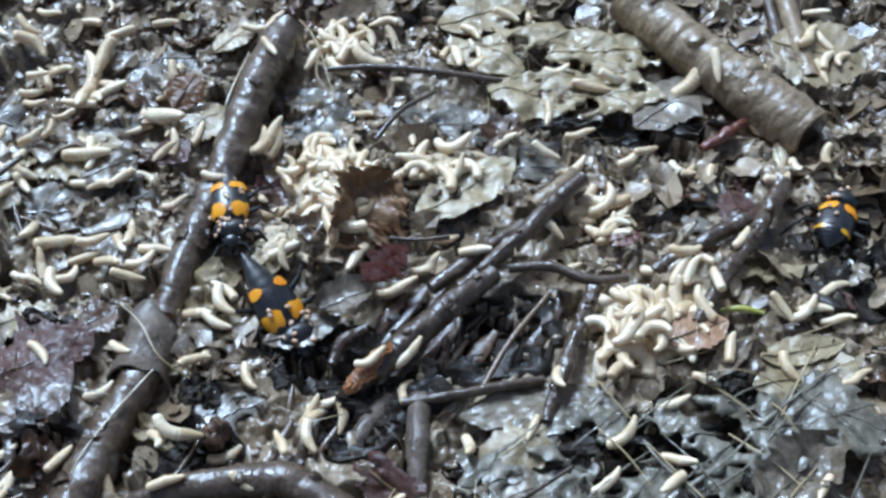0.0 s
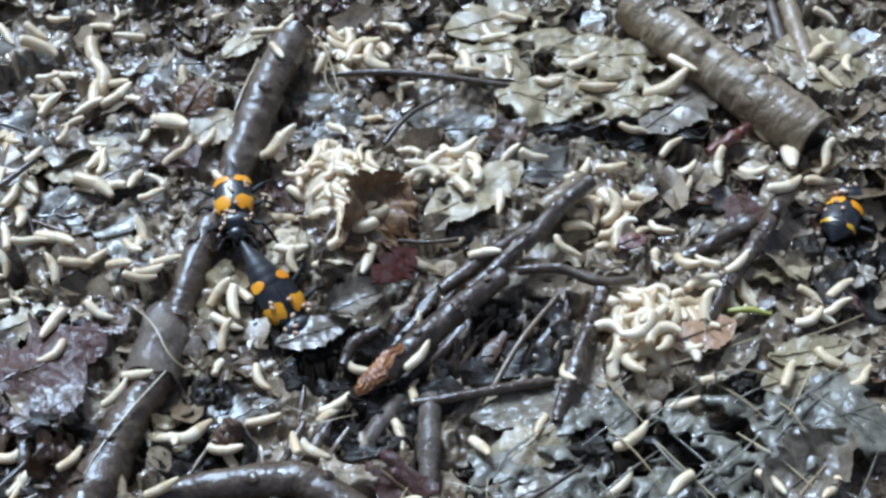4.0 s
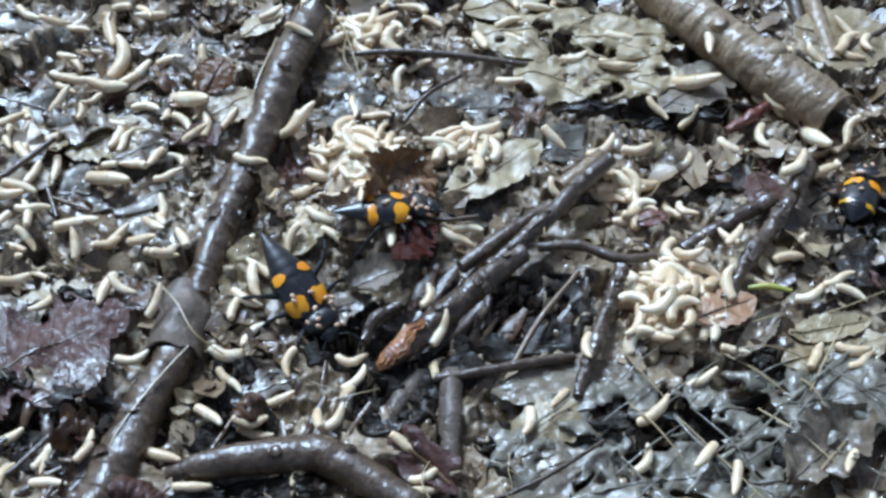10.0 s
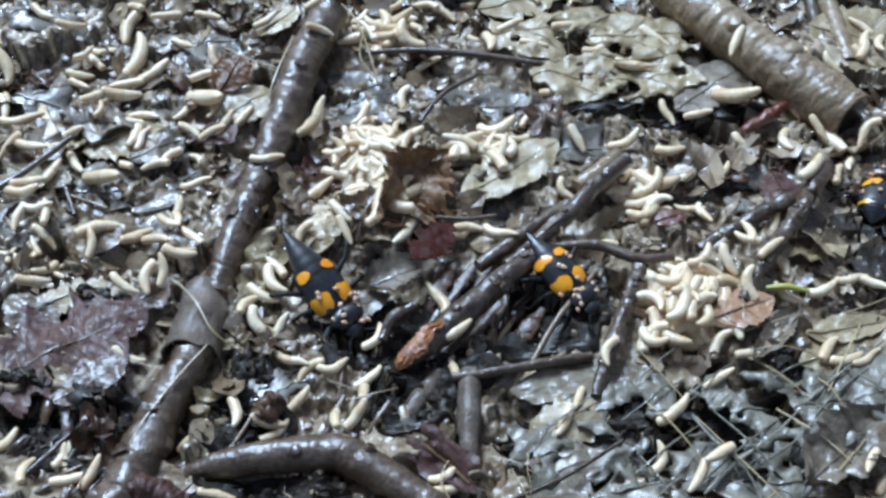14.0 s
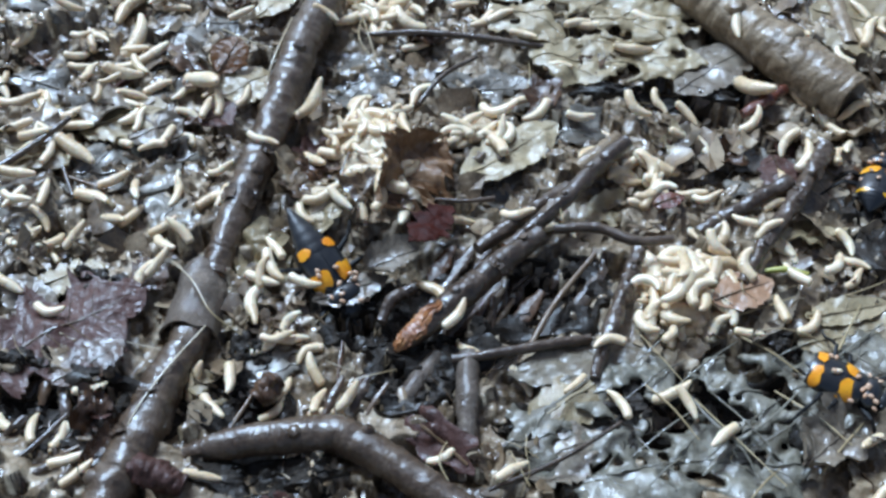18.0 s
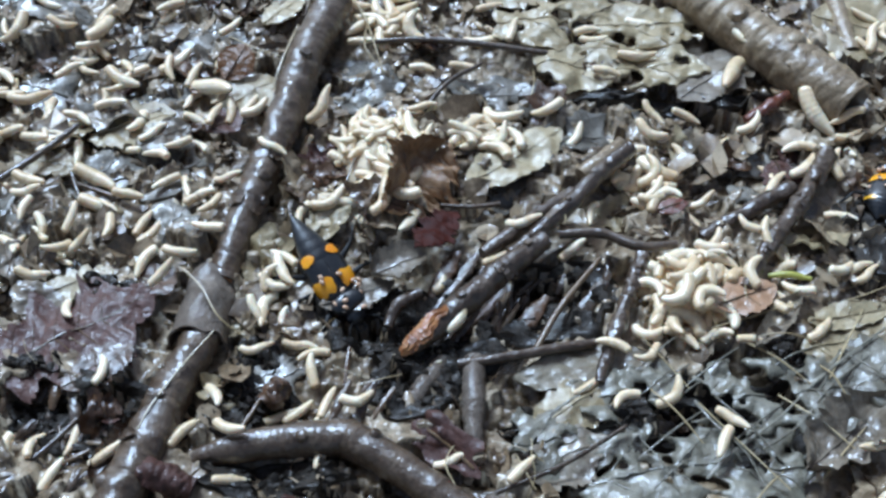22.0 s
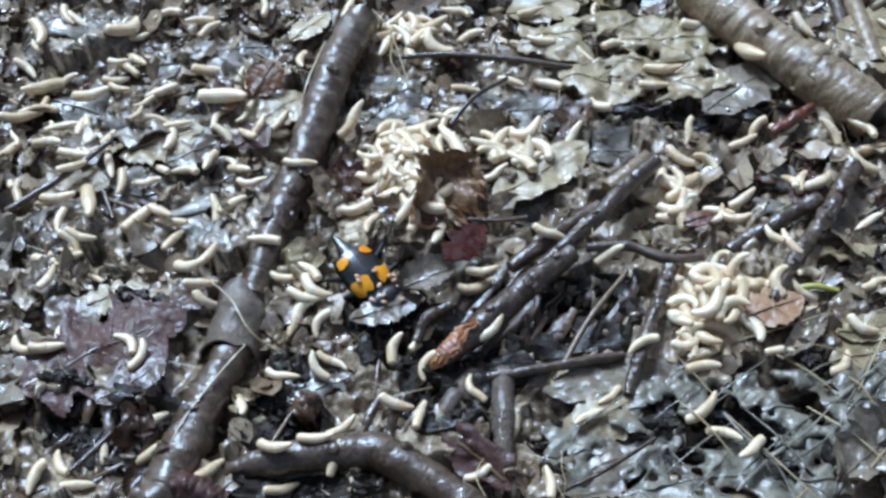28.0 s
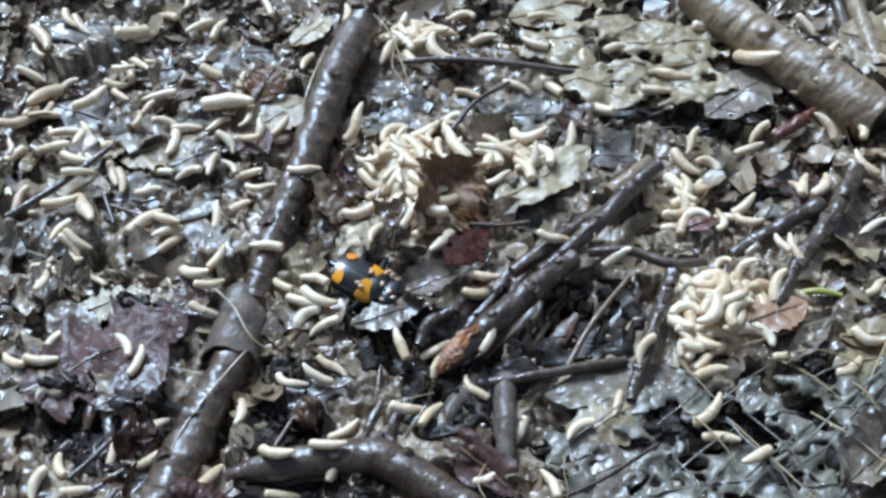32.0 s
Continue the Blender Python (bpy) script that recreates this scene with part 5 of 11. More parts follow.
stick("wood_sliver", [(18.8, -30.0, -7.0, 0.39), (20.7, -26.7, -6.2, 0.65), (22.7, -23.1, -5.6, 0.33)], BARK, "dark wet sliver of rotten wood in the hollow", sides=7, rough=0.3, category="wood sliver", group="wood slivers in the hollow")
stick("wood_sliver", [(17.0, -24.2, -7.5, 0.40), (19.2, -21.4, -6.7, 0.67), (21.5, -18.5, -6.1, 0.34)], BARK, "dark wet sliver of rotten wood in the hollow", sides=7, rough=0.3, category="wood sliver", group="wood slivers in the hollow")
stick("wood_sliver", [(19.5, -8.8, -5.1, 0.27), (21.0, -8.5, -4.3, 0.46), (22.4, -8.0, -3.7, 0.23)], BARK_GREY, "dark wet sliver of rotten wood in the hollow", sides=7, rough=0.3, category="wood sliver", group="wood slivers in the hollow")
stick("wood_sliver", [(14.5, -6.0, -7.7, 0.36), (16.7, -2.6, -6.9, 0.61), (18.9, 1.0, -6.3, 0.30)], ROOT, "dark wet sliver of rotten wood in the hollow", sides=7, rough=0.3, category="wood sliver", group="wood slivers in the hollow")
stick("wood_sliver", [(4.2, -25.4, -3.4, 0.30), (5.0, -22.2, -2.6, 0.51), (5.9, -18.8, -2.0, 0.26)], BARK_GREY, "dark wet sliver of rotten wood in the hollow", sides=7, rough=0.3, category="wood sliver", group="wood slivers in the hollow")
stick("wood_sliver", [(27.6, -32.4, -2.8, 0.31), (28.6, -28.4, -2.0, 0.53), (29.6, -24.2, -1.4, 0.27)], BARK, "dark wet sliver of rotten wood in the hollow", sides=7, rough=0.3, category="wood sliver", group="wood slivers in the hollow")
stick("wood_sliver", [(9.1, -22.0, -2.8, 0.48), (9.4, -18.1, -2.0, 0.81), (9.7, -13.8, -1.4, 0.41)], ROOT, "dark wet sliver of rotten wood in the hollow", sides=7, rough=0.3, category="wood sliver", group="wood slivers in the hollow")
stick("wood_sliver", [(-62.1, -41.6, -0.5, 0.41), (-61.1, -40.2, 0.3, 0.69), (-60.2, -38.5, 0.7, 0.35)], BARK, "dark wet sliver of rotten wood in the mulch", sides=7, rough=0.3, flat=0.6, category="wood sliver", group="wood slivers in the mulch")
stick("wood_sliver", [(-60.6, -54.4, 1.0, 0.46), (-59.5, -52.4, 1.8, 0.76), (-58.5, -50.1, 2.2, 0.38)], BARK, "dark wet sliver of rotten wood in the mulch", sides=7, rough=0.3, flat=0.6, category="wood sliver", group="wood slivers in the mulch")
stick("wood_sliver", [(-61.4, -43.6, -0.7, 0.25), (-58.8, -44.1, 0.1, 0.42), (-56.4, -44.4, 0.5, 0.21)], BARK_GREY, "dark wet sliver of rotten wood in the mulch", sides=7, rough=0.3, flat=0.6, category="wood sliver", group="wood slivers in the mulch")
stick("wood_sliver", [(-67.7, -35.2, -0.5, 0.35), (-67.1, -33.0, 0.3, 0.59), (-66.8, -30.4, 0.7, 0.30)], BARK, "dark wet sliver of rotten wood in the mulch", sides=7, rough=0.3, flat=0.6, category="wood sliver", group="wood slivers in the mulch")
stick("wood_sliver", [(-66.3, -51.6, 0.1, 0.39), (-63.6, -50.3, 0.9, 0.64), (-61.0, -48.7, 1.3, 0.32)], BARK, "dark wet sliver of rotten wood in the mulch", sides=7, rough=0.3, flat=0.6, category="wood sliver", group="wood slivers in the mulch")
stick("wood_sliver", [(-76.6, -35.9, -0.5, 0.49), (-75.3, -32.9, 0.3, 0.83), (-74.2, -29.5, 0.7, 0.42)], ROOT, "dark wet sliver of rotten wood in the mulch", sides=7, rough=0.3, flat=0.6, category="wood sliver", group="wood slivers in the mulch")
stick("wood_sliver", [(-61.6, -47.9, 0.1, 0.30), (-62.7, -44.9, 0.9, 0.51), (-63.9, -41.6, 1.3, 0.26)], BARK, "dark wet sliver of rotten wood in the mulch", sides=7, rough=0.3, flat=0.6, category="wood sliver", group="wood slivers in the mulch")
stick("wood_sliver", [(-65.7, -53.2, 0.5, 0.33), (-66.0, -51.7, 1.3, 0.54), (-66.4, -50.0, 1.7, 0.27)], LEAF_BROWN, "dark wet sliver of rotten wood in the mulch", sides=7, rough=0.3, flat=0.6, category="wood sliver", group="wood slivers in the mulch")
stick("wood_sliver", [(-61.3, -53.9, -1.2, 0.55), (-59.2, -51.6, -0.4, 0.92), (-57.2, -49.2, 0.0, 0.46)], LEAF_BROWN, "dark wet sliver of rotten wood in the mulch", sides=7, rough=0.3, flat=0.6, category="wood sliver", group="wood slivers in the mulch")
stick("wood_sliver", [(-60.9, -42.2, 0.7, 0.60), (-61.8, -38.5, 1.5, 1.01), (-62.8, -34.4, 1.9, 0.51)], BARK, "dark wet sliver of rotten wood in the mulch", sides=7, rough=0.3, flat=0.6, category="wood sliver", group="wood slivers in the mulch")
stick("wood_sliver", [(-64.9, -44.0, -0.9, 0.53), (-62.7, -42.9, -0.1, 0.88), (-60.7, -41.5, 0.3, 0.44)], BARK, "dark wet sliver of rotten wood in the mulch", sides=7, rough=0.3, flat=0.6, category="wood sliver", group="wood slivers in the mulch")
stick("wood_sliver", [(-62.4, -48.3, -0.5, 0.26), (-60.9, -45.2, 0.3, 0.44), (-59.6, -41.9, 0.7, 0.22)], BARK, "dark wet sliver of rotten wood in the mulch", sides=7, rough=0.3, flat=0.6, category="wood sliver", group="wood slivers in the mulch")
stick("wood_sliver", [(-61.5, -54.2, 0.7, 0.25), (-59.4, -52.4, 1.5, 0.42), (-57.3, -50.3, 1.9, 0.21)], BARK, "dark wet sliver of rotten wood in the mulch", sides=7, rough=0.3, flat=0.6, category="wood sliver", group="wood slivers in the mulch")
stick("wood_sliver", [(-69.4, -35.5, -1.1, 0.61), (-68.2, -33.3, -0.3, 1.02), (-67.0, -30.9, 0.1, 0.51)], BARK, "dark wet sliver of rotten wood in the mulch", sides=7, rough=0.3, flat=0.6, category="wood sliver", group="wood slivers in the mulch")
stick("wood_sliver", [(-63.7, -48.7, 0.1, 0.27), (-60.8, -47.5, 0.9, 0.45), (-58.0, -46.1, 1.3, 0.22)], ROOT, "dark wet sliver of rotten wood in the mulch", sides=7, rough=0.3, flat=0.6, category="wood sliver", group="wood slivers in the mulch")
stick("wood_sliver", [(-70.9, -51.4, 0.1, 0.35), (-70.2, -50.1, 0.9, 0.58), (-69.6, -48.6, 1.3, 0.29)], BARK, "dark wet sliver of rotten wood in the mulch", sides=7, rough=0.3, flat=0.6, category="wood sliver", group="wood slivers in the mulch")
stick("wood_sliver", [(-71.7, -44.3, -1.2, 0.51), (-69.8, -42.2, -0.4, 0.86), (-68.1, -39.9, -0.0, 0.43)], BARK, "dark wet sliver of rotten wood in the mulch", sides=7, rough=0.3, flat=0.6, category="wood sliver", group="wood slivers in the mulch")
stick("wood_sliver", [(-69.4, -44.5, -1.1, 0.21), (-67.1, -43.1, -0.3, 0.35), (-64.9, -41.6, 0.1, 0.18)], ROOT, "dark wet sliver of rotten wood in the mulch", sides=7, rough=0.3, flat=0.6, category="wood sliver", group="wood slivers in the mulch")
stick("wood_sliver", [(-67.5, -40.5, -1.0, 0.44), (-66.6, -39.1, -0.2, 0.73), (-65.9, -37.4, 0.2, 0.36)], BARK, "dark wet sliver of rotten wood in the mulch", sides=7, rough=0.3, flat=0.6, category="wood sliver", group="wood slivers in the mulch")
stick("wood_sliver", [(-74.8, -38.1, 0.0, 0.34), (-74.3, -35.5, 0.8, 0.57), (-74.0, -32.6, 1.2, 0.29)], ROOT, "dark wet sliver of rotten wood in the mulch", sides=7, rough=0.3, flat=0.6, category="wood sliver", group="wood slivers in the mulch")
stick("wood_sliver", [(-66.0, -38.1, 0.6, 0.55), (-65.7, -35.6, 1.4, 0.92), (-65.6, -32.8, 1.8, 0.46)], ROOT, "dark wet sliver of rotten wood in the mulch", sides=7, rough=0.3, flat=0.6, category="wood sliver", group="wood slivers in the mulch")
stick("wood_sliver", [(-71.0, -43.7, 0.4, 0.43), (-69.4, -42.3, 1.2, 0.71), (-68.0, -40.7, 1.6, 0.36)], BARK, "dark wet sliver of rotten wood in the mulch", sides=7, rough=0.3, flat=0.6, category="wood sliver", group="wood slivers in the mulch")
stick("wood_sliver", [(-71.9, -44.9, -0.9, 0.23), (-69.0, -43.1, -0.1, 0.38), (-66.1, -41.1, 0.3, 0.19)], BARK, "dark wet sliver of rotten wood in the mulch", sides=7, rough=0.3, flat=0.6, category="wood sliver", group="wood slivers in the mulch")
stick("wood_sliver", [(-59.9, -53.7, -0.8, 0.31), (-60.3, -49.8, 0.0, 0.52), (-60.9, -45.6, 0.4, 0.26)], BARK, "dark wet sliver of rotten wood in the mulch", sides=7, rough=0.3, flat=0.6, category="wood sliver", group="wood slivers in the mulch")
stick("wood_sliver", [(-10.7, -42.7, -0.6, 0.26), (-9.8, -40.9, 0.2, 0.43), (-8.9, -38.8, 0.6, 0.21)], BARK_GREY, "dark wet sliver of rotten wood in the mulch", sides=7, rough=0.3, flat=0.6, category="wood sliver", group="wood slivers in the mulch")
stick("wood_sliver", [(-15.4, -35.7, -0.2, 0.23), (-13.9, -34.0, 0.6, 0.39), (-12.4, -32.1, 1.0, 0.19)], LEAF_BROWN, "dark wet sliver of rotten wood in the mulch", sides=7, rough=0.3, flat=0.6, category="wood sliver", group="wood slivers in the mulch")
stick("wood_sliver", [(-13.9, -36.9, 0.4, 0.59), (-12.9, -35.1, 1.2, 0.98), (-11.9, -33.0, 1.6, 0.49)], BARK, "dark wet sliver of rotten wood in the mulch", sides=7, rough=0.3, flat=0.6, category="wood sliver", group="wood slivers in the mulch")
stick("wood_sliver", [(-12.3, -39.9, 0.5, 0.37), (-10.5, -37.3, 1.3, 0.63), (-8.7, -34.3, 1.7, 0.32)], ROOT, "dark wet sliver of rotten wood in the mulch", sides=7, rough=0.3, flat=0.6, category="wood sliver", group="wood slivers in the mulch")
stick("wood_sliver", [(-14.5, -39.3, -0.0, 0.60), (-14.1, -37.4, 0.8, 1.00), (-13.7, -35.2, 1.2, 0.50)], BARK, "dark wet sliver of rotten wood in the mulch", sides=7, rough=0.3, flat=0.6, category="wood sliver", group="wood slivers in the mulch")
stick("wood_sliver", [(-8.5, -30.2, -0.4, 0.56), (-7.7, -28.5, 0.4, 0.93), (-6.9, -26.5, 0.8, 0.47)], BARK, "dark wet sliver of rotten wood in the mulch", sides=7, rough=0.3, flat=0.6, category="wood sliver", group="wood slivers in the mulch")
stick("wood_sliver", [(-5.4, -40.6, 1.0, 0.56), (-5.9, -38.2, 1.8, 0.93), (-6.5, -35.5, 2.2, 0.47)], BARK_GREY, "dark wet sliver of rotten wood in the mulch", sides=7, rough=0.3, flat=0.6, category="wood sliver", group="wood slivers in the mulch")
stick("wood_sliver", [(-17.5, -32.2, -1.2, 0.21), (-17.1, -27.9, -0.4, 0.36), (-16.8, -23.1, -0.0, 0.18)], LEAF_BROWN, "dark wet sliver of rotten wood in the mulch", sides=7, rough=0.3, flat=0.6, category="wood sliver", group="wood slivers in the mulch")
stick("wood_sliver", [(-15.8, -36.9, -0.3, 0.35), (-15.2, -34.9, 0.5, 0.58), (-14.6, -32.6, 0.9, 0.29)], BARK_GREY, "dark wet sliver of rotten wood in the mulch", sides=7, rough=0.3, flat=0.6, category="wood sliver", group="wood slivers in the mulch")
stick("wood_sliver", [(-19.5, -41.5, 1.2, 0.52), (-17.8, -37.7, 2.0, 0.88), (-16.2, -33.6, 2.4, 0.45)], ROOT, "dark wet sliver of rotten wood in the mulch", sides=7, rough=0.3, flat=0.6, category="wood sliver", group="wood slivers in the mulch")
# ---- black soil standing in for shade in the hollows and gaps ----
humus(-65.9, -11.1, 7.2, 2.4, 20)
humus(-69.9, -30.3, 4.8, 2, 21)
humus(-33.6, -26.5, 4.4, 5.1, 22)
humus(-57.6, -14.9, 3, 2.9, 23)
# long blades of rotten wood slanting through the hollow
r_blade = random.Random(12)
for n in range(16):
    bx, by, w, half = r_blade.uniform(-2, 27), r_blade.uniform(-27, -6), radians(r_blade.uniform(40, 78)), r_blade.uniform(5, 10)
    bz, br = r_blade.uniform(-4.5, -0.8), r_blade.uniform(0.8, 1.7)
    stick("wood_sliver", [(bx - half * math.cos(w), by - half * math.sin(w), bz - 1.6, br * 0.5), (bx, by, bz, br), (bx + half * math.cos(w), by + half * math.sin(w), bz + 0.8, br * 0.35)], (BARK, LEAF_BROWN, BARK)[n % 3], "long dark blade of rotten wood slanting through the hollow", "wood sliver", rough=0.35, sides=9, flat=0.3, group="wood slivers in the hollow")
# black sheets painting the shade under bent twig, beetle, slimy leaves and leaf edge
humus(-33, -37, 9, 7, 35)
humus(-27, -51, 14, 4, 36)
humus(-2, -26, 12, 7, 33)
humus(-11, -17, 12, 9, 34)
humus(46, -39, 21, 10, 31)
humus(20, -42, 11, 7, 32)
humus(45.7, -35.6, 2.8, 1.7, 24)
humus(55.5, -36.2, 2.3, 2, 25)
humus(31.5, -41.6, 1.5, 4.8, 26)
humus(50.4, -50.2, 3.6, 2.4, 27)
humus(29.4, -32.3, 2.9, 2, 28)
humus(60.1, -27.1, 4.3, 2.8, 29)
humus(-68.2, -38.4, 5.6, 3.7, 30)
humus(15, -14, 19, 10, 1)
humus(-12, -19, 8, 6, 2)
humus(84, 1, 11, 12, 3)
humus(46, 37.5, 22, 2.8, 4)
humus(-55, -40, 14, 8, 5)
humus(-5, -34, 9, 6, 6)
# ---- fibres ----
fibre([(-39.7, -25.3, 5.5, 0.30), (-44.0, -32.5, 5.8, 0.34), (-47.9, -40.3, 6.0, 0.34), (-49.6, -44.8, 5.6, 0.28)], FIBRE)
fibre([(-47.4, -11.4, 5.6, 0.26), (-43.0, -16.2, 6.2, 0.30), (-39.1, -22.5, 5.6, 0.30), (-34.1, -25.0, 2.4, 0.24)], FIBRE)
fibre([(-31.5, 55.7, 4.5, 0.42), (-34.1, 43.9, 4.5, 0.53), (-35.5, 37.3, 3.0, 0.35)], FIBRE)
fibre([(33.5, -24.2, 3.0, 0.15), (37.3, -29.8, 3.0, 0.19), (40.8, -34.9, 2.5, 0.19)], FIBRE)
fibre([(42.0, -37.9, 2.6, 0.23), (48.4, -46.6, 3.0, 0.23), (54.2, -54.1, 3.0, 0.18)], FIBRE)
fibre([(52.9, -24.8, 3.0, 0.19), (58.1, -24.6, 4.0, 0.24), (62.7, -26.1, 4.0, 0.24), (66.3, -27.0, 2.0, 0.19)], FIBRE)
fibre([(46.0, -22.6, 2.5, 0.20), (53.7, -20.3, 3.0, 0.30), (62.1, -17.1, 3.0, 0.20)], FIBRE)
fibre([(71.0, -16.5, 2.5, 0.25), (75.3, -15.2, 3.0, 0.30), (82.0, -12.2, 3.0, 0.20)], FIBRE)
fibre([(-19.4, -30.0, 2.0, 0.14), (-16.4, -31.4, 2.0, 0.19), (-13.0, -32.7, 2.0, 0.14)], FIBRE)
fibre([(-15.3, -34.1, 2.0, 0.19), (-11.5, -33.2, 2.4, 0.24), (-7.4, -31.8, 2.0, 0.19)], FIBRE)
fibre([(30.4, 49.9, 3.5, 0.18), (38.0, 48.7, 3.8, 0.30), (47.1, 50.3, 3.5, 0.24)], FIBRE)
fibre([(-46.4, 54.3, 2.5, 0.24), (-40.2, 49.9, 3.0, 0.24), (-34.4, 47.8, 2.5, 0.18)], FIBRE)
fibre([(-84.5, 0.4, 2.0, 0.21), (-79.1, -2.0, 2.4, 0.26), (-74.6, -3.8, 2.0, 0.21)], FIBRE)
fibre([(-56.3, -25.6, 2.0, 0.20), (-44.6, -28.6, 2.2, 0.15)], FIBRE)
fibre([(22.8, 11.4, 1.0, 0.27), (22.2, 4.4, 4.0, 0.26), (22.1, -0.2, 5.0, 0.21)], FIBRE)
fibre([(53.9, -4.0, 1.0, 0.16), (53.2, -12.3, 4.0, 0.20), (52.3, -18.9, 6.0, 0.15)], FIBRE)
fibre([(47.8, -13.1, 2.0, 0.20), (46.7, -18.7, 3.0, 0.20), (47.6, -23.3, 2.0, 0.19)], FIBRE)
fibre([(11.3, -47.3, 2.0, 0.23), (12.9, -51.2, 2.6, 0.22), (14.2, -53.7, 2.0, 0.18)], FIBRE)
fibre([(1.7, -44.5, 1.6, 0.18), (-0.1, -49.1, 2.4, 0.23), (1.7, -53.3, 1.8, 0.18)], FIBRE)
fibre([(7.3, -44.5, 1.6, 0.18), (11.8, -46.1, 2.2, 0.23), (15.8, -48.5, 1.8, 0.18)], FIBRE)
fibre([(-22.1, 68.8, 2.5, 0.25), (-19.0, 63.5, 3.0, 0.37), (-15.8, 55.5, 2.0, 0.30)], FIBRE)
fibre([(-16.7, 61.0, 2.0, 0.30), (-17.2, 50.9, 3.0, 0.35), (-13.4, 44.2, 2.0, 0.29)], FIBRE)
fibre([(-18.0, 63.2, 2.0, 0.37), (-15.5, 52.6, 3.0, 0.36), (-13.1, 44.0, 2.0, 0.30)], FIBRE)
stick("leaf_rib", [(76.6, -22.3, 2.4, 0.24), (68.6, -28.4, 2.6, 0.18), (61.9, -33.8, 2.2, 0.32), (54.5, -41.0, 2.4, 0.20), (47.8, -45.7, 2.0, 0.37), (41.7, -51.2, 1.2, 0.42)], SLIME, "stringy slimy grey rib of a rotten leaf", rough=0.7, flat=0.55, sides=9, category="leaf rib")
stick("leaf_rib", [(75.3, -25.6, 1.6, 0.18), (64.5, -34.6, 2.6, 0.26), (58.6, -41.3, 2.0, 0.17), (51.2, -46.6, 2.4, 0.28)], SLIME, "stringy slimy grey rib of a rotten leaf", rough=0.7, flat=0.55, sides=9, category="leaf rib")
stick("leaf_rib", [(41.5, -37.0, 2.0, 0.17), (43.9, -41.8, 2.8, 0.31), (48.3, -46.8, 2.4, 0.22), (50.6, -52.4, 1.6, 0.36)], SLIME, "stringy slimy grey rib of a rotten leaf", rough=0.7, flat=0.55, sides=9, category="leaf rib")
stick("leaf_rib", [(24.5, -34.3, 2.8, 0.17), (20.5, -37.6, 2.8, 0.20), (14.7, -41.5, 2.0, 0.14)], SLIME, "stringy slimy grey rib of a rotten leaf", rough=0.7, flat=0.55, sides=9, category="leaf rib")
fibre([(-10.4, 13.1, 5.0, 0.38), (-13.7, 6.7, 5.0, 0.42), (-16.4, 2.0, 3.0, 0.32)], ROOT, "dark wiry rootlet arching over the leaf")
fibre([(-11.9, 8.9, 4.5, 0.32), (-14.9, 3.7, 4.0, 0.37), (-15.3, -1.6, 2.0, 0.26)], ROOT, "dark wiry rootlet arching over the leaf")
fibre([(-8.4, 7.9, 4.0, 0.27), (-7.0, 4.3, 4.5, 0.32), (-7.7, 1.7, 3.0, 0.26)], ROOT, "dark wiry rootlet arching over the leaf")
fibre([(-17.6, 16.8, 4.0, 0.33), (-19.0, 11.2, 3.6, 0.32), (-20.4, 6.1, 2.0, 0.27)], ROOT, "dark wiry rootlet arching over the leaf")
stick("green_stem", [(58.0, -11.0, 2.6, 0.46), (61.6, -11.3, 3.4, 0.66), (65.5, -12.2, 3.2, 0.35)], GREEN, "yellow-green stem among the maggots", category="stem")
leaf("dead_leaf", 42.7, 5.5, 3.0, 6.4, 3.6, 19, BARK_RED, "small red leaf scrap amid the maggots", seed=31, nu=14, nv=8)
leaf("dead_leaf", -53.3, -46.5, 0.8, 12.8, 5.5, 58, LEAF_BROWN, "brown boat-shaped leaf scrap on the wet mulch", curl=2, seed=32)
leaf("dead_leaf", -78.2, 17.6, 0.6, 13.9, 7.7, -19, LEAF_GREY, "dull grey leaf patch on the mud", seed=33)
leaf("dead_leaf", -56.3, 25.4, 1.4, 11.6, 7.9, 33, LEAF_SLATE, "blue-grey shiny crumpled leaf on the wet mulch", wrinkle=0.9, seed=34)
leaf("dead_leaf", -44.7, 29.7, 1.8, 8.8, 6.8, 47, LEAF_PURPLE, "small purplish leaf flap on the wet mulch", seed=35)
leaf("dead_leaf", -36.3, 36.5, 1.6, 5.0, 4.6, -41, LEAF_TAN, "small tan leaf scrap on the wet mulch", seed=36, nu=14, nv=8)
leaf("dead_leaf", -51.2, 39.9, 1.2, 4.1, 4.0, 39, LEAF_TAN, "small pinkish leaf scrap on the wet mulch", seed=37, nu=14, nv=8)
leaf("dead_leaf", 57.0, 44.3, 0.8, 22.2, 11.8, 39, LEAF_SLATE, "dark slate leaf beside the branch", seed=38)
leaf("dead_leaf", 18.0, 73.2, 0.8, 21.9, 13.9, 27, LEAF_GREY, "grey leaf plastered on the mud", holes=0.1, seed=39)
leaf("dead_leaf", -35.8, 64.6, 1.4, 12.4, 7.4, 51, LEAF_GREY, "grey leaf behind the twig", seed=40)
leaf("dead_leaf", -66.8, -11.3, 1.0, 13.2, 7.1, 23, LEAF_GREY, "grey crumbling wet leaf on the wet mulch", seed=41, ragged=0.4)
leaf("dead_leaf", -72.2, -16.8, 1.6, 14.2, 8.0, 136, LEAF_SLATE, "shiny grey-blue leaf fold on the wet mulch", wrinkle=0.8, seed=42)
leaf("dead_leaf", 21.3, -37.2, 0.8, 16.3, 9.4, 33, LEAF_GREY, "slimy grey leaf flap on the wet mulch", seed=43, ragged=0.4, holes=0.1)
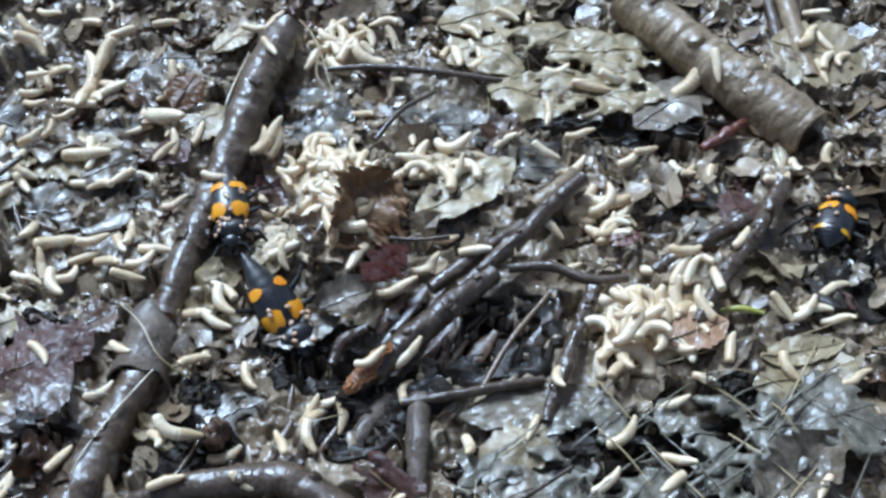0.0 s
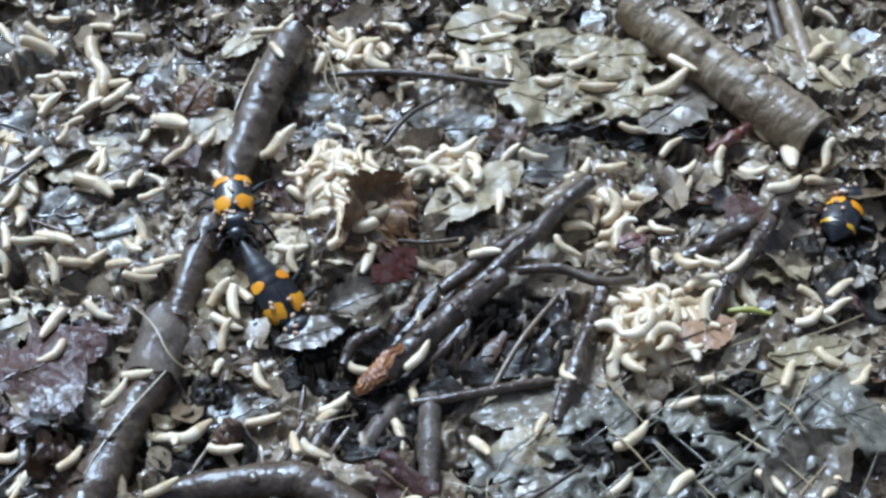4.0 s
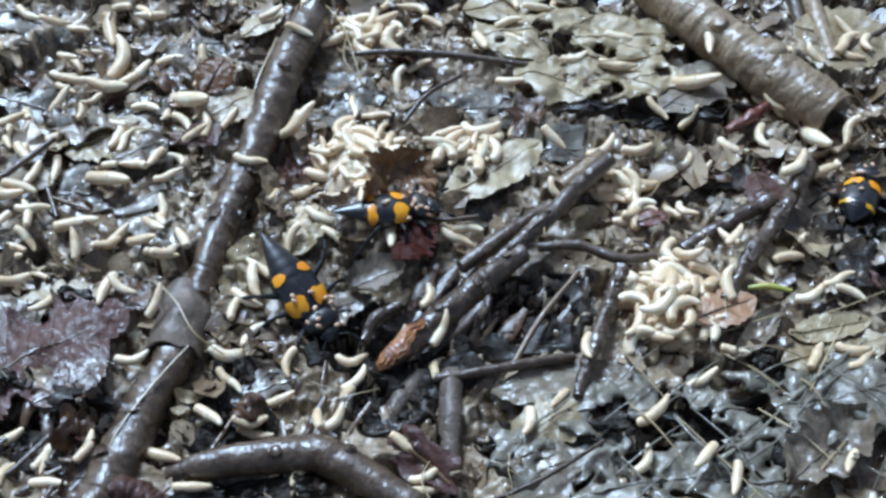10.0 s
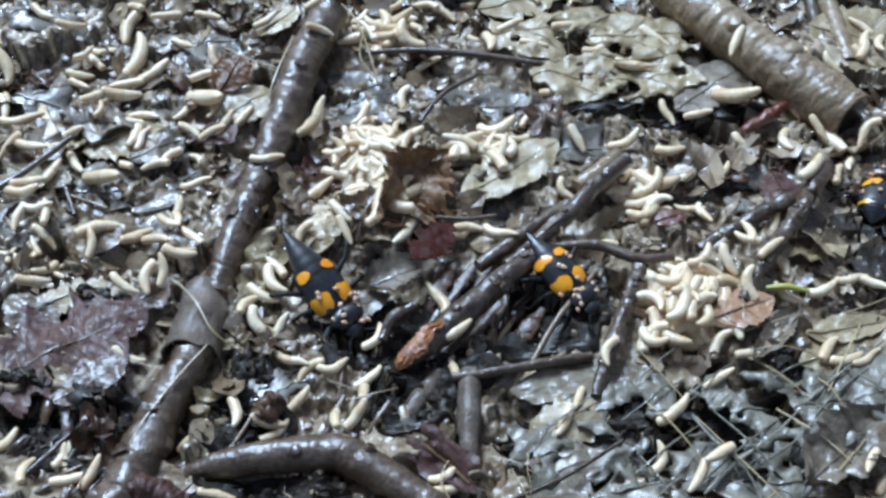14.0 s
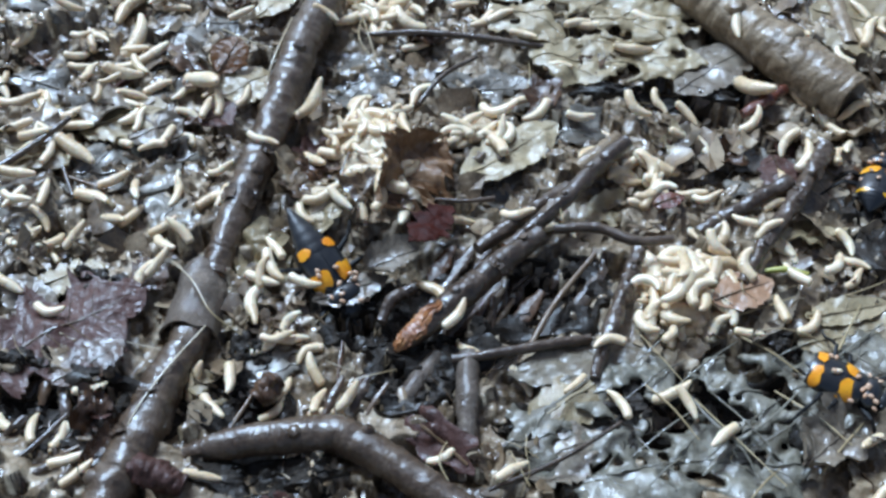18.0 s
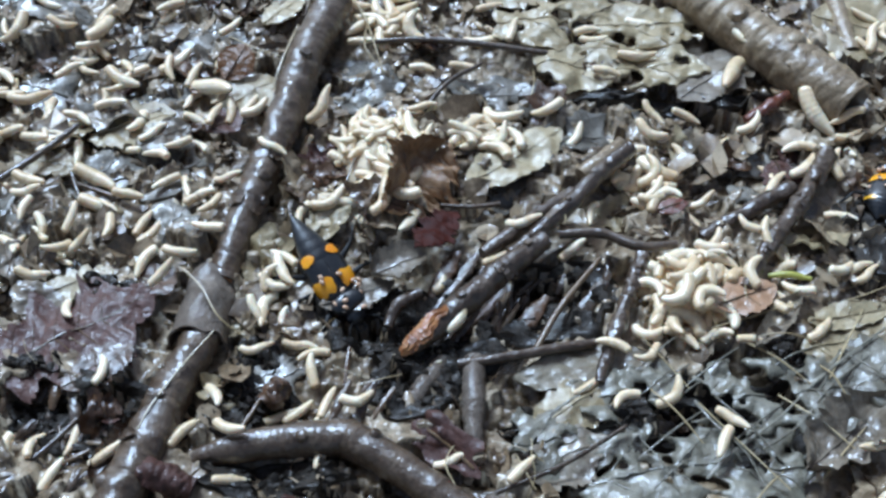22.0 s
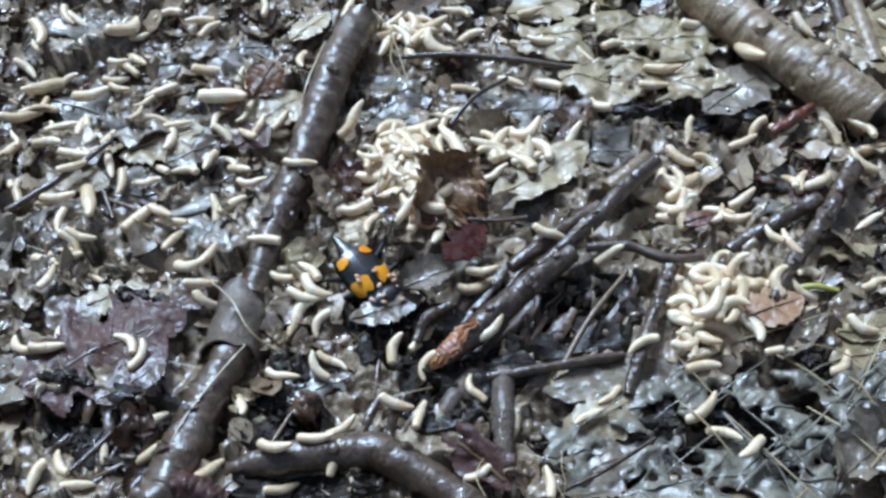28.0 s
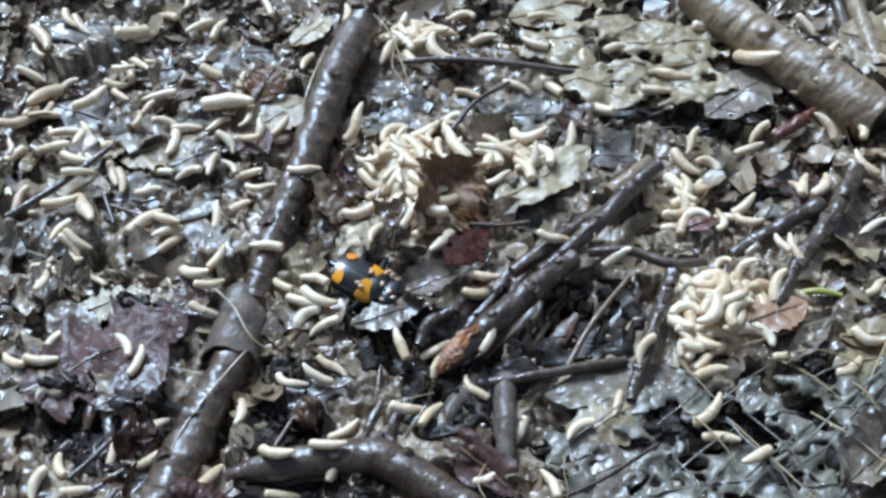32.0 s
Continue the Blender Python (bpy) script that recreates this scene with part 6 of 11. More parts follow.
leaf("dead_leaf", 18.9, -46.6, 0.4, 17.9, 10.9, 20, LEAF_SLATE, "wet slate-grey leaf on the wet mulch", seed=44, ragged=0.4, wrinkle=0.9)
leaf("dead_leaf", 58.1, -21.2, 1.8, 15.7, 4.5, 50, LEAF_SLATE, "dark folded leaf by the maggots", curl=1.5, seed=45)
leaf("dead_leaf", 71.2, -19.1, 2.2, 16.0, 5.9, 13, LEAF_GREY, "narrow tan-grey leaf on the wet mulch", seed=46, ragged=0.15)
leaf("dead_leaf", 71.0, -23.8, 1.2, 19.2, 10.7, 14, LEAF_GREY, "grey slimy leaf strip on the wet mulch", seed=47, ragged=0.3, veins=3)
leaf("dead_leaf", 65.4, 13.6, 1.0, 11.9, 7.6, -84, LEAF_PURPLE, "dull purplish leaf flap under the forked twig", seed=48)
leaf("dead_leaf", -16.0, -13.6, 0.6, 13.8, 6.1, 22, LEAF_SLATE, "black wet leaf under the beetle", seed=50, ragged=0.4)
leaf("dead_leaf", -22.1, 3.5, 1.0, 11.9, 7.4, 55, LEAF_GREY, "pale grey mushy leaf on the wet mulch", seed=51, wrinkle=1.2)
leaf("dead_leaf", -52.1, -11.1, 1.6, 6.7, 8.1, 35, LEAF_BROWN, "dark red-brown leaf flap on the wet mulch", seed=52, ragged=0.4)
r_string = random.Random(27)
for n in range(26):
    x0, y0 = r_string.uniform(34, 82), r_string.uniform(-54, -24)
    w, half = radians(r_string.choice((42, 50, -55, -48, 38, 60)) + r_string.uniform(-10, 10)), r_string.uniform(3, 9)
    z0 = 2.6 + r_string.uniform(-0.6, 1.2)
    fibre([(x0 - half * math.cos(w), y0 - half * math.sin(w), z0 - 1.2, 0.3), (x0, y0, z0, 0.36), (x0 + half * math.cos(w), y0 + half * math.sin(w), z0 - 1.0, 0.22)], FIBRE if n % 4 == 0 else SLIME, "thin pale plant hair lying on the slime" if n % 4 == 0 else "stretched string of grey leaf slime", "plant_hair" if n % 4 == 0 else "slime_string")
# ---- mounds of mush under the crowded maggots ----
mound(-12.7, 21.5, 9.2, 12.0, 5.6, 1, "cream-white froth under crowded maggots")
mound(-21.3, 6.0, 5.9, 4.9, 1.4, 2, "pale grey-cream slime on the mulch")
mound(9.2, 27.0, 6.2, 3.7, 1.4, 3, "cream-white froth under crowded maggots")
mound(44.0, -14.1, 7.6, 8.5, 2.4, 4, "cream-yellow froth under a maggot pile")
mound(-11.6, 61.8, 6.2, 4.8, 2.0, 5, "cream-white froth under crowded maggots")
# ---- loose litter ----
def scrap_mesh(k, material):
    """A torn leaf scrap of unit size, curled and ragged."""
    r = random.Random(100 + k)
    bm = bmesh.new()
    nr, na, ph = 6, 30, r.uniform(0, 6)
    jag = [r.uniform(-0.16, 0.12) for _ in range(na)]
    long, wide = 1.0, r.uniform(0.45, 0.85)
    curl, fold = r.uniform(-0.35, 0.45), r.uniform(-0.3, 0.3)
    rings = [[bm.verts.new((0, 0, 0))]]
    for i in range(1, nr + 1):
        ring = []
        for j in range(na):
            w = 2 * math.pi * j / na
            e = i / nr * (1 + (0.3 * noise.noise(Vector((math.cos(w) * 2.1, math.sin(w) * 2.1, k * 3.7))) + 0.22 * math.sin(w * 5 + ph) * r.uniform(0.2, 1) + jag[j] * (i == nr)) * i / nr)
            x, y = long * e * math.cos(w), wide * e * math.sin(w)
            ring.append(bm.verts.new((x, y, curl * y * y + fold * x * abs(x) + 0.3 * noise.noise(Vector((x * 1.8, y * 1.8, k))) + 0.2 * noise.noise(Vector((x * 4.4, y * 4.4, k))))))
        rings.append(ring)
    for j in range(na):
        bm.faces.new((rings[0][0], rings[1][j], rings[1][(j + 1) % na]))
        for i in range(1, nr):
            bm.faces.new((rings[i][j], rings[i + 1][j], rings[i + 1][(j + 1) % na], rings[i][(j + 1) % na]))
    thicken(bm, 0.05)
    rib = bmesh.new()
    rows = [(x, 0.1 * x * x * wide, fold * x * abs(x) + 0.3 * noise.noise(Vector((x * 1.8, 0, k))) + 0.2 * noise.noise(Vector((x * 4.4, 0, k))) + 0.02, 0.035) for x in np.linspace(-0.85, 0.8, 9)]
    tube(rib, np.array(rows), 5, 0.1)
    return mesh_of("leaf_scrap", bm, material), mesh_of("midrib", rib, ROOT)


def scatter_scraps(count):
    kinds = [(CHIP, "small torn scrap of rotten brown-grey leaf"), (LEAF_GREY, "small torn scrap of wet grey leaf"), (LEAF_BROWN, "small torn scrap of wet brown leaf"), (LEAF_SLATE, "small glossy scrap of slate-grey leaf"), (LEAF_PURPLE, "small torn scrap of purple-brown leaf")]
    meshes = [[scrap_mesh(k * 7 + i, m) for i in range(6)] for k, (m, _) in enumerate(kinds)]
    r = random.Random(21)
    for n in range(count):
        k = r.choices(range(5), (8, 3.5, 2.0, 1.5, 1.5))[0]
        blade, rib = r.choice(meshes[k])
        ob = new("leaf_scrap", blade)
        if n % 3:
            part("midrib", rib, None, ob)
        x, y = r.uniform(-112, 112), r.uniform(-62, 92)
        while is_clear(x, y, r):
            x, y = r.uniform(-112, 112), r.uniform(-62, 92)
        s = r.uniform(1.8, 5.0) if r.random() < 0.85 else r.uniform(5, 8)
        ob.matrix_basis = at(x, y, ground_top(x, y, s * 0.6) + r.uniform(0.2, 1.0), r.gauss(0, 19), r.gauss(0, 19), r.uniform(0, 360)) @ Matrix.Scale(s, 4)
        tagged(ob, kinds[k][1] + " on the mud", "leaf scrap", "leaf scraps in the litter")


def mulch_stuff(count):
    """The crumbs of rotten leaf that nobody could count, one mesh."""
    r = np.random.RandomState(31)
    verts, faces = [], []
    keep = random.Random(77)
    for n in range(count):
        x, y = r.uniform(-118, 118), r.uniform(-66, 98)
        if is_clear(x, y, keep):
            continue
        z = ground_z(x, y) + r.uniform(0.0, 0.5)
        a, b, t = 0.4 + r.gamma(1.6, 0.6), r.uniform(0.2, 1.0), 0.12
        m = np.array(Euler((r.normal(0, 0.4), r.normal(0, 0.4), r.uniform(0, 6.28))).to_matrix())
        k = len(verts)
        c = r.uniform(-0.35, 0.35)
        outline = [(-a, -b * 0.6, c), (-a * 0.2, -b, 0), (a * 0.7, -b * r.uniform(0.4, 1), 0), (a, b * 0.3, c), (a * 0.2, b, 0), (-a * 0.8, b * r.uniform(0.3, 1), c * 0.6)]
        for dz in (0, -t):
            for p in outline:
                verts.append(tuple((m @ np.array((p[0], p[1], p[2] + dz)) + (x, y, z)) * U))
        faces.append([k + i for i in range(6)])
        faces.append([k + 6 + i for i in range(5, -1, -1)])
        for i in range(6):
            faces.append([k + (i + 1) % 6, k + i, k + 6 + i, k + 6 + (i + 1) % 6])
    me = bpy.data.meshes.new("mulch")
    me.from_pydata(verts, [], faces)
    me.materials.append(MULCH)
    return tagged(new("mulch", me), "crumbs of rotten leaf and bark strewn over the mud", "mulch", kind="stuff")


def leaf_mulch(count):
    """The layer of curled leaf bits between mud and scraps, one mesh."""
    r = np.random.RandomState(35)
    keep = random.Random(78)
    verts, faces = [], []
    for n in range(count):
        x, y = r.uniform(-116, 116), r.uniform(-64, 96)
        if is_clear(x, y, keep):
            continue
        a, b, k = 0.9 + r.gamma(2.0, 0.75), r.uniform(0.35, 0.9), len(verts)
        z = ground_z(x, y) + 0.2 + 0.25 * a * r.rand()
        m = np.array(Euler((r.normal(0, 0.42), r.normal(0, 0.42), r.uniform(0, 6.28))).to_matrix())
        curl = r.uniform(-0.4, 0.55)
        for dz in (0.0, -0.13):
            verts.append(tuple((m @ np.array((0, 0, dz)) + (x, y, z)) * U))
            for i in range(11):
                w = 2 * math.pi * i / 11
                e = 1 + r.uniform(-0.3, 0.2) if dz == 0.0 else 1.0
                if dz == 0.0:
                    p = np.array((a * e * math.cos(w), a * b * e * math.sin(w), 0.0))
                    p[2] = curl * a * (p[1] / a) ** 2 + 0.12 * a * r.normal()
                    verts.append(tuple((m @ p + (x, y, z)) * U))
                else:
                    v = np.array(verts[k + 1 + i]) / U
                    verts.append(tuple((v + m @ np.array((0, 0, dz))) * U))
        for i in range(11):
            j = (i + 1) % 11
            faces += [(k, k + 1 + i, k + 1 + j), (k + 12, k + 13 + j, k + 13 + i), (k + 1 + j, k + 1 + i, k + 13 + i, k + 13 + j)]
    me = bpy.data.meshes.new("leaf_mulch")
    me.from_pydata(verts, [], faces)
    me.polygons.foreach_set("use_smooth", [True] * len(me.polygons))
    me.set_sharp_from_angle(angle=radians(45))
    me.materials.append(MULCH)
    return tagged(new("leaf_mulch", me), "layer of curled rotten brown and grey leaf bits", "leaf mulch", kind="stuff")


def rootlets(count):
    r = random.Random(41)
    for n in range(count):
        x, y, w = r.uniform(-100, 100), r.uniform(-55, 82), r.uniform(0, 6.28)
        n_p, step, rows = r.randint(3, 5), r.uniform(2.0, 5.0), []
        rad = r.choice((0.1, 0.13, 0.18, 0.26))
        for i in range(n_p):
            rows.append((x, y, ground_top(x, y, 1.5) + r.uniform(0.1, 1.4), rad * (1.0 - 0.15 * i)))
            w += r.uniform(-0.5, 0.5)
            x, y = x + step * math.cos(w), y + step * math.sin(w)
        pale = r.random() < 0.4
        fibre(rows, FIBRE if pale else ROOT, "thin pale plant hair lying on the litter" if pale else "thin brown rootlet lying on the litter", "plant_hair" if pale else "rootlet")


scatter_scraps(290)
leaf_mulch(4200)
mulch_stuff(9000)
rootlets(130)

# ---- beetles ----
beetle_a, legs_a, abdomen_a = beetle("black burying beetle with orange bands crawling over the sticks", 15, 1, 0.77, "bands")
clinging_grub(beetle_a)
beetle_b, legs_b, abdomen_b = beetle("black burying beetle with orange spots digging head down in the mulch", 13, 2, 0.86)
beetle_c, legs_c, abdomen_c = beetle("black burying beetle with yellow-orange bands beside the grey branch", 8, 3, 0.77, "fringe", 0.4)
# ---- maggots ----
MAGGOTS_ALIVE.append(maggot(-78.7, 62.1, 2.4, -17, -80, 1.01, 26))
MAGGOTS_ALIVE.append(maggot(-63.0, 57.1, 2.0, -104, 40, 1.13, 20))
MAGGOTS_ALIVE.append(maggot(-60.6, 50.6, 0.2, -38, -40, 0.72, -17))
MAGGOTS_ALIVE.append(maggot(-65.4, 45.2, 1.7, -105, 40, 0.96, -7))
MAGGOTS_ALIVE.append(maggot(-62.8, 46.3, 1.0, -63, -60, 0.78, -21))
MAGGOTS_ALIVE.append(maggot(-72.0, 55.8, -0.1, -16, -40, 0.81, -26))
MAGGOTS_ALIVE.append(maggot(-72.3, 31.8, 3.5, -6, -40, 0.81, -26))
MAGGOTS_ALIVE.append(maggot(-79.3, 33.9, 2.3, -73, 40, 0.74, -20))
MAGGOTS_ALIVE.append(maggot(-61.1, 27.8, 2.6, -4, -20, 1.08, -0))
MAGGOTS_ALIVE.append(maggot(-73.0, 23.7, 1.9, -18, 20, 0.76, 26))
MAGGOTS_ALIVE.append(maggot(-68.2, 8.4, 2.1, -102, -20, 0.78, -26))
MAGGOTS_ALIVE.append(maggot(-62.6, 5.3, 2.3, 19, -40, 0.96, 25))
MAGGOTS_ALIVE.append(maggot(-56.0, 6.0, 1.9, 7, 20, 0.72, 3))
MAGGOTS_ALIVE.append(maggot(-41.7, 15.0, 2.3, -0, 40, 0.72, -24))
MAGGOTS_ALIVE.append(maggot(-23.4, 30.1, 3.9, 67, 20, 0.85, -26))
MAGGOTS_ALIVE.append(maggot(-31.2, 65.0, 3.0, -10, 20, 0.72, 7))
MAGGOTS_ALIVE.append(maggot(-26.9, 54.1, 7.5, -68, -40, 0.72, 0))
MAGGOTS_ALIVE.append(maggot(-46.5, 53.8, 1.3, -101, -80, 0.72, -26))
MAGGOTS_ALIVE.append(maggot(-51.7, 70.7, 0.2, 9, -40, 0.72, 4))
MAGGOTS_ALIVE.append(maggot(2.7, 34.7, 0.4, -78, -60, 0.74, -8))
MAGGOTS_ALIVE.append(maggot(10.1, 62.5, -1.0, 63, -40, 0.72, 10))
MAGGOTS_ALIVE.append(maggot(-44.1, 3.8, 2.3, -0, 0, 0.72, -0))
MAGGOTS_ALIVE.append(maggot(-13.1, 61.3, 1.7, -55, 0, 0.72, -4))
MAGGOTS_ALIVE.append(maggot(-6.7, 67.1, -0.4, -51, -60, 0.79, 13))
MAGGOTS_ALIVE.append(maggot(-11.2, 60.2, 1.9, 58, -40, 0.99, -11))
MAGGOTS_ALIVE.append(maggot(-15.2, 68.8, -1.0, -82, 80, 0.72, 10))
MAGGOTS_ALIVE.append(maggot(-1.8, 68.4, -2.4, -78, -80, 0.73, 25))
MAGGOTS_ALIVE.append(maggot(-14.1, 33.3, 0.7, -29, -20, 0.75, -26))
MAGGOTS_ALIVE.append(maggot(-10.6, 24.7, 3.7, 31, -20, 1.09, 15))
MAGGOTS_ALIVE.append(maggot(-6.9, 18.9, 2.4, 55, 40, 0.75, -18))
MAGGOTS_ALIVE.append(maggot(-17.6, 13.5, 2.8, 16, 0, 0.80, -26))
MAGGOTS_ALIVE.append(maggot(-16.7, 7.5, 2.3, -47, 40, 0.79, -5))
MAGGOTS_ALIVE.append(maggot(-15.0, 13.9, 2.7, -44, 0, 0.76, -3))
MAGGOTS_ALIVE.append(maggot(-13.1, 20.3, 3.7, -103, -80, 0.79, 9))
MAGGOTS_ALIVE.append(maggot(-20.3, 3.2, 2.9, 31, 20, 0.72, -11))
MAGGOTS_ALIVE.append(maggot(12.5, 56.8, 2.2, -89, -40, 0.88, -13))
MAGGOTS_ALIVE.append(maggot(16.7, 59.9, 1.6, 99, 20, 0.72, 2))
MAGGOTS_ALIVE.append(maggot(17.2, 55.8, 1.6, 44, -20, 0.72, 6))
MAGGOTS_ALIVE.append(maggot(23.5, 71.0, 2.1, -24, -40, 0.72, 14))
MAGGOTS_ALIVE.append(maggot(15.9, 65.3, 2.2, -42, -40, 0.72, -3))
MAGGOTS_ALIVE.append(maggot(30.5, 36.8, 4.6, -90, -20, 0.72, 13))
MAGGOTS_ALIVE.append(maggot(36.7, 33.2, 2.5, 9, 20, 0.72, -1))
MAGGOTS_ALIVE.append(maggot(40.2, 47.9, 1.9, -10, 40, 0.95, 2))
MAGGOTS_ALIVE.append(maggot(45.4, 49.9, 2.1, -0, 40, 0.90, 26))
MAGGOTS_ALIVE.append(maggot(33.5, 52.8, 1.3, -5, 80, 0.72, -4))
MAGGOTS_ALIVE.append(maggot(46.2, 26.2, 2.5, 35, 40, 0.72, -2))
MAGGOTS_ALIVE.append(maggot(49.2, 28.6, 2.3, 29, -20, 0.72, 26))
MAGGOTS_ALIVE.append(maggot(56.1, 25.0, 0.0, -31, 120, 0.72, 4))
MAGGOTS_ALIVE.append(maggot(57.3, 24.9, -0.3, 26, 80, 0.72, 5))
MAGGOTS_ALIVE.append(maggot(61.5, 22.8, 0.0, -86, 80, 0.82, 13))
MAGGOTS_ALIVE.append(maggot(61.5, 49.0, 2.4, 38, 40, 1.25, -26))
MAGGOTS_ALIVE.append(maggot(65.4, 47.7, 7.7, -79, 20, 0.86, 26))
MAGGOTS_ALIVE.append(maggot(76.8, 54.0, 1.3, 30, -20, 0.72, 26))
MAGGOTS_ALIVE.append(maggot(71.0, 39.9, 0.6, 49, -40, 0.72, -26))
MAGGOTS_ALIVE.append(maggot(77.3, 30.6, -0.9, -96, 40, 1.31, 26))
MAGGOTS_ALIVE.append(maggot(79.1, 25.0, 0.7, -57, 120, 0.82, -12))
MAGGOTS_ALIVE.append(maggot(83.6, 23.4, 0.6, 10, -60, 0.86, 3))
MAGGOTS_ALIVE.append(maggot(74.3, 19.4, 3.1, 23, 60, 0.96, 26))
MAGGOTS_ALIVE.append(maggot(84.7, 26.3, 1.7, -97, 60, 0.86, 26))
MAGGOTS_ALIVE.append(maggot(85.5, 25.0, -0.5, -120, 80, 0.75, 26))
MAGGOTS_ALIVE.append(maggot(50.8, 20.5, -0.0, -0, 60, 0.72, 26))
MAGGOTS_ALIVE.append(maggot(21.9, 31.6, 2.8, 15, -60, 0.72, -24))
MAGGOTS_ALIVE.append(maggot(29.3, 28.1, 2.5, -30, 20, 0.72, 26))
MAGGOTS_ALIVE.append(maggot(15.5, 30.3, -0.7, -12, -80, 0.82, 11))
MAGGOTS_ALIVE.append(maggot(14.2, 24.0, 2.5, -19, 40, 0.72, -1))
MAGGOTS_ALIVE.append(maggot(37.4, 13.9, -0.7, 27, -100, 0.86, -26))
MAGGOTS_ALIVE.append(maggot(42.0, 10.8, 1.5, 34, -40, 0.72, 24))
MAGGOTS_ALIVE.append(maggot(44.2, 14.1, -0.7, -57, 80, 0.72, 3))
MAGGOTS_ALIVE.append(maggot(29.4, 8.3, 3.0, -34, 0, 0.72, 26))
MAGGOTS_ALIVE.append(maggot(35.0, 26.0, -0.6, 16, 80, 0.88, -23))
MAGGOTS_ALIVE.append(maggot(91.9, 71.5, 1.9, -30, -20, 0.72, -26))
MAGGOTS_ALIVE.append(maggot(87.4, 60.0, 4.6, 41, -20, 1.03, 12))
MAGGOTS_ALIVE.append(maggot(41.0, 6.9, 2.0, 7, -80, 0.76, -26))
MAGGOTS_ALIVE.append(maggot(41.1, 7.0, 1.5, -62, -40, 0.72, -17))
MAGGOTS_ALIVE.append(maggot(44.5, 15.4, -0.0, 59, 80, 0.72, -4))
MAGGOTS_ALIVE.append(maggot(9.6, 8.7, -1.4, 22, 20, 0.72, 20))
MAGGOTS_ALIVE.append(maggot(14.9, 1.8, 4.0, -9, -40, 0.72, -14))
MAGGOTS_ALIVE.append(maggot(52.5, -1.6, 7.7, 14, 120, 0.72, 6))
MAGGOTS_ALIVE.append(maggot(63.7, 3.2, 5.8, 63, 60, 0.72, 4))
MAGGOTS_ALIVE.append(maggot(-60.8, -6.3, 4.6, -70, 60, 0.81, 3))
MAGGOTS_ALIVE.append(maggot(-58.1, -3.8, 3.4, 42, 80, 0.72, 19))
MAGGOTS_ALIVE.append(maggot(-66.3, -2.6, 1.8, -12, 20, 0.73, 6))
MAGGOTS_ALIVE.append(maggot(-45.9, 0.5, 2.3, 23, 80, 0.72, 1))
MAGGOTS_ALIVE.append(maggot(-30.7, -9.4, 3.4, -68, 80, 0.88, 7))
MAGGOTS_ALIVE.append(maggot(-34.7, -10.5, 1.5, -16, -40, 0.74, -20))
MAGGOTS_ALIVE.append(maggot(-32.4, -17.1, -0.9, 62, -80, 0.72, 12))
MAGGOTS_ALIVE.append(maggot(-34.1, -20.5, 1.6, 23, -80, 0.72, 26))
MAGGOTS_ALIVE.append(maggot(-49.2, -27.1, 1.0, 16, 80, 0.72, -20))
MAGGOTS_ALIVE.append(maggot(-34.3, -37.0, 4.3, -16, 80, 1.03, 26))
MAGGOTS_ALIVE.append(maggot(-27.0, -37.9, -1.7, 16, 60, 0.72, -4))
MAGGOTS_ALIVE.append(maggot(-34.9, -45.5, 4.4, 26, 20, 0.72, -8))
MAGGOTS_ALIVE.append(maggot(-22.3, -46.3, 4.2, -23, 40, 0.72, 26))
MAGGOTS_ALIVE.append(maggot(-46.8, -19.3, 3.3, -37, 40, 0.72, -26))
MAGGOTS_ALIVE.append(maggot(-13.6, -29.5, -0.7, 69, 40, 0.72, -18))
MAGGOTS_ALIVE.append(maggot(-60.2, -19.8, 3.1, -54, -80, 0.72, -2))
MAGGOTS_ALIVE.append(maggot(-16.5, 2.4, 1.1, -38, -20, 0.72, -10))
MAGGOTS_ALIVE.append(maggot(-20.6, 1.8, 2.6, -79, 80, 0.72, 26))
MAGGOTS_ALIVE.append(maggot(0.7, -5.5, 1.8, 14, 80, 1.01, -11))
MAGGOTS_ALIVE.append(maggot(6.5, 2.0, -1.1, 29, 40, 0.85, 5))
MAGGOTS_ALIVE.append(maggot(9.8, -4.3, -1.9, 68, 80, 0.72, -26))
MAGGOTS_ALIVE.append(maggot(-13.5, -36.6, 2.4, -80, 60, 0.72, 7))
MAGGOTS_ALIVE.append(maggot(-7.8, -31.2, 0.1, -78, -20, 0.72, 23))
MAGGOTS_ALIVE.append(maggot(-2.9, -23.9, 6.5, 30, 80, 0.72, -6))
MAGGOTS_ALIVE.append(maggot(46.3, 1.0, -1.0, -53, 120, 0.80, -26))
MAGGOTS_ALIVE.append(maggot(51.1, -4.7, 6.0, 46, -80, 0.79, -13))
MAGGOTS_ALIVE.append(maggot(53.1, -4.7, 6.2, 47, -80, 0.72, -20))
MAGGOTS_ALIVE.append(maggot(42.3, -9.8, 0.8, -81, -80, 0.72, -22))
MAGGOTS_ALIVE.append(maggot(45.7, -12.3, 1.5, -19, 100, 0.72, 3))
MAGGOTS_ALIVE.append(maggot(47.4, -10.5, 4.3, -72, 120, 0.72, 26))
MAGGOTS_ALIVE.append(maggot(50.0, -9.2, 4.0, -89, 80, 0.93, 26))
MAGGOTS_ALIVE.append(maggot(53.0, -12.3, 3.4, 32, -160, 0.87, -26))
MAGGOTS_ALIVE.append(maggot(49.7, -19.6, 3.2, -42, 160, 0.72, -22))
MAGGOTS_ALIVE.append(maggot(53.2, -15.0, 3.3, -17, -100, 0.72, -20))
MAGGOTS_ALIVE.append(maggot(57.4, -6.6, 6.3, 88, -40, 0.72, 9))
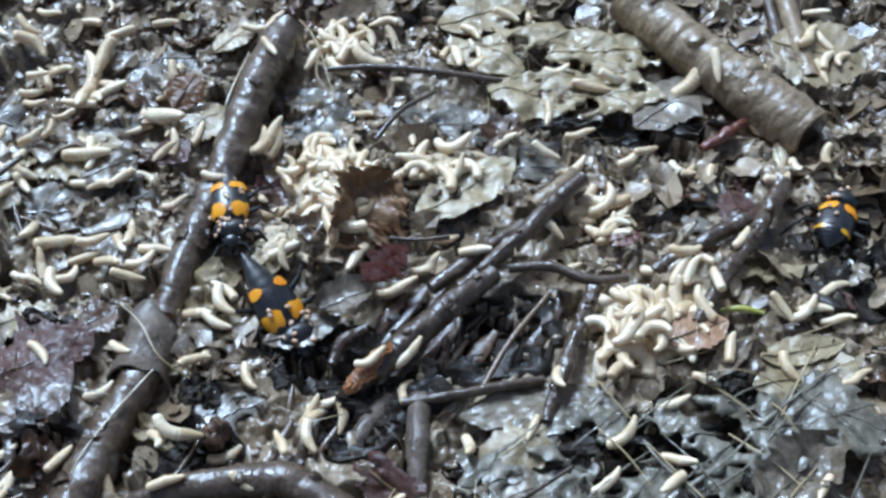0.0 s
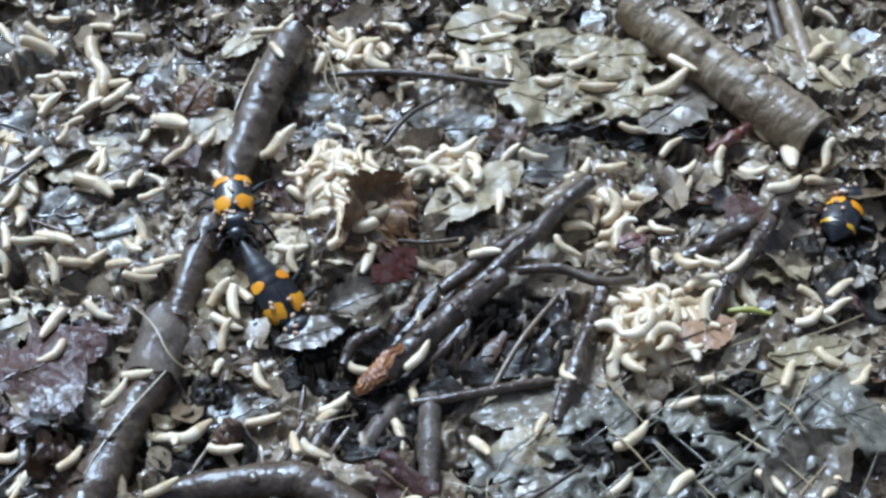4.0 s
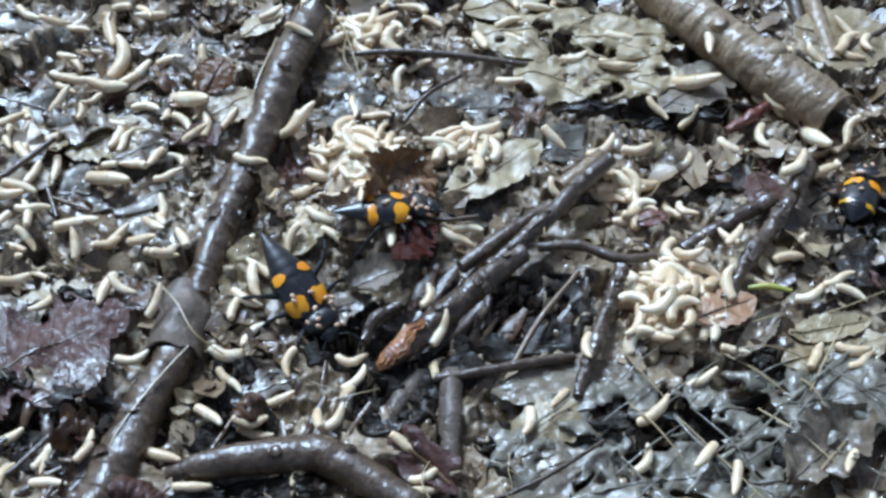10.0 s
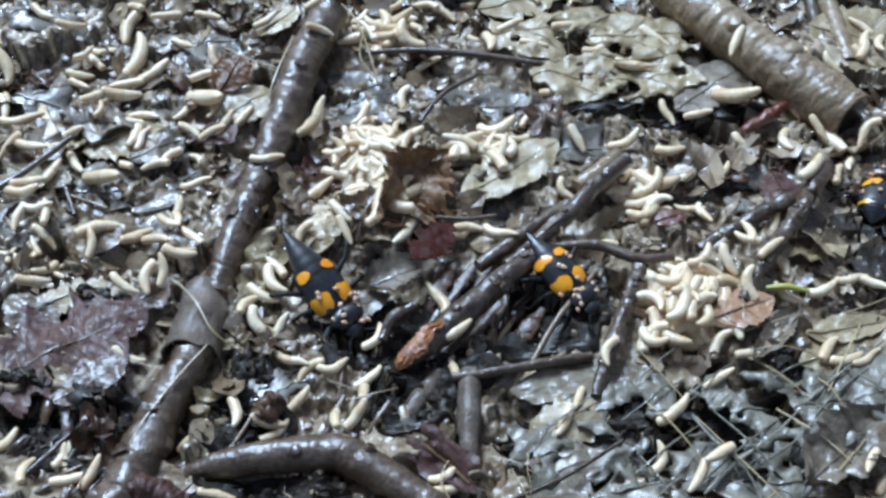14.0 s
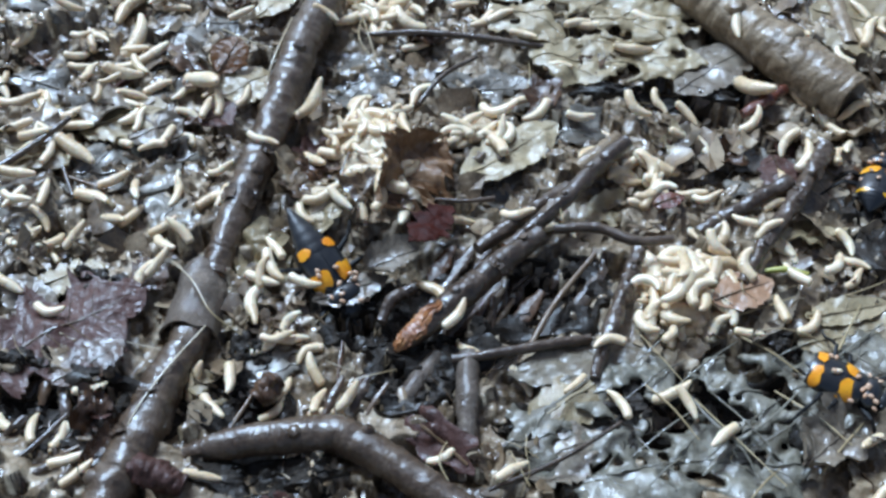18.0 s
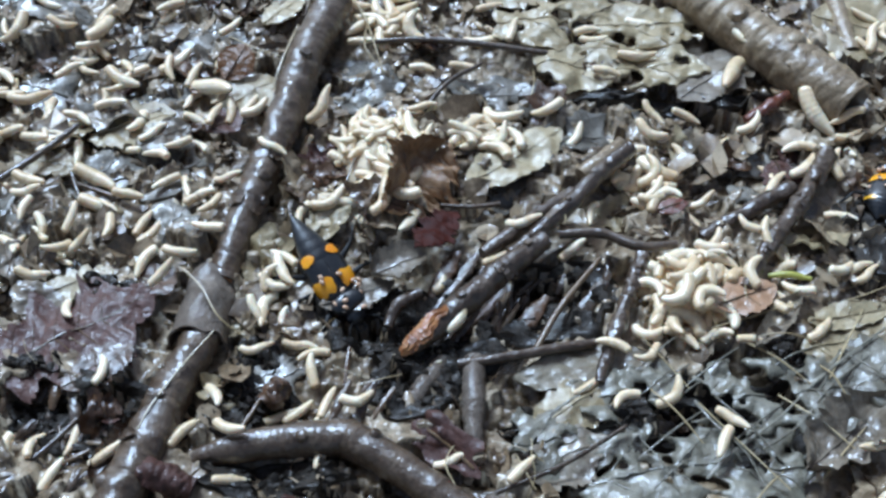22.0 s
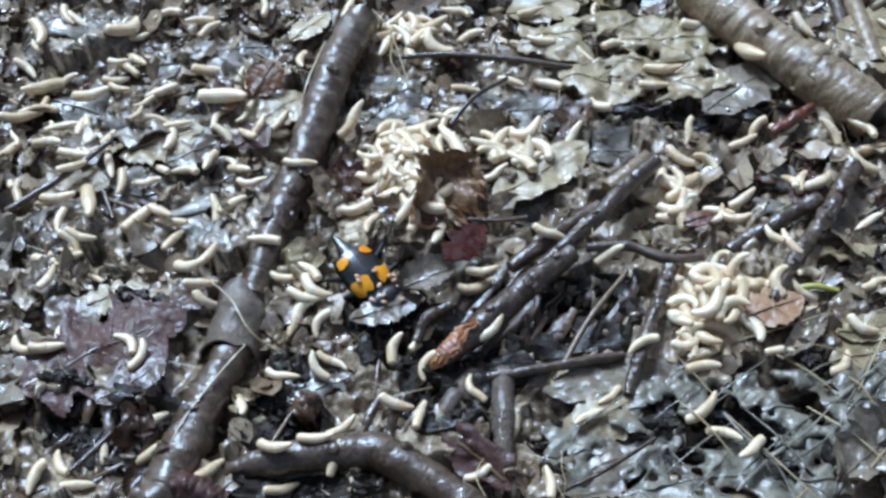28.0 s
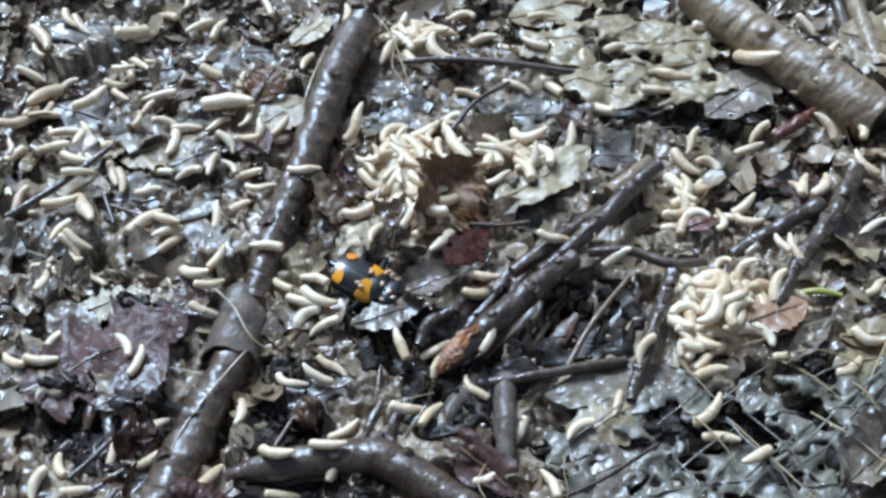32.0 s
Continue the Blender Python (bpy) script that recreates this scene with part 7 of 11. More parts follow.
MAGGOTS_ALIVE.append(maggot(55.5, -8.1, 2.7, -85, 80, 0.72, -20))
MAGGOTS_ALIVE.append(maggot(58.6, -11.0, 0.8, 42, 120, 0.73, -26))
MAGGOTS_ALIVE.append(maggot(45.6, -9.2, 4.3, -63, -160, 0.72, 26))
MAGGOTS_ALIVE.append(maggot(51.6, -8.7, 2.9, 28, -120, 0.72, 6))
MAGGOTS_ALIVE.append(maggot(68.8, -11.0, 3.4, -61, -40, 0.72, 25))
MAGGOTS_ALIVE.append(maggot(73.6, -10.8, 2.4, 48, 80, 0.72, -13))
MAGGOTS_ALIVE.append(maggot(75.1, -10.1, 2.0, -0, -60, 0.72, 3))
MAGGOTS_ALIVE.append(maggot(79.0, -12.2, 1.6, -6, 0, 0.72, -25))
MAGGOTS_ALIVE.append(maggot(31.8, -0.4, 0.8, -11, 80, 0.72, 10))
MAGGOTS_ALIVE.append(maggot(27.9, -26.5, 4.4, -85, 80, 0.72, -22))
MAGGOTS_ALIVE.append(maggot(38.6, -23.6, 3.3, 43, -60, 0.72, 17))
MAGGOTS_ALIVE.append(maggot(35.0, -45.0, 2.4, 49, 80, 0.72, -8))
MAGGOTS_ALIVE.append(maggot(38.7, -36.8, 3.0, 40, 80, 0.83, -17))
MAGGOTS_ALIVE.append(maggot(46.9, -41.1, 2.3, -30, -40, 0.72, -11))
MAGGOTS_ALIVE.append(maggot(79.4, -24.8, 1.6, 28, 20, 0.72, 3))
MAGGOTS_ALIVE.append(maggot(58.3, -19.6, 3.4, 69, -40, 0.72, -2))
MAGGOTS_ALIVE.append(maggot(68.0, -22.9, 1.7, -65, 80, 0.72, 10))
MAGGOTS_ALIVE.append(maggot(89.5, 53.5, 4.2, 57, -80, 0.72, -2))
MAGGOTS_ALIVE.append(maggot(-81.0, 66.3, 2.8, -36, 60, 0.77, 26))
MAGGOTS_ALIVE.append(maggot(-71.3, 74.6, 2.0, -61, -20, 0.72, -13))
MAGGOTS_ALIVE.append(maggot(-78.2, 73.5, 0.6, -23, 40, 0.72, -7))
MAGGOTS_ALIVE.append(maggot(-26.4, 17.2, 1.5, -57, -40, 0.72, -19))
MAGGOTS_ALIVE.append(maggot(-8.1, 72.7, 0.6, 67, 0, 0.72, 5))
MAGGOTS_ALIVE.append(maggot(-14.2, 69.7, -0.4, 6, -40, 0.79, -26))
MAGGOTS_ALIVE.append(maggot(-8.0, 25.1, 2.5, -19, 20, 0.87, -7))
MAGGOTS_ALIVE.append(maggot(2.1, 23.0, 2.9, 49, 40, 0.75, 7))
MAGGOTS_ALIVE.append(maggot(-24.0, 13.7, 0.4, 5, 80, 1.00, 12))
MAGGOTS_ALIVE.append(maggot(-7.0, 43.4, -1.5, -39, -40, 0.72, -26))
MAGGOTS_ALIVE.append(maggot(-1.1, 52.1, -0.2, -20, -40, 0.72, -19))
MAGGOTS_ALIVE.append(maggot(-9.4, 21.0, 3.5, -25, -80, 0.88, 14))
MAGGOTS_ALIVE.append(maggot(-1.9, 51.6, -0.8, -105, 80, 0.88, 26))
MAGGOTS_ALIVE.append(maggot(56.9, 64.2, 2.0, -1, -20, 0.72, -26))
MAGGOTS_ALIVE.append(maggot(69.2, 41.9, 1.3, -56, 40, 0.72, -10))
MAGGOTS_ALIVE.append(maggot(-24.9, -23.1, -0.4, -64, 80, 0.72, 7))
MAGGOTS_ALIVE.append(maggot(-37.3, -37.0, 3.0, -53, -60, 0.72, -26))
MAGGOTS_ALIVE.append(maggot(-42.8, -34.0, 0.7, -36, 0, 0.72, 26))
MAGGOTS_ALIVE.append(maggot(-63.2, -38.9, 0.8, 9, 80, 0.72, -10))
MAGGOTS_ALIVE.append(maggot(-53.0, -40.9, 3.1, 71, 20, 0.72, 22))
MAGGOTS_ALIVE.append(maggot(-44.8, -45.0, 2.5, -66, -20, 0.82, 26))
MAGGOTS_ALIVE.append(maggot(79.6, -5.0, 1.4, 28, -40, 0.72, -0))
MAGGOTS_ALIVE.append(maggot(75.8, -35.0, -1.0, 29, -40, 0.74, -18))
MAGGOTS_ALIVE.append(maggot(13.2, -38.2, 1.9, -85, -40, 0.72, -26))
MAGGOTS_ALIVE.append(maggot(-81.5, 35.9, 0.6, -49, 40, 0.81, -23))
MAGGOTS_ALIVE.append(maggot(-46.4, 48.9, 4.4, -68, 40, 0.76, 25))
MAGGOTS_ALIVE.append(maggot(-50.6, 4.7, 2.4, -52, 40, 0.72, -12))
MAGGOTS_ALIVE.append(maggot(-49.7, 6.5, 1.6, -87, -40, 0.72, -26))
MAGGOTS_ALIVE.append(maggot(-64.0, -0.7, 3.5, 116, 40, 0.72, -22))
MAGGOTS_ALIVE.append(maggot(-52.1, 0.9, 2.5, -18, -40, 0.72, -21))
MAGGOTS_ALIVE.append(maggot(-45.8, 28.9, 2.6, 31, -40, 0.72, -26))
MAGGOTS_ALIVE.append(maggot(-71.8, -11.5, 6.0, 35, 40, 0.72, 26))
MAGGOTS_ALIVE.append(maggot(-47.3, -4.7, 5.0, 7, 40, 0.72, 26))
MAGGOTS_ALIVE.append(maggot(-11.3, -28.2, -0.8, 28, 80, 0.72, -7))
MAGGOTS_ALIVE.append(maggot(-12.5, -30.1, -0.9, 49, -40, 0.72, 25))
MAGGOTS_ALIVE.append(maggot(-17.3, -38.2, 3.2, 104, -20, 0.72, 26))
MAGGOTS_ALIVE.append(maggot(-67.2, -47.7, 1.9, 60, -80, 0.72, 24))
MAGGOTS_ALIVE.append(maggot(47.7, -29.6, 1.1, 10, 20, 0.72, -16))
MAGGOTS_ALIVE.append(maggot(1.8, -26.5, 0.5, 82, -60, 0.72, 18))
MAGGOTS_ALIVE.append(maggot(0.3, -50.1, 0.2, 21, 20, 0.72, 26))
MAGGOTS_ALIVE.append(maggot(-64.7, 54.2, 0.2, 95, 80, 1.33, -16))
MAGGOTS_ALIVE.append(maggot(-60.5, 47.9, 1.0, 38, 20, 0.96, -7))
MAGGOTS_ALIVE.append(maggot(-63.1, 32.0, 2.2, -15, -20, 0.72, 5))
MAGGOTS_ALIVE.append(maggot(-84.9, 32.7, 1.8, 23, 60, 1.04, 2))
MAGGOTS_ALIVE.append(maggot(-89.9, 37.9, 0.7, -79, -40, 0.79, 7))
MAGGOTS_ALIVE.append(maggot(-75.1, 16.8, 3.8, 65, 0, 0.72, 5))
MAGGOTS_ALIVE.append(maggot(-60.0, 27.7, 1.9, 71, -20, 0.72, -5))
MAGGOTS_ALIVE.append(maggot(-73.6, 5.6, 4.9, 111, 20, 0.72, -2))
MAGGOTS_ALIVE.append(maggot(-73.5, 1.4, 2.4, -62, -60, 0.72, 26))
MAGGOTS_ALIVE.append(maggot(-24.8, 30.6, 4.9, 51, 40, 1.00, -26))
MAGGOTS_ALIVE.append(maggot(-26.3, 29.8, 3.7, 47, 80, 0.77, -26))
MAGGOTS_ALIVE.append(maggot(73.2, 36.8, 0.0, -46, 80, 0.72, 26))
MAGGOTS_ALIVE.append(maggot(-61.3, -43.3, 0.4, 50, 0, 0.72, -1))
MAGGOTS_ALIVE.append(maggot(-59.5, -48.9, 1.5, 0, 0, 0.72, -4))
MAGGOTS_ALIVE.append(maggot(-47.8, 38.9, 2.3, -35, -20, 1.30, -22))
MAGGOTS_ALIVE.append(maggot(1.0, -47.8, 1.0, 3, 20, 0.72, -8))
MAGGOTS_ALIVE.append(maggot(-19.9, 20.8, 1.1, 135, -140, 1.11, -7))
MAGGOTS_ALIVE.append(maggot(-14.0, 12.8, 2.7, 195, 100, 1.13, 7))
MAGGOTS_ALIVE.append(maggot(-12.3, 17.8, 3.4, 129, -140, 0.90, 1))
MAGGOTS_ALIVE.append(maggot(-8.9, 20.0, 3.1, 193, 60, 1.13, 29))
MAGGOTS_ALIVE.append(maggot(-3.5, 20.3, 2.5, 128, -140, 0.93, -18))
MAGGOTS_ALIVE.append(maggot(-11.6, 14.5, 2.6, 301, -60, 0.99, -6))
MAGGOTS_ALIVE.append(maggot(-8.0, 17.5, 1.6, 289, 140, 1.05, -2))
MAGGOTS_ALIVE.append(maggot(-3.6, 17.6, 2.4, 274, -60, 0.89, 3))
MAGGOTS_ALIVE.append(maggot(-6.9, 11.1, 4.0, 183, -140, 0.92, 2))
MAGGOTS_ALIVE.append(maggot(-6.3, 18.9, 1.5, 294, 140, 0.96, 2))
MAGGOTS_ALIVE.append(maggot(-17.1, 35.0, -1.1, 217, 140, 0.93, -9))
MAGGOTS_ALIVE.append(maggot(-9.1, 18.4, 3.3, 37, -140, 0.92, -10))
MAGGOTS_ALIVE.append(maggot(-19.4, 18.4, 1.3, 345, 60, 1.00, 3))
MAGGOTS_ALIVE.append(maggot(-16.1, 19.4, 3.3, 211, 100, 0.81, 3))
MAGGOTS_ALIVE.append(maggot(-18.0, 25.5, 1.8, 101, -100, 1.06, -2))
MAGGOTS_ALIVE.append(maggot(-10.6, 18.7, 3.7, 271, -140, 1.03, 17))
MAGGOTS_ALIVE.append(maggot(-8.8, 7.3, 4.8, 138, -140, 0.94, 11))
MAGGOTS_ALIVE.append(maggot(-7.3, 18.8, 2.9, 200, 20, 0.85, 3))
MAGGOTS_ALIVE.append(maggot(-11.5, 6.5, 4.5, 83, 60, 1.06, -3))
MAGGOTS_ALIVE.append(maggot(-14.1, 22.6, 4.4, 317, 100, 1.14, -7))
MAGGOTS_ALIVE.append(maggot(-14.4, 28.6, 2.8, 166, 100, 0.99, 11))
MAGGOTS_ALIVE.append(maggot(-8.9, 21.3, 3.7, 64, 140, 1.04, 3))
MAGGOTS_ALIVE.append(maggot(-14.1, 23.2, 3.6, 273, 60, 0.91, -5))
MAGGOTS_ALIVE.append(maggot(-8.0, 11.3, 4.7, 77, -140, 0.84, -7))
MAGGOTS_ALIVE.append(maggot(36.6, -21.1, 2.5, 47, -140, 0.90, -28))
MAGGOTS_ALIVE.append(maggot(38.9, -6.5, -2.5, 134, 120, 1.14, 25))
MAGGOTS_ALIVE.append(maggot(43.0, -19.0, 1.8, 175, 160, 1.10, -26))
MAGGOTS_ALIVE.append(maggot(37.1, -11.4, -0.8, 147, -100, 0.99, 4))
MAGGOTS_ALIVE.append(maggot(38.2, -15.7, 0.7, 72, 140, 0.90, -0))
MAGGOTS_ALIVE.append(maggot(40.4, -21.4, 0.4, 114, 80, 0.87, -27))
MAGGOTS_ALIVE.append(maggot(49.4, -18.8, 3.0, 314, -140, 1.00, 4))
MAGGOTS_ALIVE.append(maggot(37.9, -19.4, 3.0, 251, -80, 0.83, 7))
MAGGOTS_ALIVE.append(maggot(38.9, -12.1, -0.0, 216, -100, 0.96, -21))
MAGGOTS_ALIVE.append(maggot(39.1, -8.3, -1.1, 260, -160, 1.10, -9))
MAGGOTS_ALIVE.append(maggot(45.9, -10.4, 3.0, 97, -100, 1.01, 9))
MAGGOTS_ALIVE.append(maggot(43.4, -10.0, 1.7, 96, 140, 0.97, 52))
MAGGOTS_ALIVE.append(maggot(37.0, -11.3, -0.7, 190, 100, 1.15, 16))
MAGGOTS_ALIVE.append(maggot(38.3, -11.2, -0.2, 85, -120, 0.93, 5))
MAGGOTS_ALIVE.append(maggot(48.0, -13.6, 1.1, 198, 140, 0.95, 17))
MAGGOTS_ALIVE.append(maggot(40.5, -17.5, 1.0, 144, -120, 1.12, -19))
MAGGOTS_ALIVE.append(maggot(42.8, -11.7, 2.0, 116, -140, 0.93, -7))
MAGGOTS_ALIVE.append(maggot(46.7, -16.9, 1.5, 11, -120, 1.06, -6))
MAGGOTS_ALIVE.append(maggot(41.0, -19.0, 0.5, 260, -80, 1.12, -23))
MAGGOTS_ALIVE.append(maggot(47.9, -19.5, 0.3, 171, -80, 0.90, 9))
MAGGOTS_ALIVE.append(maggot(45.3, -20.6, -0.3, 31, 160, 1.08, -14))
MAGGOTS_ALIVE.append(maggot(48.7, -13.5, 0.6, 73, -120, 0.95, 12))
MAGGOTS_ALIVE.append(maggot(40.3, -7.3, -1.1, 35, -120, 1.04, 15))
MAGGOTS_ALIVE.append(maggot(43.9, -7.8, 3.9, 3, -160, 1.12, 9))
MAGGOTS_ALIVE.append(maggot(42.1, -12.2, 2.3, 232, -160, 0.88, -10))
MAGGOTS_ALIVE.append(maggot(45.0, -14.0, 2.4, 325, -100, 0.98, 21))
MAGGOTS_ALIVE.append(maggot(-13.5, 61.7, 1.6, 169, -140, 1.12, -12))
MAGGOTS_ALIVE.append(maggot(-18.5, 60.2, 0.4, 206, 100, 1.11, 9))
MAGGOTS_ALIVE.append(maggot(-7.9, 57.7, 1.4, 128, -140, 1.10, -22))
MAGGOTS_ALIVE.append(maggot(-16.5, 62.2, 1.3, 309, -100, 0.87, -13))
MAGGOTS_ALIVE.append(maggot(-9.3, 63.6, 1.8, 338, 20, 1.12, -31))
MAGGOTS_ALIVE.append(maggot(-14.0, 57.0, 0.3, 89, -140, 1.04, -0))
MAGGOTS_ALIVE.append(maggot(-12.1, 64.2, 1.6, 80, 100, 0.89, -2))
MAGGOTS_ALIVE.append(maggot(-12.8, 59.3, 1.3, 159, -60, 0.86, 25))
MAGGOTS_ALIVE.append(maggot(-14.9, 61.0, 1.8, 131, 60, 0.86, 0))
MAGGOTS_ALIVE.append(maggot(3.5, 25.1, 3.6, 159, 20, 0.83, -16))
MAGGOTS_ALIVE.append(maggot(4.1, 25.5, 2.8, 64, -60, 1.11, -4))
MAGGOTS_ALIVE.append(maggot(11.4, 30.4, 1.5, 358, 140, 1.07, -10))
MAGGOTS_ALIVE.append(maggot(11.7, 23.1, 3.0, 52, 100, 0.84, -31))
MAGGOTS_ALIVE.append(maggot(3.6, 24.2, 3.2, 161, 140, 0.81, -5))
MAGGOTS_ALIVE.append(maggot(5.5, 24.1, 0.6, 253, -60, 1.01, -21))
MAGGOTS_ALIVE.append(maggot(7.6, 24.3, 0.9, 333, -100, 0.90, -12))
MAGGOTS_ALIVE.append(maggot(14.0, 25.2, 2.3, 126, 140, 0.93, 6))
MAGGOTS_ALIVE.append(maggot(10.7, 21.4, 2.3, 117, 60, 0.91, 12))
MAGGOTS_ALIVE.append(maggot(40.6, 14.8, 1.8, 71, 140, 0.99, -17))
MAGGOTS_ALIVE.append(maggot(37.1, 16.9, -0.1, 240, 20, 0.84, 19))
MAGGOTS_ALIVE.append(maggot(35.2, 15.5, -0.4, 186, 140, 0.90, -24))
MAGGOTS_ALIVE.append(maggot(40.7, 9.0, 2.1, 40, 100, 0.95, 3))
MAGGOTS_ALIVE.append(maggot(39.9, 7.8, 0.3, 206, -60, 1.13, -6))
MAGGOTS_ALIVE.append(maggot(40.1, 8.5, 2.1, 39, -140, 1.05, -10))
MAGGOTS_ALIVE.append(maggot(41.3, 16.0, 0.9, 351, 100, 1.09, 3))
MAGGOTS_ALIVE.append(maggot(34.7, 14.3, -1.0, 324, 140, 1.06, 4))
MAGGOTS_ALIVE.append(maggot(48.7, -10.4, 3.4, 290, -100, 0.90, -5))
MAGGOTS_ALIVE.append(maggot(52.7, -10.2, 2.6, 1, -120, 1.07, 34))
MAGGOTS_ALIVE.append(maggot(48.0, -10.9, 3.9, 262, -120, 0.89, -14))
MAGGOTS_ALIVE.append(maggot(54.0, -11.3, 5.0, 78, -100, 0.83, -15))
MAGGOTS_ALIVE.append(maggot(50.1, -11.1, 3.0, 121, 100, 1.01, 5))
MAGGOTS_ALIVE.append(maggot(-57.7, 3.5, 0.4, 50, 0, 0.74, 5))
MAGGOTS_ALIVE.append(maggot(-61.4, 29.1, 1.7, 255, -40, 0.85, -6))
MAGGOTS_ALIVE.append(maggot(-64.4, 74.7, 1.8, 101, 80, 0.56, -5))
MAGGOTS_ALIVE.append(maggot(-91.7, 25.1, 5.7, 118, 40, 0.54, 3))
MAGGOTS_ALIVE.append(maggot(-53.3, 37.1, -0.3, 240, 40, 0.72, -9))
MAGGOTS_ALIVE.append(maggot(-76.4, 53.5, 1.0, 2, 20, 0.58, -4))
MAGGOTS_ALIVE.append(maggot(-77.1, 23.8, 2.9, 196, -40, 0.59, 2))
MAGGOTS_ALIVE.append(maggot(-93.3, 39.6, 0.4, 212, 20, 0.57, -7))
MAGGOTS_ALIVE.append(maggot(-53.5, 23.3, 1.2, 238, 20, 0.68, -3))
MAGGOTS_ALIVE.append(maggot(-77.1, 50.0, -1.5, 23, 80, 0.68, 19))
MAGGOTS_ALIVE.append(maggot(-63.0, 22.1, 0.6, 158, 20, 0.61, 13))
MAGGOTS_ALIVE.append(maggot(-72.8, 57.0, -1.1, 189, 40, 0.54, -11))
MAGGOTS_ALIVE.append(maggot(-74.9, -2.2, 3.8, 149, 0, 0.51, 0))
MAGGOTS_ALIVE.append(maggot(-68.4, 69.4, 1.6, 183, 80, 0.82, 14))
MAGGOTS_ALIVE.append(maggot(-80.0, 33.1, 1.4, 108, 40, 0.78, 4))
MAGGOTS_ALIVE.append(maggot(-77.6, 24.5, 2.9, 146, 0, 0.54, -3))
MAGGOTS_ALIVE.append(maggot(-90.1, 41.0, 0.3, 269, -40, 0.55, -7))
MAGGOTS_ALIVE.append(maggot(-78.8, -4.0, 3.1, 108, -40, 0.50, 14))
MAGGOTS_ALIVE.append(maggot(-46.5, 38.1, 0.6, 256, -40, 0.77, 6))
MAGGOTS_ALIVE.append(maggot(-76.1, 46.8, -1.3, 338, 40, 0.61, -1))
MAGGOTS_ALIVE.append(maggot(-75.3, 54.6, -1.4, 129, 40, 0.76, -8))
MAGGOTS_ALIVE.append(maggot(-44.0, 32.7, 1.5, 73, 40, 0.71, -18))
MAGGOTS_ALIVE.append(maggot(-95.9, 39.7, 0.6, 139, 40, 0.53, -30))
MAGGOTS_ALIVE.append(maggot(-86.8, 31.7, 0.6, 92, 80, 0.70, -6))
MAGGOTS_ALIVE.append(maggot(-88.9, 11.9, 2.9, 270, 40, 0.82, 9))
MAGGOTS_ALIVE.append(maggot(-74.5, 29.1, 1.2, 50, 20, 0.77, 10))
MAGGOTS_ALIVE.append(maggot(-50.2, 27.2, -3.1, 144, 80, 0.63, 2))
MAGGOTS_ALIVE.append(maggot(-68.2, 32.7, 4.9, 72, 80, 0.52, -6))
MAGGOTS_ALIVE.append(maggot(-94.2, 26.6, 0.5, 246, 0, 0.84, -2))
MAGGOTS_ALIVE.append(maggot(-83.4, 9.4, 2.2, 324, 0, 0.54, 5))
MAGGOTS_ALIVE.append(maggot(-73.5, 68.2, -2.9, 152, 20, 0.56, 22))
MAGGOTS_ALIVE.append(maggot(-56.9, 21.2, 1.3, 179, 80, 0.68, 12))
MAGGOTS_ALIVE.append(maggot(-66.2, 44.4, 0.9, 199, 20, 0.84, 2))
MAGGOTS_ALIVE.append(maggot(-87.5, 64.8, 3.2, 320, 20, 0.80, 6))
MAGGOTS_ALIVE.append(maggot(-60.8, 65.8, 1.9, 201, 20, 0.79, -6))
MAGGOTS_ALIVE.append(maggot(-78.8, 9.2, 6.0, 1, 40, 0.79, 0))
MAGGOTS_ALIVE.append(maggot(-78.6, 22.2, 3.5, 285, 40, 0.57, 6))
MAGGOTS_ALIVE.append(maggot(-79.4, -3.9, 2.5, 326, -40, 0.77, -7))
MAGGOTS_ALIVE.append(maggot(-67.7, 37.4, 3.4, 208, -40, 0.57, 2))
MAGGOTS_ALIVE.append(maggot(-47.5, 46.1, 1.8, 239, 0, 0.65, 2))
MAGGOTS_ALIVE.append(maggot(-50.3, 11.6, -0.3, 86, 0, 0.71, -16))
MAGGOTS_ALIVE.append(maggot(-95.2, 57.1, 2.9, 115, -40, 0.56, -2))
MAGGOTS_ALIVE.append(maggot(-29.6, -6.7, 3.0, 146, 40, 0.69, 4))
MAGGOTS_ALIVE.append(maggot(-78.5, 3.1, 5.4, 255, 20, 0.67, 4))
MAGGOTS_ALIVE.append(maggot(55.1, -2.2, 6.4, 138, -40, 0.57, 4))
MAGGOTS_ALIVE.append(maggot(-6.8, 1.6, 2.9, 251, 0, 0.83, -6))
MAGGOTS_ALIVE.append(maggot(6.6, 74.2, -2.3, 27, 40, 0.57, 11))
MAGGOTS_ALIVE.append(maggot(89.0, 50.3, 3.2, 312, 20, 0.76, 8))
MAGGOTS_ALIVE.append(maggot(-27.4, 70.1, 1.8, 80, 40, 0.81, -2))
MAGGOTS_ALIVE.append(maggot(90.8, 60.1, 3.3, 136, 0, 0.72, -9))
MAGGOTS_ALIVE.append(maggot(-3.5, 71.9, -0.2, 166, 80, 0.81, -0))
MAGGOTS_ALIVE.append(maggot(8.9, 61.4, -1.6, 321, 0, 0.73, 1))
MAGGOTS_ALIVE.append(maggot(-72.3, 20.2, 2.0, 288, 0, 0.75, 4))
MAGGOTS_ALIVE.append(maggot(-74.6, -3.5, 3.6, 337, 20, 0.61, -26))
MAGGOTS_ALIVE.append(maggot(-33.6, 17.8, 6.0, 344, 20, 0.75, 9))
MAGGOTS_ALIVE.append(maggot(28.2, 70.1, 0.3, 272, 80, 0.54, 6))
MAGGOTS_ALIVE.append(maggot(2.9, -21.4, 4.1, 49, 40, 0.80, -9))
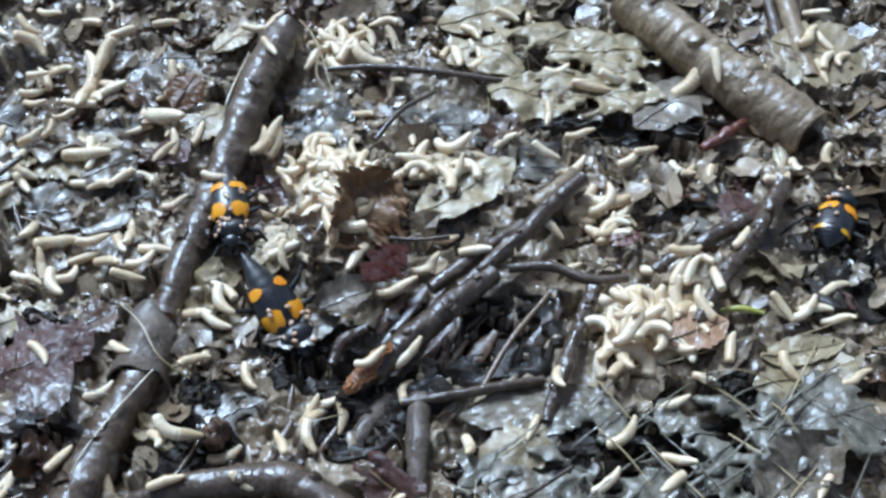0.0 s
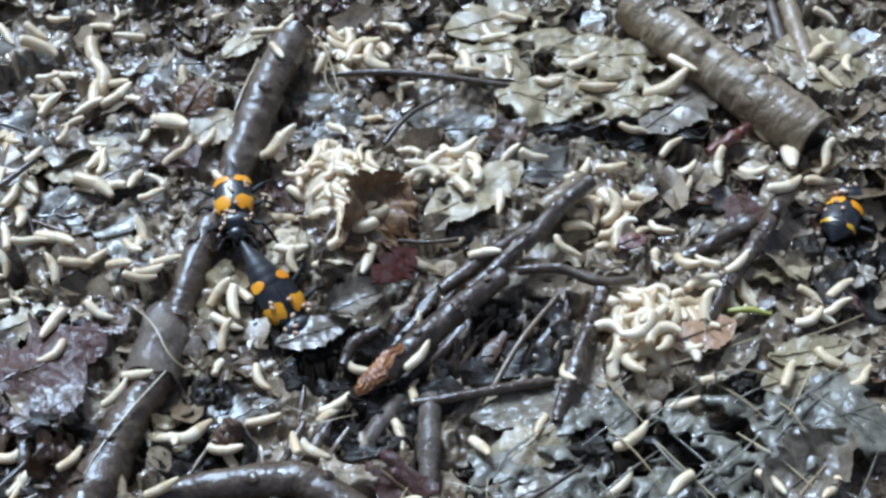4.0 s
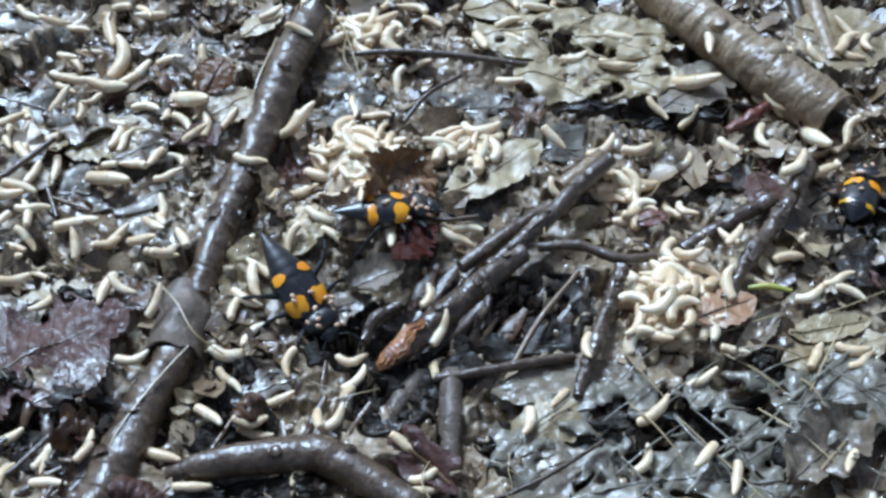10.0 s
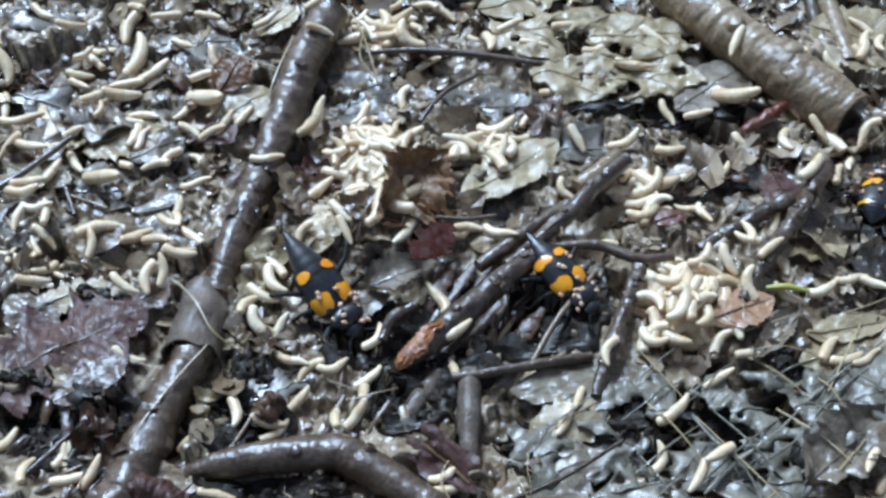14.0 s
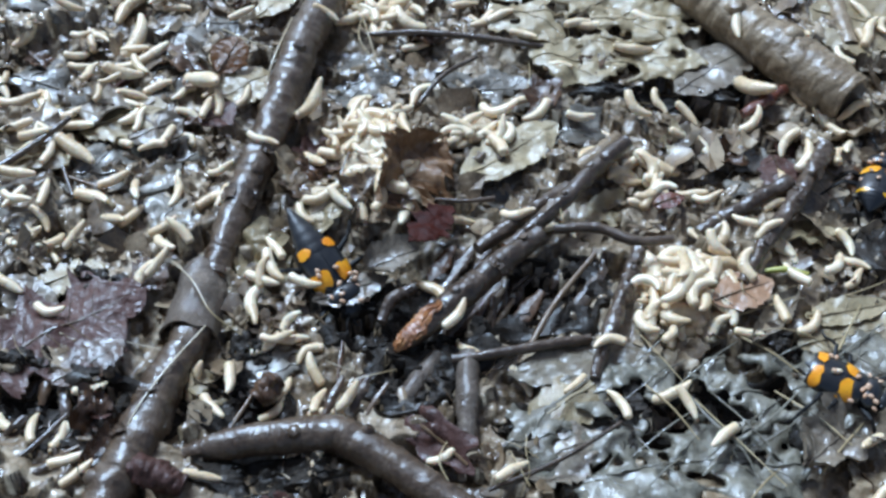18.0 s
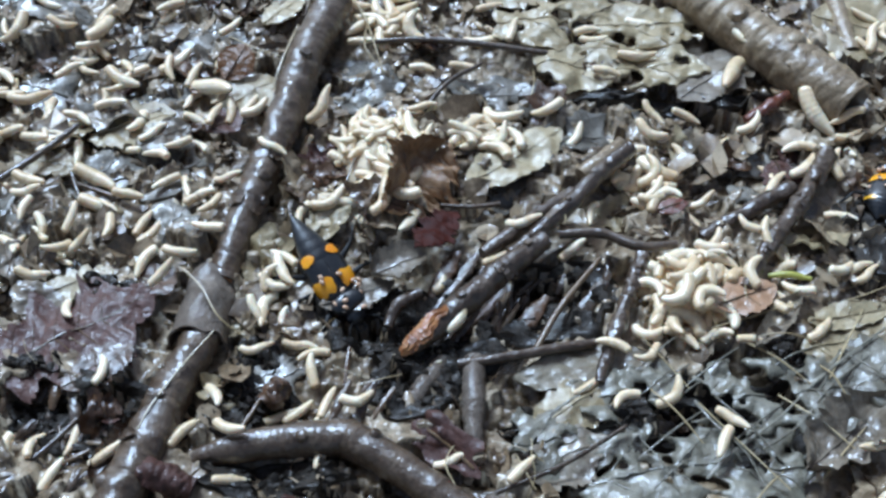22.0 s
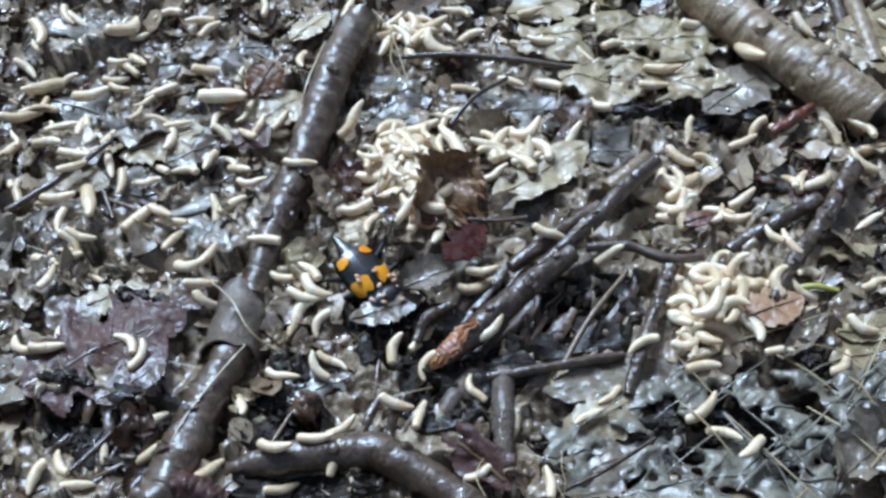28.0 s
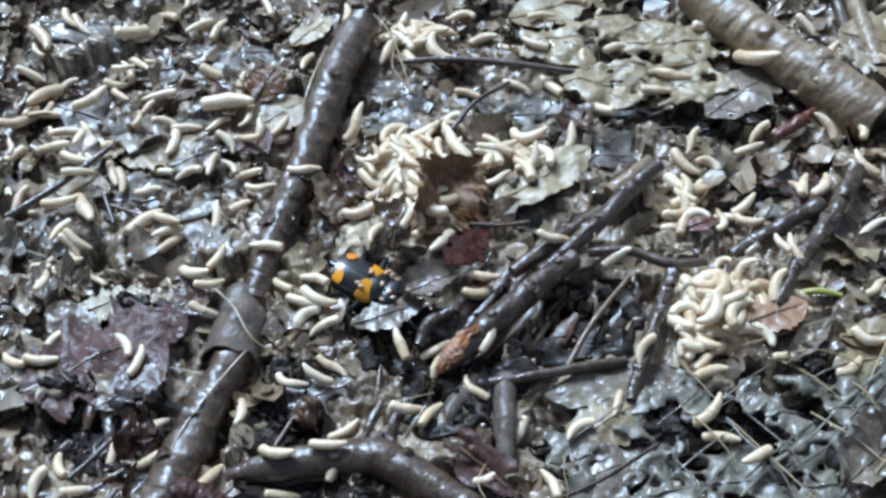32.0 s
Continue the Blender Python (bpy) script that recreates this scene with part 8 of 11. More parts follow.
MAGGOTS_ALIVE.append(maggot(-39.7, 34.6, 1.2, 59, 40, 0.65, -9))
MAGGOTS_ALIVE.append(maggot(34.8, 26.2, -2.1, 121, 20, 0.60, 8))
MAGGOTS_ALIVE.append(maggot(-61.4, -44.4, 0.5, 263, -40, 0.66, 12))
MAGGOTS_ALIVE.append(maggot(44.9, -45.6, 3.6, 225, 0, 0.71, -3))
MAGGOTS_ALIVE.append(maggot(-19.5, -46.9, 1.9, 234, 80, 0.69, 3))
MAGGOTS_ALIVE.append(maggot(62.5, -4.2, 1.0, 268, 20, 0.80, -7))
MAGGOTS_ALIVE.append(maggot(93.0, 54.3, 3.5, 249, 80, 0.77, -5))
MAGGOTS_ALIVE.append(maggot(53.3, -24.7, 2.1, 345, -40, 0.59, 4))
MAGGOTS_ALIVE.append(maggot(68.5, -47.1, 3.9, 225, 20, 0.66, -8))
MAGGOTS_ALIVE.append(maggot(23.2, -34.0, 1.4, 242, 0, 0.61, -3))
MAGGOTS_ALIVE.append(maggot(-31.6, -12.3, 2.0, 328, 40, 0.77, 5))
MAGGOTS_ALIVE.append(maggot(10.8, 23.0, 2.1, 354, 80, 0.62, 10))
MAGGOTS_ALIVE.append(maggot(-70.5, -6.0, 0.7, 131, -40, 0.53, 3))
# the tangled pile beside the tan leaf, and the heap against the standing leaf
r_pile = random.Random(64)
for n in range(13):
    w, q = r_pile.uniform(0, 6.28), r_pile.random() ** 0.6
    px, py = 42.0 + 6.5 * q * math.cos(w), -15.5 + 7.5 * q * math.sin(w)
    MAGGOTS_ALIVE.append(maggot(px, py, 2.6 + 3.6 * (1 - q * q) + r_pile.uniform(-0.4, 0.5), r_pile.uniform(0, 360), r_pile.choice((-160, -140, -120, -100, 100, 120, 140, 160)), r_pile.uniform(0.75, 1.0), r_pile.uniform(-18, 18), label="cream-white maggot curled in a tangled pile"))
for n in range(12):
    w, q = r_pile.uniform(0, 6.28), r_pile.random() ** 0.6
    px, py = -13.0 + 8.0 * q * math.cos(w), 20.0 + 10.0 * q * math.sin(w)
    MAGGOTS_ALIVE.append(maggot(px, py, 3.0 + 2.6 * (1 - q * q) + r_pile.uniform(-0.4, 0.5), r_pile.uniform(0, 360), r_pile.choice((-80, -60, -40, 40, 60, 80, 100)), r_pile.uniform(0.5, 0.78), r_pile.uniform(-18, 18), label="small cream-white maggot in a crowded heap"))


def motions():
    walk(beetle_a, [
        (0.0, at(-31.3, 13.2, 4.1, 0, 6, -81)),
        (3.0, at(-32.5, 14.7, 5.3, 0, 6, -81)),
        (6.0, at(-32.0, 12.6, 5.6, 0, 6, -80)),
        (6.5, at(-32.5, 11.8, 5.4, 0, 6, -79)),
        (7.0, at(-32.7, 11.1, 4.9, 0, 6, -76)),
        (7.5, at(-31.5, 10.4, 4.1, 0, 6, -68)),
        (8.0, at(-29.4, 10.1, 3.8, 0, 6, -40)),
        (8.5, at(-25.0, 7.9, 4.1, 0, 6, -6)),
        (9.0, at(-18.5, 1.9, 4.1, 0, 6, -8)),
        (9.5, at(-14.6, 2.2, 4.4, 0, 6, 34)),
        (10.0, at(-7.1, 5.6, 5.2, 0, 6, 11)),
        (10.5, at(-3.7, 7.9, 5.0, 0, 6, -3)),
        (11.0, at(1.3, 10.5, 3.6, 0, 6, -8)),
        (11.5, at(5.0, 12.0, 2.2, 0, 6, -3)),
        (12.0, at(8.7, 9.9, 1.6, 0, 6, -23)),
        (12.5, at(11.9, 3.6, 4.1, 0, 14, -42)),
        (13.0, at(14.2, -3.9, 6.8, 0, 14, -57)),
        (13.5, at(17.5, -6.0, 5.3, 0, 14, -55)),
        (14.0, at(21.4, -8.0, 3.2, 0, 14, -50)),
        (14.5, at(24.4, -12.4, 2.9, 0, 14, -34)),
        (15.5, at(36.0, -19.4, 5.6, 0, 4, -22)),
        (16.5, at(48.4, -24.8, 3.1, 0, 6, -5)),
        (17.0, at(51.7, -26.4, 3.6, 0, 6, -13)),
        (17.6, at(59.4, -30.8, 3.9, 0, 6, -24)),
        (18.0, at(65.0, -34.8, 4.2, 0, 6, -28)),
        (18.5, at(70.6, -41.8, 4.0, 0, 6, -34)),
        (19.0, at(76.4, -44.5, 3.6, 0, 6, -34)),
        (20.0, at(82.9, -51.2, 3.5, 0, 6, -37)),
        (22.0, at(94.9, -60.2, 3.1, 0, 6, -41)),
        (32.0, at(90.5, -58.3, 3.1, 0, 6, -42)),
    ])
    walk(beetle_b, [
        (0.0, at(-20.9, -8.9, 1.6, 0, 22, -52)),
        (3.0, at(-22.6, -6.0, 1.3, 0, 22, -53)),
        (6.0, at(-22.8, -8.5, 1.4, 0, 22, -52)),
        (7.5, at(-22.4, -8.9, 1.7, 0, 22, -51)),
        (8.0, at(-21.9, -10.4, 2.3, 0, 22, -51)),
        (9.0, at(-21.6, -12.5, 3.0, 0, 22, -50)),
        (9.5, at(-22.4, -12.6, 3.0, 0, 22, -52)),
        (10.0, at(-22.2, -11.3, 2.6, 0, 22, -52)),
        (11.5, at(-22.0, -11.2, 2.4, 0, 22, -49)),
        (13.0, at(-22.0, -11.5, 2.4, 0, 22, -49)),
        (14.0, at(-21.2, -10.5, 2.1, 0, 22, -50)),
        (17.0, at(-22.2, -9.7, 1.7, 0, 22, -54)),
        (18.0, at(-21.0, -9.1, 1.4, 0, 22, -53)),
        (19.0, at(-20.7, -9.6, 1.5, 0, 22, -56)),
        (20.0, at(-20.9, -9.8, 1.6, 0, 22, -54)),
        (21.0, at(-20.7, -9.9, 1.6, 0, 22, -54)),
        (22.0, at(-21.6, -9.6, 1.7, 0, 22, -53)),
        (23.0, at(-21.0, -9.7, 1.5, 0, 22, -49)),
        (24.0, at(-20.2, -8.7, 1.2, 0, 22, -49)),
        (25.0, at(-20.8, -8.5, 1.0, 0, 22, -50)),
        (26.0, at(-20.2, -8.0, 0.9, 0, 22, -53)),
        (29.0, at(-20.7, -5.2, 0.8, 0, 11, -47)),
        (30.0, at(-20.7, -6.2, 0.8, 0, 11, -43)),
        (31.0, at(-21.2, -5.4, 0.8, 0, 11, -31)),
        (32.0, at(-21.7, -6.0, 0.8, 0, 11, -27)),
    ])
    walk(beetle_c, [
        (0.0, at(83.2, 10.4, 1.5, 0, 4, 65)),
        (3.0, at(83.8, 13.1, 1.0, 0, 4, 64)),
        (6.0, at(84.5, 12.0, 0.7, 0, 4, 62)),
        (8.0, at(83.9, 13.0, 0.8, 0, 4, 63)),
        (9.0, at(84.1, 11.1, 1.1, 0, 4, 66)),
        (11.0, at(83.1, 12.9, 1.1, 0, 4, 63)),
        (13.0, at(84.1, 12.6, 0.9, 0, 4, 65)),
        (17.0, at(83.4, 10.4, 1.2, 0, 4, 66)),
        (19.0, at(83.2, 10.9, 1.4, 0, 4, 64)),
        (20.0, at(83.6, 12.3, 1.0, 0, 4, 64)),
        (21.0, at(85.1, 11.9, 0.6, 0, 4, 65)),
        (23.0, at(84.1, 9.3, 0.9, 0, 4, 62)),
        (26.0, at(84.8, 9.0, 1.1, 0, 4, 63)),
        (32.0, at(85.4, 9.5, 1.0, 0, 4, 62)),
    ])
    # the abdomen draws in under the wing cases
    walk(abdomen_a, [(0.0, at(5.0, 0, 0)), (6.0, at(5.0, 0, 0)), (8.0, at(6.0, 0, 0)), (9.0, at(7.0, 0, 0)), (10.0, at(3.5, 0, 0)), (14.5, at(4.0, 0, 0)), (16.5, at(9.5, 0, 0)), (32.0, at(9.5, 0, 0))])
    walk(abdomen_b, [(0.0, at(3.0, 0, 0)), (2.0, at(1.6, 0, 0)), (26.0, at(1.6, 0, 0)), (28.5, at(6.5, 0, 0)), (30.0, at(7.0, 0, 0)), (31.0, at(9.0, 0, 0)), (32.0, at(9.0, 0, 0))])
    step_legs(legs_a, 6.5, 19.5, 2.4)
    step_legs(legs_b, 0.0, 32.0, 0.5)
    step_legs(legs_c, 0.0, 26.0, 0.4)
    crawl(0, [(0, -78.7, 62.1, 2.4, 26, -17), (6, -81.0, 61.5, 3.0, 25, -18), (13, -92.5, 49.7, 1.2, 26, -55), (19, -87.4, 54.8, 1.7, 26, -124), (24, -94.4, 56.7, 3.8, 13, -112), (29, -94.2, 60.2, 4.1, 3, -65), (32, -94.1, 60.0, 4.1, 3, -61)])
    crawl(1, [(0, -63.0, 57.1, 2.0, 20, -104), (6, -69.3, 62.7, -0.1, 12, -63), (19, -69.2, 63.9, -0.1, 9, -130), (24, -82.6, 56.7, 0.2, 26, -119), (29, -92.2, 45.0, 0.5, -18, -138), (32, -91.9, 45.2, 0.5, -18, -125)])
    crawl(2, [(0, -60.6, 50.6, 0.2, -17, -38), (6, -61.9, 53.0, 0.6, -18, -12), (13, -48.7, 47.0, 3.4, -11, 11), (19, -58.8, 37.6, 1.0, 0, 37), (24, -49.3, 45.7, 2.4, -23, 73), (32, -49.3, 45.7, 2.4, -23, 82)])
    crawl(3, [(0, -65.4, 45.2, 1.7, -7, -105), (6, -66.1, 49.9, 0.2, -2, -66), (13, -65.7, 38.8, 3.0, 22, 12), (19, -65.0, 40.2, 2.8, 26, -2), (24, -70.1, 38.6, 4.5, -1, -46), (29, -80.2, 40.9, 3.0, -7, 17), (32, -79.8, 41.0, 3.0, -7, 32)])
    crawl(4, [(0, -62.8, 46.3, 1.0, -21, -63), (6, -54.1, 44.2, 1.7, 5, -12), (13, -59.9, 35.2, 1.0, -4, -3), (19, -63.4, 35.0, 2.1, 24, -2), (24, -68.7, 30.2, 5.4, -8, 23), (29, -64.4, 34.5, 2.4, 26, 8), (32, -63.0, 34.7, 2.4, 26, 3)])
    crawl(5, [(0, -72.0, 55.8, -0.1, -26, -16), (6, -73.7, 55.7, -0.4, 0, -42), (13, -70.2, 36.6, 5.0, 18, 21), (19, -74.2, 43.5, 0.6, 17, 67), (24, -82.8, 45.5, 2.5, -7, 24), (29, -88.2, 49.0, -0.7, -19, 17), (32, -88.3, 49.0, -0.7, -19, 35)])
    crawl(6, [(0, -72.3, 31.8, 3.5, -26, -6), (6, -75.6, 48.9, -0.3, -2, 75), (13, -74.7, 31.1, 1.9, -26, 23), (19, -71.1, 25.6, 2.3, -2, -12), (24, -77.3, 32.2, 3.1, 4, -18), (29, -85.1, 32.8, 1.4, 3, 20), (32, -84.0, 33.2, 1.4, 3, 11)])
    crawl(7, [(0, -79.3, 33.9, 2.3, -20, -73), (6, -79.5, 32.4, 2.3, -13, -68), (13, -84.9, 23.5, 4.2, 26, -118), (19, -82.5, 23.1, 4.5, 4, -152), (24, -93.8, 44.1, 0.6, -10, -162), (29, -89.9, 38.9, 0.8, -19, -169), (32, -90.2, 38.9, 0.8, -19, -157)])
    crawl(8, [(0, -61.1, 27.8, 2.6, -0, -4), (6, -60.3, 19.4, 1.7, 6, -25), (13, -63.5, 15.8, 3.2, -23, -16), (19, -71.0, 18.4, 2.9, 16, -39), (24, -65.5, 9.7, 2.0, 7, -24), (29, -74.5, 8.7, 5.3, -13, -84), (32, -74.4, 8.0, 5.3, -13, -65)])
    crawl(9, [(0, -73.0, 23.7, 1.9, 26, -18), (6, -73.8, 20.0, 3.3, 6, -62), (13, -80.1, 22.4, 4.9, -3, -28), (19, -78.3, 20.4, 5.1, -13, 7), (24, -81.4, 22.6, 4.6, -4, -18), (29, -78.9, 22.0, 4.5, 3, -8), (32, -79.2, 22.0, 4.5, 3, -23)])
    crawl(10, [(0, -68.2, 8.4, 2.1, -26, -102), (6, -73.8, 12.0, 4.5, -12, -50), (13, -77.9, 12.2, 5.3, 21, 12), (19, -81.8, 18.5, 3.2, -26, 24), (24, -86.9, 27.0, 3.7, -26, -27), (29, -84.7, 25.9, 4.2, -11, -0), (32, -84.3, 25.9, 4.2, -11, 5)])
    crawl(11, [(0, -62.6, 5.3, 2.3, 25, 19), (6, -66.1, 8.2, 1.6, -8, -28), (13, -64.4, 3.2, 2.8, 11, 34), (19, -65.5, 7.5, 1.6, -8, -33), (24, -66.1, 6.4, 1.5, 20, -14), (29, -64.1, 7.9, 1.6, 3, 51), (32, -63.9, 8.2, 1.6, 3, 45)])
    crawl(12, [(0, -56.0, 6.0, 1.9, 3, 7), (6, -61.4, 0.7, 2.0, 22, 11), (13, -56.8, 1.5, 0.7, 24, 39), (19, -62.6, 12.1, 2.1, -1, 27), (24, -59.4, 7.6, 2.3, 11, -21), (29, -60.1, 8.2, 2.8, -8, -28), (32, -59.0, 7.6, 2.8, -8, -21)])
    crawl(13, [(0, -41.7, 15.0, 2.3, -24, -0), (6, -50.2, 19.6, 1.7, 21, 52), (13, -48.6, 17.0, 0.9, -4, 22), (19, -41.4, 13.7, 2.3, -26, -0), (24, -42.7, 14.1, 2.0, -20, 0), (29, -43.3, 16.0, 2.4, 5, -9), (32, -41.8, 15.8, 2.4, 5, -2)])
    crawl(14, [(0, -23.4, 30.1, 3.9, -26, 67), (6, -16.9, 26.2, 2.8, 3, 61), (13, -17.2, 28.8, 1.7, -6, 54), (19, -19.8, 22.8, 2.0, -25, 43), (24, -18.2, 19.0, 2.4, -17, 55), (29, -16.0, 17.1, 2.9, -17, 54), (32, -15.9, 17.3, 2.9, -17, 56)])
    crawl(15, [(0, -31.2, 65.0, 3.0, 7, -10), (6, -31.4, 66.8, 3.0, -1, 23), (24, -46.9, 57.8, 1.7, -7, 47), (29, -46.1, 72.3, 2.1, -5, 102), (32, -46.1, 72.3, 2.1, -5, 115)])
    crawl(16, [(0, -26.9, 54.1, 7.5, 0, -68), (6, -27.1, 54.6, 7.5, -3, -65), (13, -25.7, 54.7, 7.2, 26, -0), (19, -23.1, 56.1, 4.8, 26, -24), (24, -16.1, 53.1, 0.2, -26, 0), (29, -19.0, 63.4, 0.7, 26, 42), (32, -19.2, 63.2, 0.7, 26, 56)])
    crawl(17, [(0, -46.5, 53.8, 1.3, -26, -101), (6, -46.6, 42.0, 0.5, -9, -57), (13, -51.0, 33.2, -1.3, 17, -40), (19, -50.9, 32.6, -1.4, 15, -21), (24, -51.1, 32.7, -1.4, 19, -45), (29, -51.5, 33.2, -0.9, 19, -46), (32, -50.7, 32.3, -0.9, 19, -50)])
    crawl(18, [(0, -51.7, 70.7, 0.2, 4, 9), (6, -42.4, 74.5, -0.0, 2, 25), (13, -50.4, 70.1, -1.0, 2, -20), (24, -62.4, 62.1, 0.5, 3, 47), (29, -57.4, 64.1, 1.8, -9, 51), (32, -56.8, 64.9, 1.8, -9, 66)])
    crawl(19, [(0, 2.7, 34.7, 0.4, -8, -78), (6, 1.0, 31.4, 0.2, -6, 6), (13, 6.4, 27.7, 1.9, -2, 14), (19, -5.2, 19.3, 3.2, -3, 30), (24, -3.1, 24.2, 3.9, -22, 94), (32, -3.1, 23.9, 3.9, -22, 103)])
    crawl(20, [(0, 10.1, 62.5, -1.0, 10, 63), (6, 5.7, 61.7, -0.7, 8, -15), (13, 0.8, 70.3, -1.1, 12, -33), (19, 6.5, 65.2, 0.4, 7, 19), (29, 13.9, 68.4, 2.0, 2, 12), (32, 15.3, 68.7, 2.0, 2, 12)])
    crawl(21, [(0, -44.1, 3.8, 2.3, -0, -0), (6, -43.8, 1.2, 2.4, 20, 53), (13, -45.9, 2.0, 1.9, 10, 135), (19, -47.1, -3.8, 5.2, -26, 132), (24, -41.0, 1.2, 3.0, 26, 195), (29, -38.9, -1.2, 5.3, -2, 166), (32, -38.7, -1.3, 5.3, -2, 170)])
    crawl(22, [(0, -13.1, 61.3, 1.7, -4, -55), (6, -16.1, 60.4, 1.4, 6, -54), (13, -12.8, 59.3, 1.2, 3, -32), (24, -12.3, 57.0, 0.4, 8, -17), (29, -8.0, 64.1, 0.9, 18, 3), (32, -6.5, 64.1, 0.9, 18, -6)])
    crawl(23, [(0, -6.7, 67.1, -0.4, 13, -51), (6, -6.2, 64.9, -0.4, -1, -51), (13, -8.5, 66.3, 0.1, -3, -19), (19, -8.8, 61.4, 1.6, 9, 47), (24, -5.9, 64.6, -0.3, 19, 66), (29, 0.8, 63.2, -0.5, -6, 25), (32, 2.2, 63.8, -0.5, -6, 18)])
    crawl(24, [(0, -11.2, 60.2, 1.9, -11, 58), (6, -11.7, 61.3, 1.8, -4, 65), (13, -9.7, 60.0, 1.2, -5, 48), (19, -11.2, 59.0, 1.2, -18, 57), (24, -9.8, 60.5, 1.4, 2, 46), (29, -10.7, 61.0, 1.9, -2, 44), (32, -9.8, 61.8, 1.9, -2, 39)])
    crawl(25, [(0, -15.2, 68.8, -1.0, 10, -82), (6, -16.1, 68.7, -1.1, 26, -15), (13, -17.9, 68.2, -1.6, -9, 29), (24, -19.7, 66.6, 1.1, 26, -25), (29, -16.8, 69.3, -1.4, -20, 46), (32, -15.9, 70.2, -1.4, -20, 53)])
    crawl(26, [(0, -1.8, 68.4, -2.4, 25, -78), (6, -5.0, 61.4, 1.0, -14, -83), (13, -5.4, 62.4, 0.7, -15, -68), (19, -5.6, 64.5, -0.3, -1, -39), (24, -7.1, 62.3, 1.0, -1, -52), (29, -6.2, 66.5, -0.3, 2, -36), (32, -5.3, 65.8, -0.3, 2, -45)])
    crawl(27, [(0, -14.1, 33.3, 0.7, -26, -29), (6, -13.9, 39.0, 0.8, -11, -59), (19, -17.2, 31.9, 0.9, 6, -139), (24, -17.2, 29.4, 1.6, -3, -113), (29, -14.7, 28.4, 2.6, -10, -135), (32, -15.0, 28.1, 2.6, -10, -145)])
    crawl(28, [(0, -10.6, 24.7, 3.7, 15, 31), (6, -13.8, 25.9, 3.7, 15, 97), (13, -12.6, 25.0, 3.9, 2, 160), (19, -13.1, 23.6, 3.9, 8, 157), (24, -3.7, 24.7, 4.2, -5, 106), (32, -4.0, 25.7, 4.2, -5, 125)])
    crawl(29, [(0, -6.9, 18.9, 2.4, -18, 55), (6, -7.4, 18.0, 2.0, -6, 26), (13, -7.5, 17.8, 2.0, -6, 28), (19, -11.8, 18.3, 3.1, 1, 23), (24, -7.8, 21.6, 2.6, -1, 8), (29, -11.6, 19.1, 3.2, -3, 36), (32, -11.0, 19.6, 3.2, -3, 42)])
    crawl(30, [(0, -17.6, 13.5, 2.8, -26, 16), (6, -13.2, 11.2, 2.2, -4, 37), (13, -15.7, 9.6, 1.9, -1, 84), (19, -16.2, 9.0, 2.1, -1, 71), (24, -18.3, 10.6, 3.5, 1, 23), (29, -18.2, 15.2, 1.8, -15, 26), (32, -18.0, 15.3, 1.8, -15, 21)])
    crawl(31, [(0, -16.7, 7.5, 2.3, -5, -47), (6, -19.1, 13.8, -0.1, -15, -34), (13, -17.0, 10.8, 2.8, -26, -20), (19, -26.1, 19.2, 0.8, -21, -52), (24, -28.5, 26.9, -3.4, 26, -119), (32, -28.6, 26.8, -3.4, 26, -119)])
    crawl(32, [(0, -15.0, 13.9, 2.7, -3, -44), (6, -12.5, 17.0, 3.2, 3, -4), (13, -12.8, 15.0, 2.5, -1, -3), (19, -14.5, 14.0, 2.8, 6, 27), (24, -13.6, 13.3, 2.8, -5, -44), (29, -9.7, 14.3, 1.9, -26, -99), (32, -9.6, 14.6, 1.9, -26, -104)])
    crawl(33, [(0, -13.1, 20.3, 3.7, 9, -103), (6, -15.0, 17.8, 3.0, 18, -144), (13, -18.0, 19.8, 2.1, 21, -141), (19, -19.1, 19.3, 1.6, 16, -157), (24, -13.8, 18.4, 3.1, 2, -199), (29, -18.5, 23.0, 2.5, 26, -202), (32, -19.2, 23.3, 2.5, 26, -214)])
    crawl(34, [(0, -20.3, 3.2, 2.9, -11, 31), (6, -20.9, 3.6, 3.1, 7, -21), (13, -18.9, 6.9, 3.3, 5, -43), (19, -18.8, 4.9, 3.5, 14, -47), (24, -17.4, 7.2, 2.4, 7, 22), (29, -12.3, 6.0, 5.4, -25, 53), (32, -12.1, 6.2, 5.4, -25, 57)])
    crawl(35, [(0, 12.5, 56.8, 2.2, -13, -89), (6, 13.0, 56.7, 2.3, -4, -83), (13, 11.0, 56.7, 2.0, -16, -77), (19, 9.0, 59.2, 0.3, 2, -140), (24, 7.0, 51.4, -0.4, 6, -192), (29, 17.4, 48.3, -1.5, 7, -222), (32, 16.6, 49.0, -1.5, 7, -241)])
    crawl(36, [(0, 16.7, 59.9, 1.6, 2, 99), (6, 18.1, 69.4, 1.4, 4, 108), (29, 23.1, 74.6, 1.7, 7, 140), (32, 23.1, 74.6, 1.7, 7, 152)])
    crawl(37, [(0, 17.2, 55.8, 1.6, 6, 44), (6, 12.6, 51.8, 2.7, 2, -22), (13, 22.6, 42.1, 0.7, -24, -29), (19, 25.6, 44.2, 2.2, -7, -6), (24, 37.3, 43.1, 2.7, 4, -11), (32, 38.2, 42.9, 2.7, 4, -5)])
    crawl(38, [(0, 23.5, 71.0, 2.1, 14, -24), (6, 23.3, 71.8, 2.1, 12, -19), (19, 29.6, 57.3, 1.9, 10, 23), (32, 30.9, 57.8, 1.9, 10, 30)])
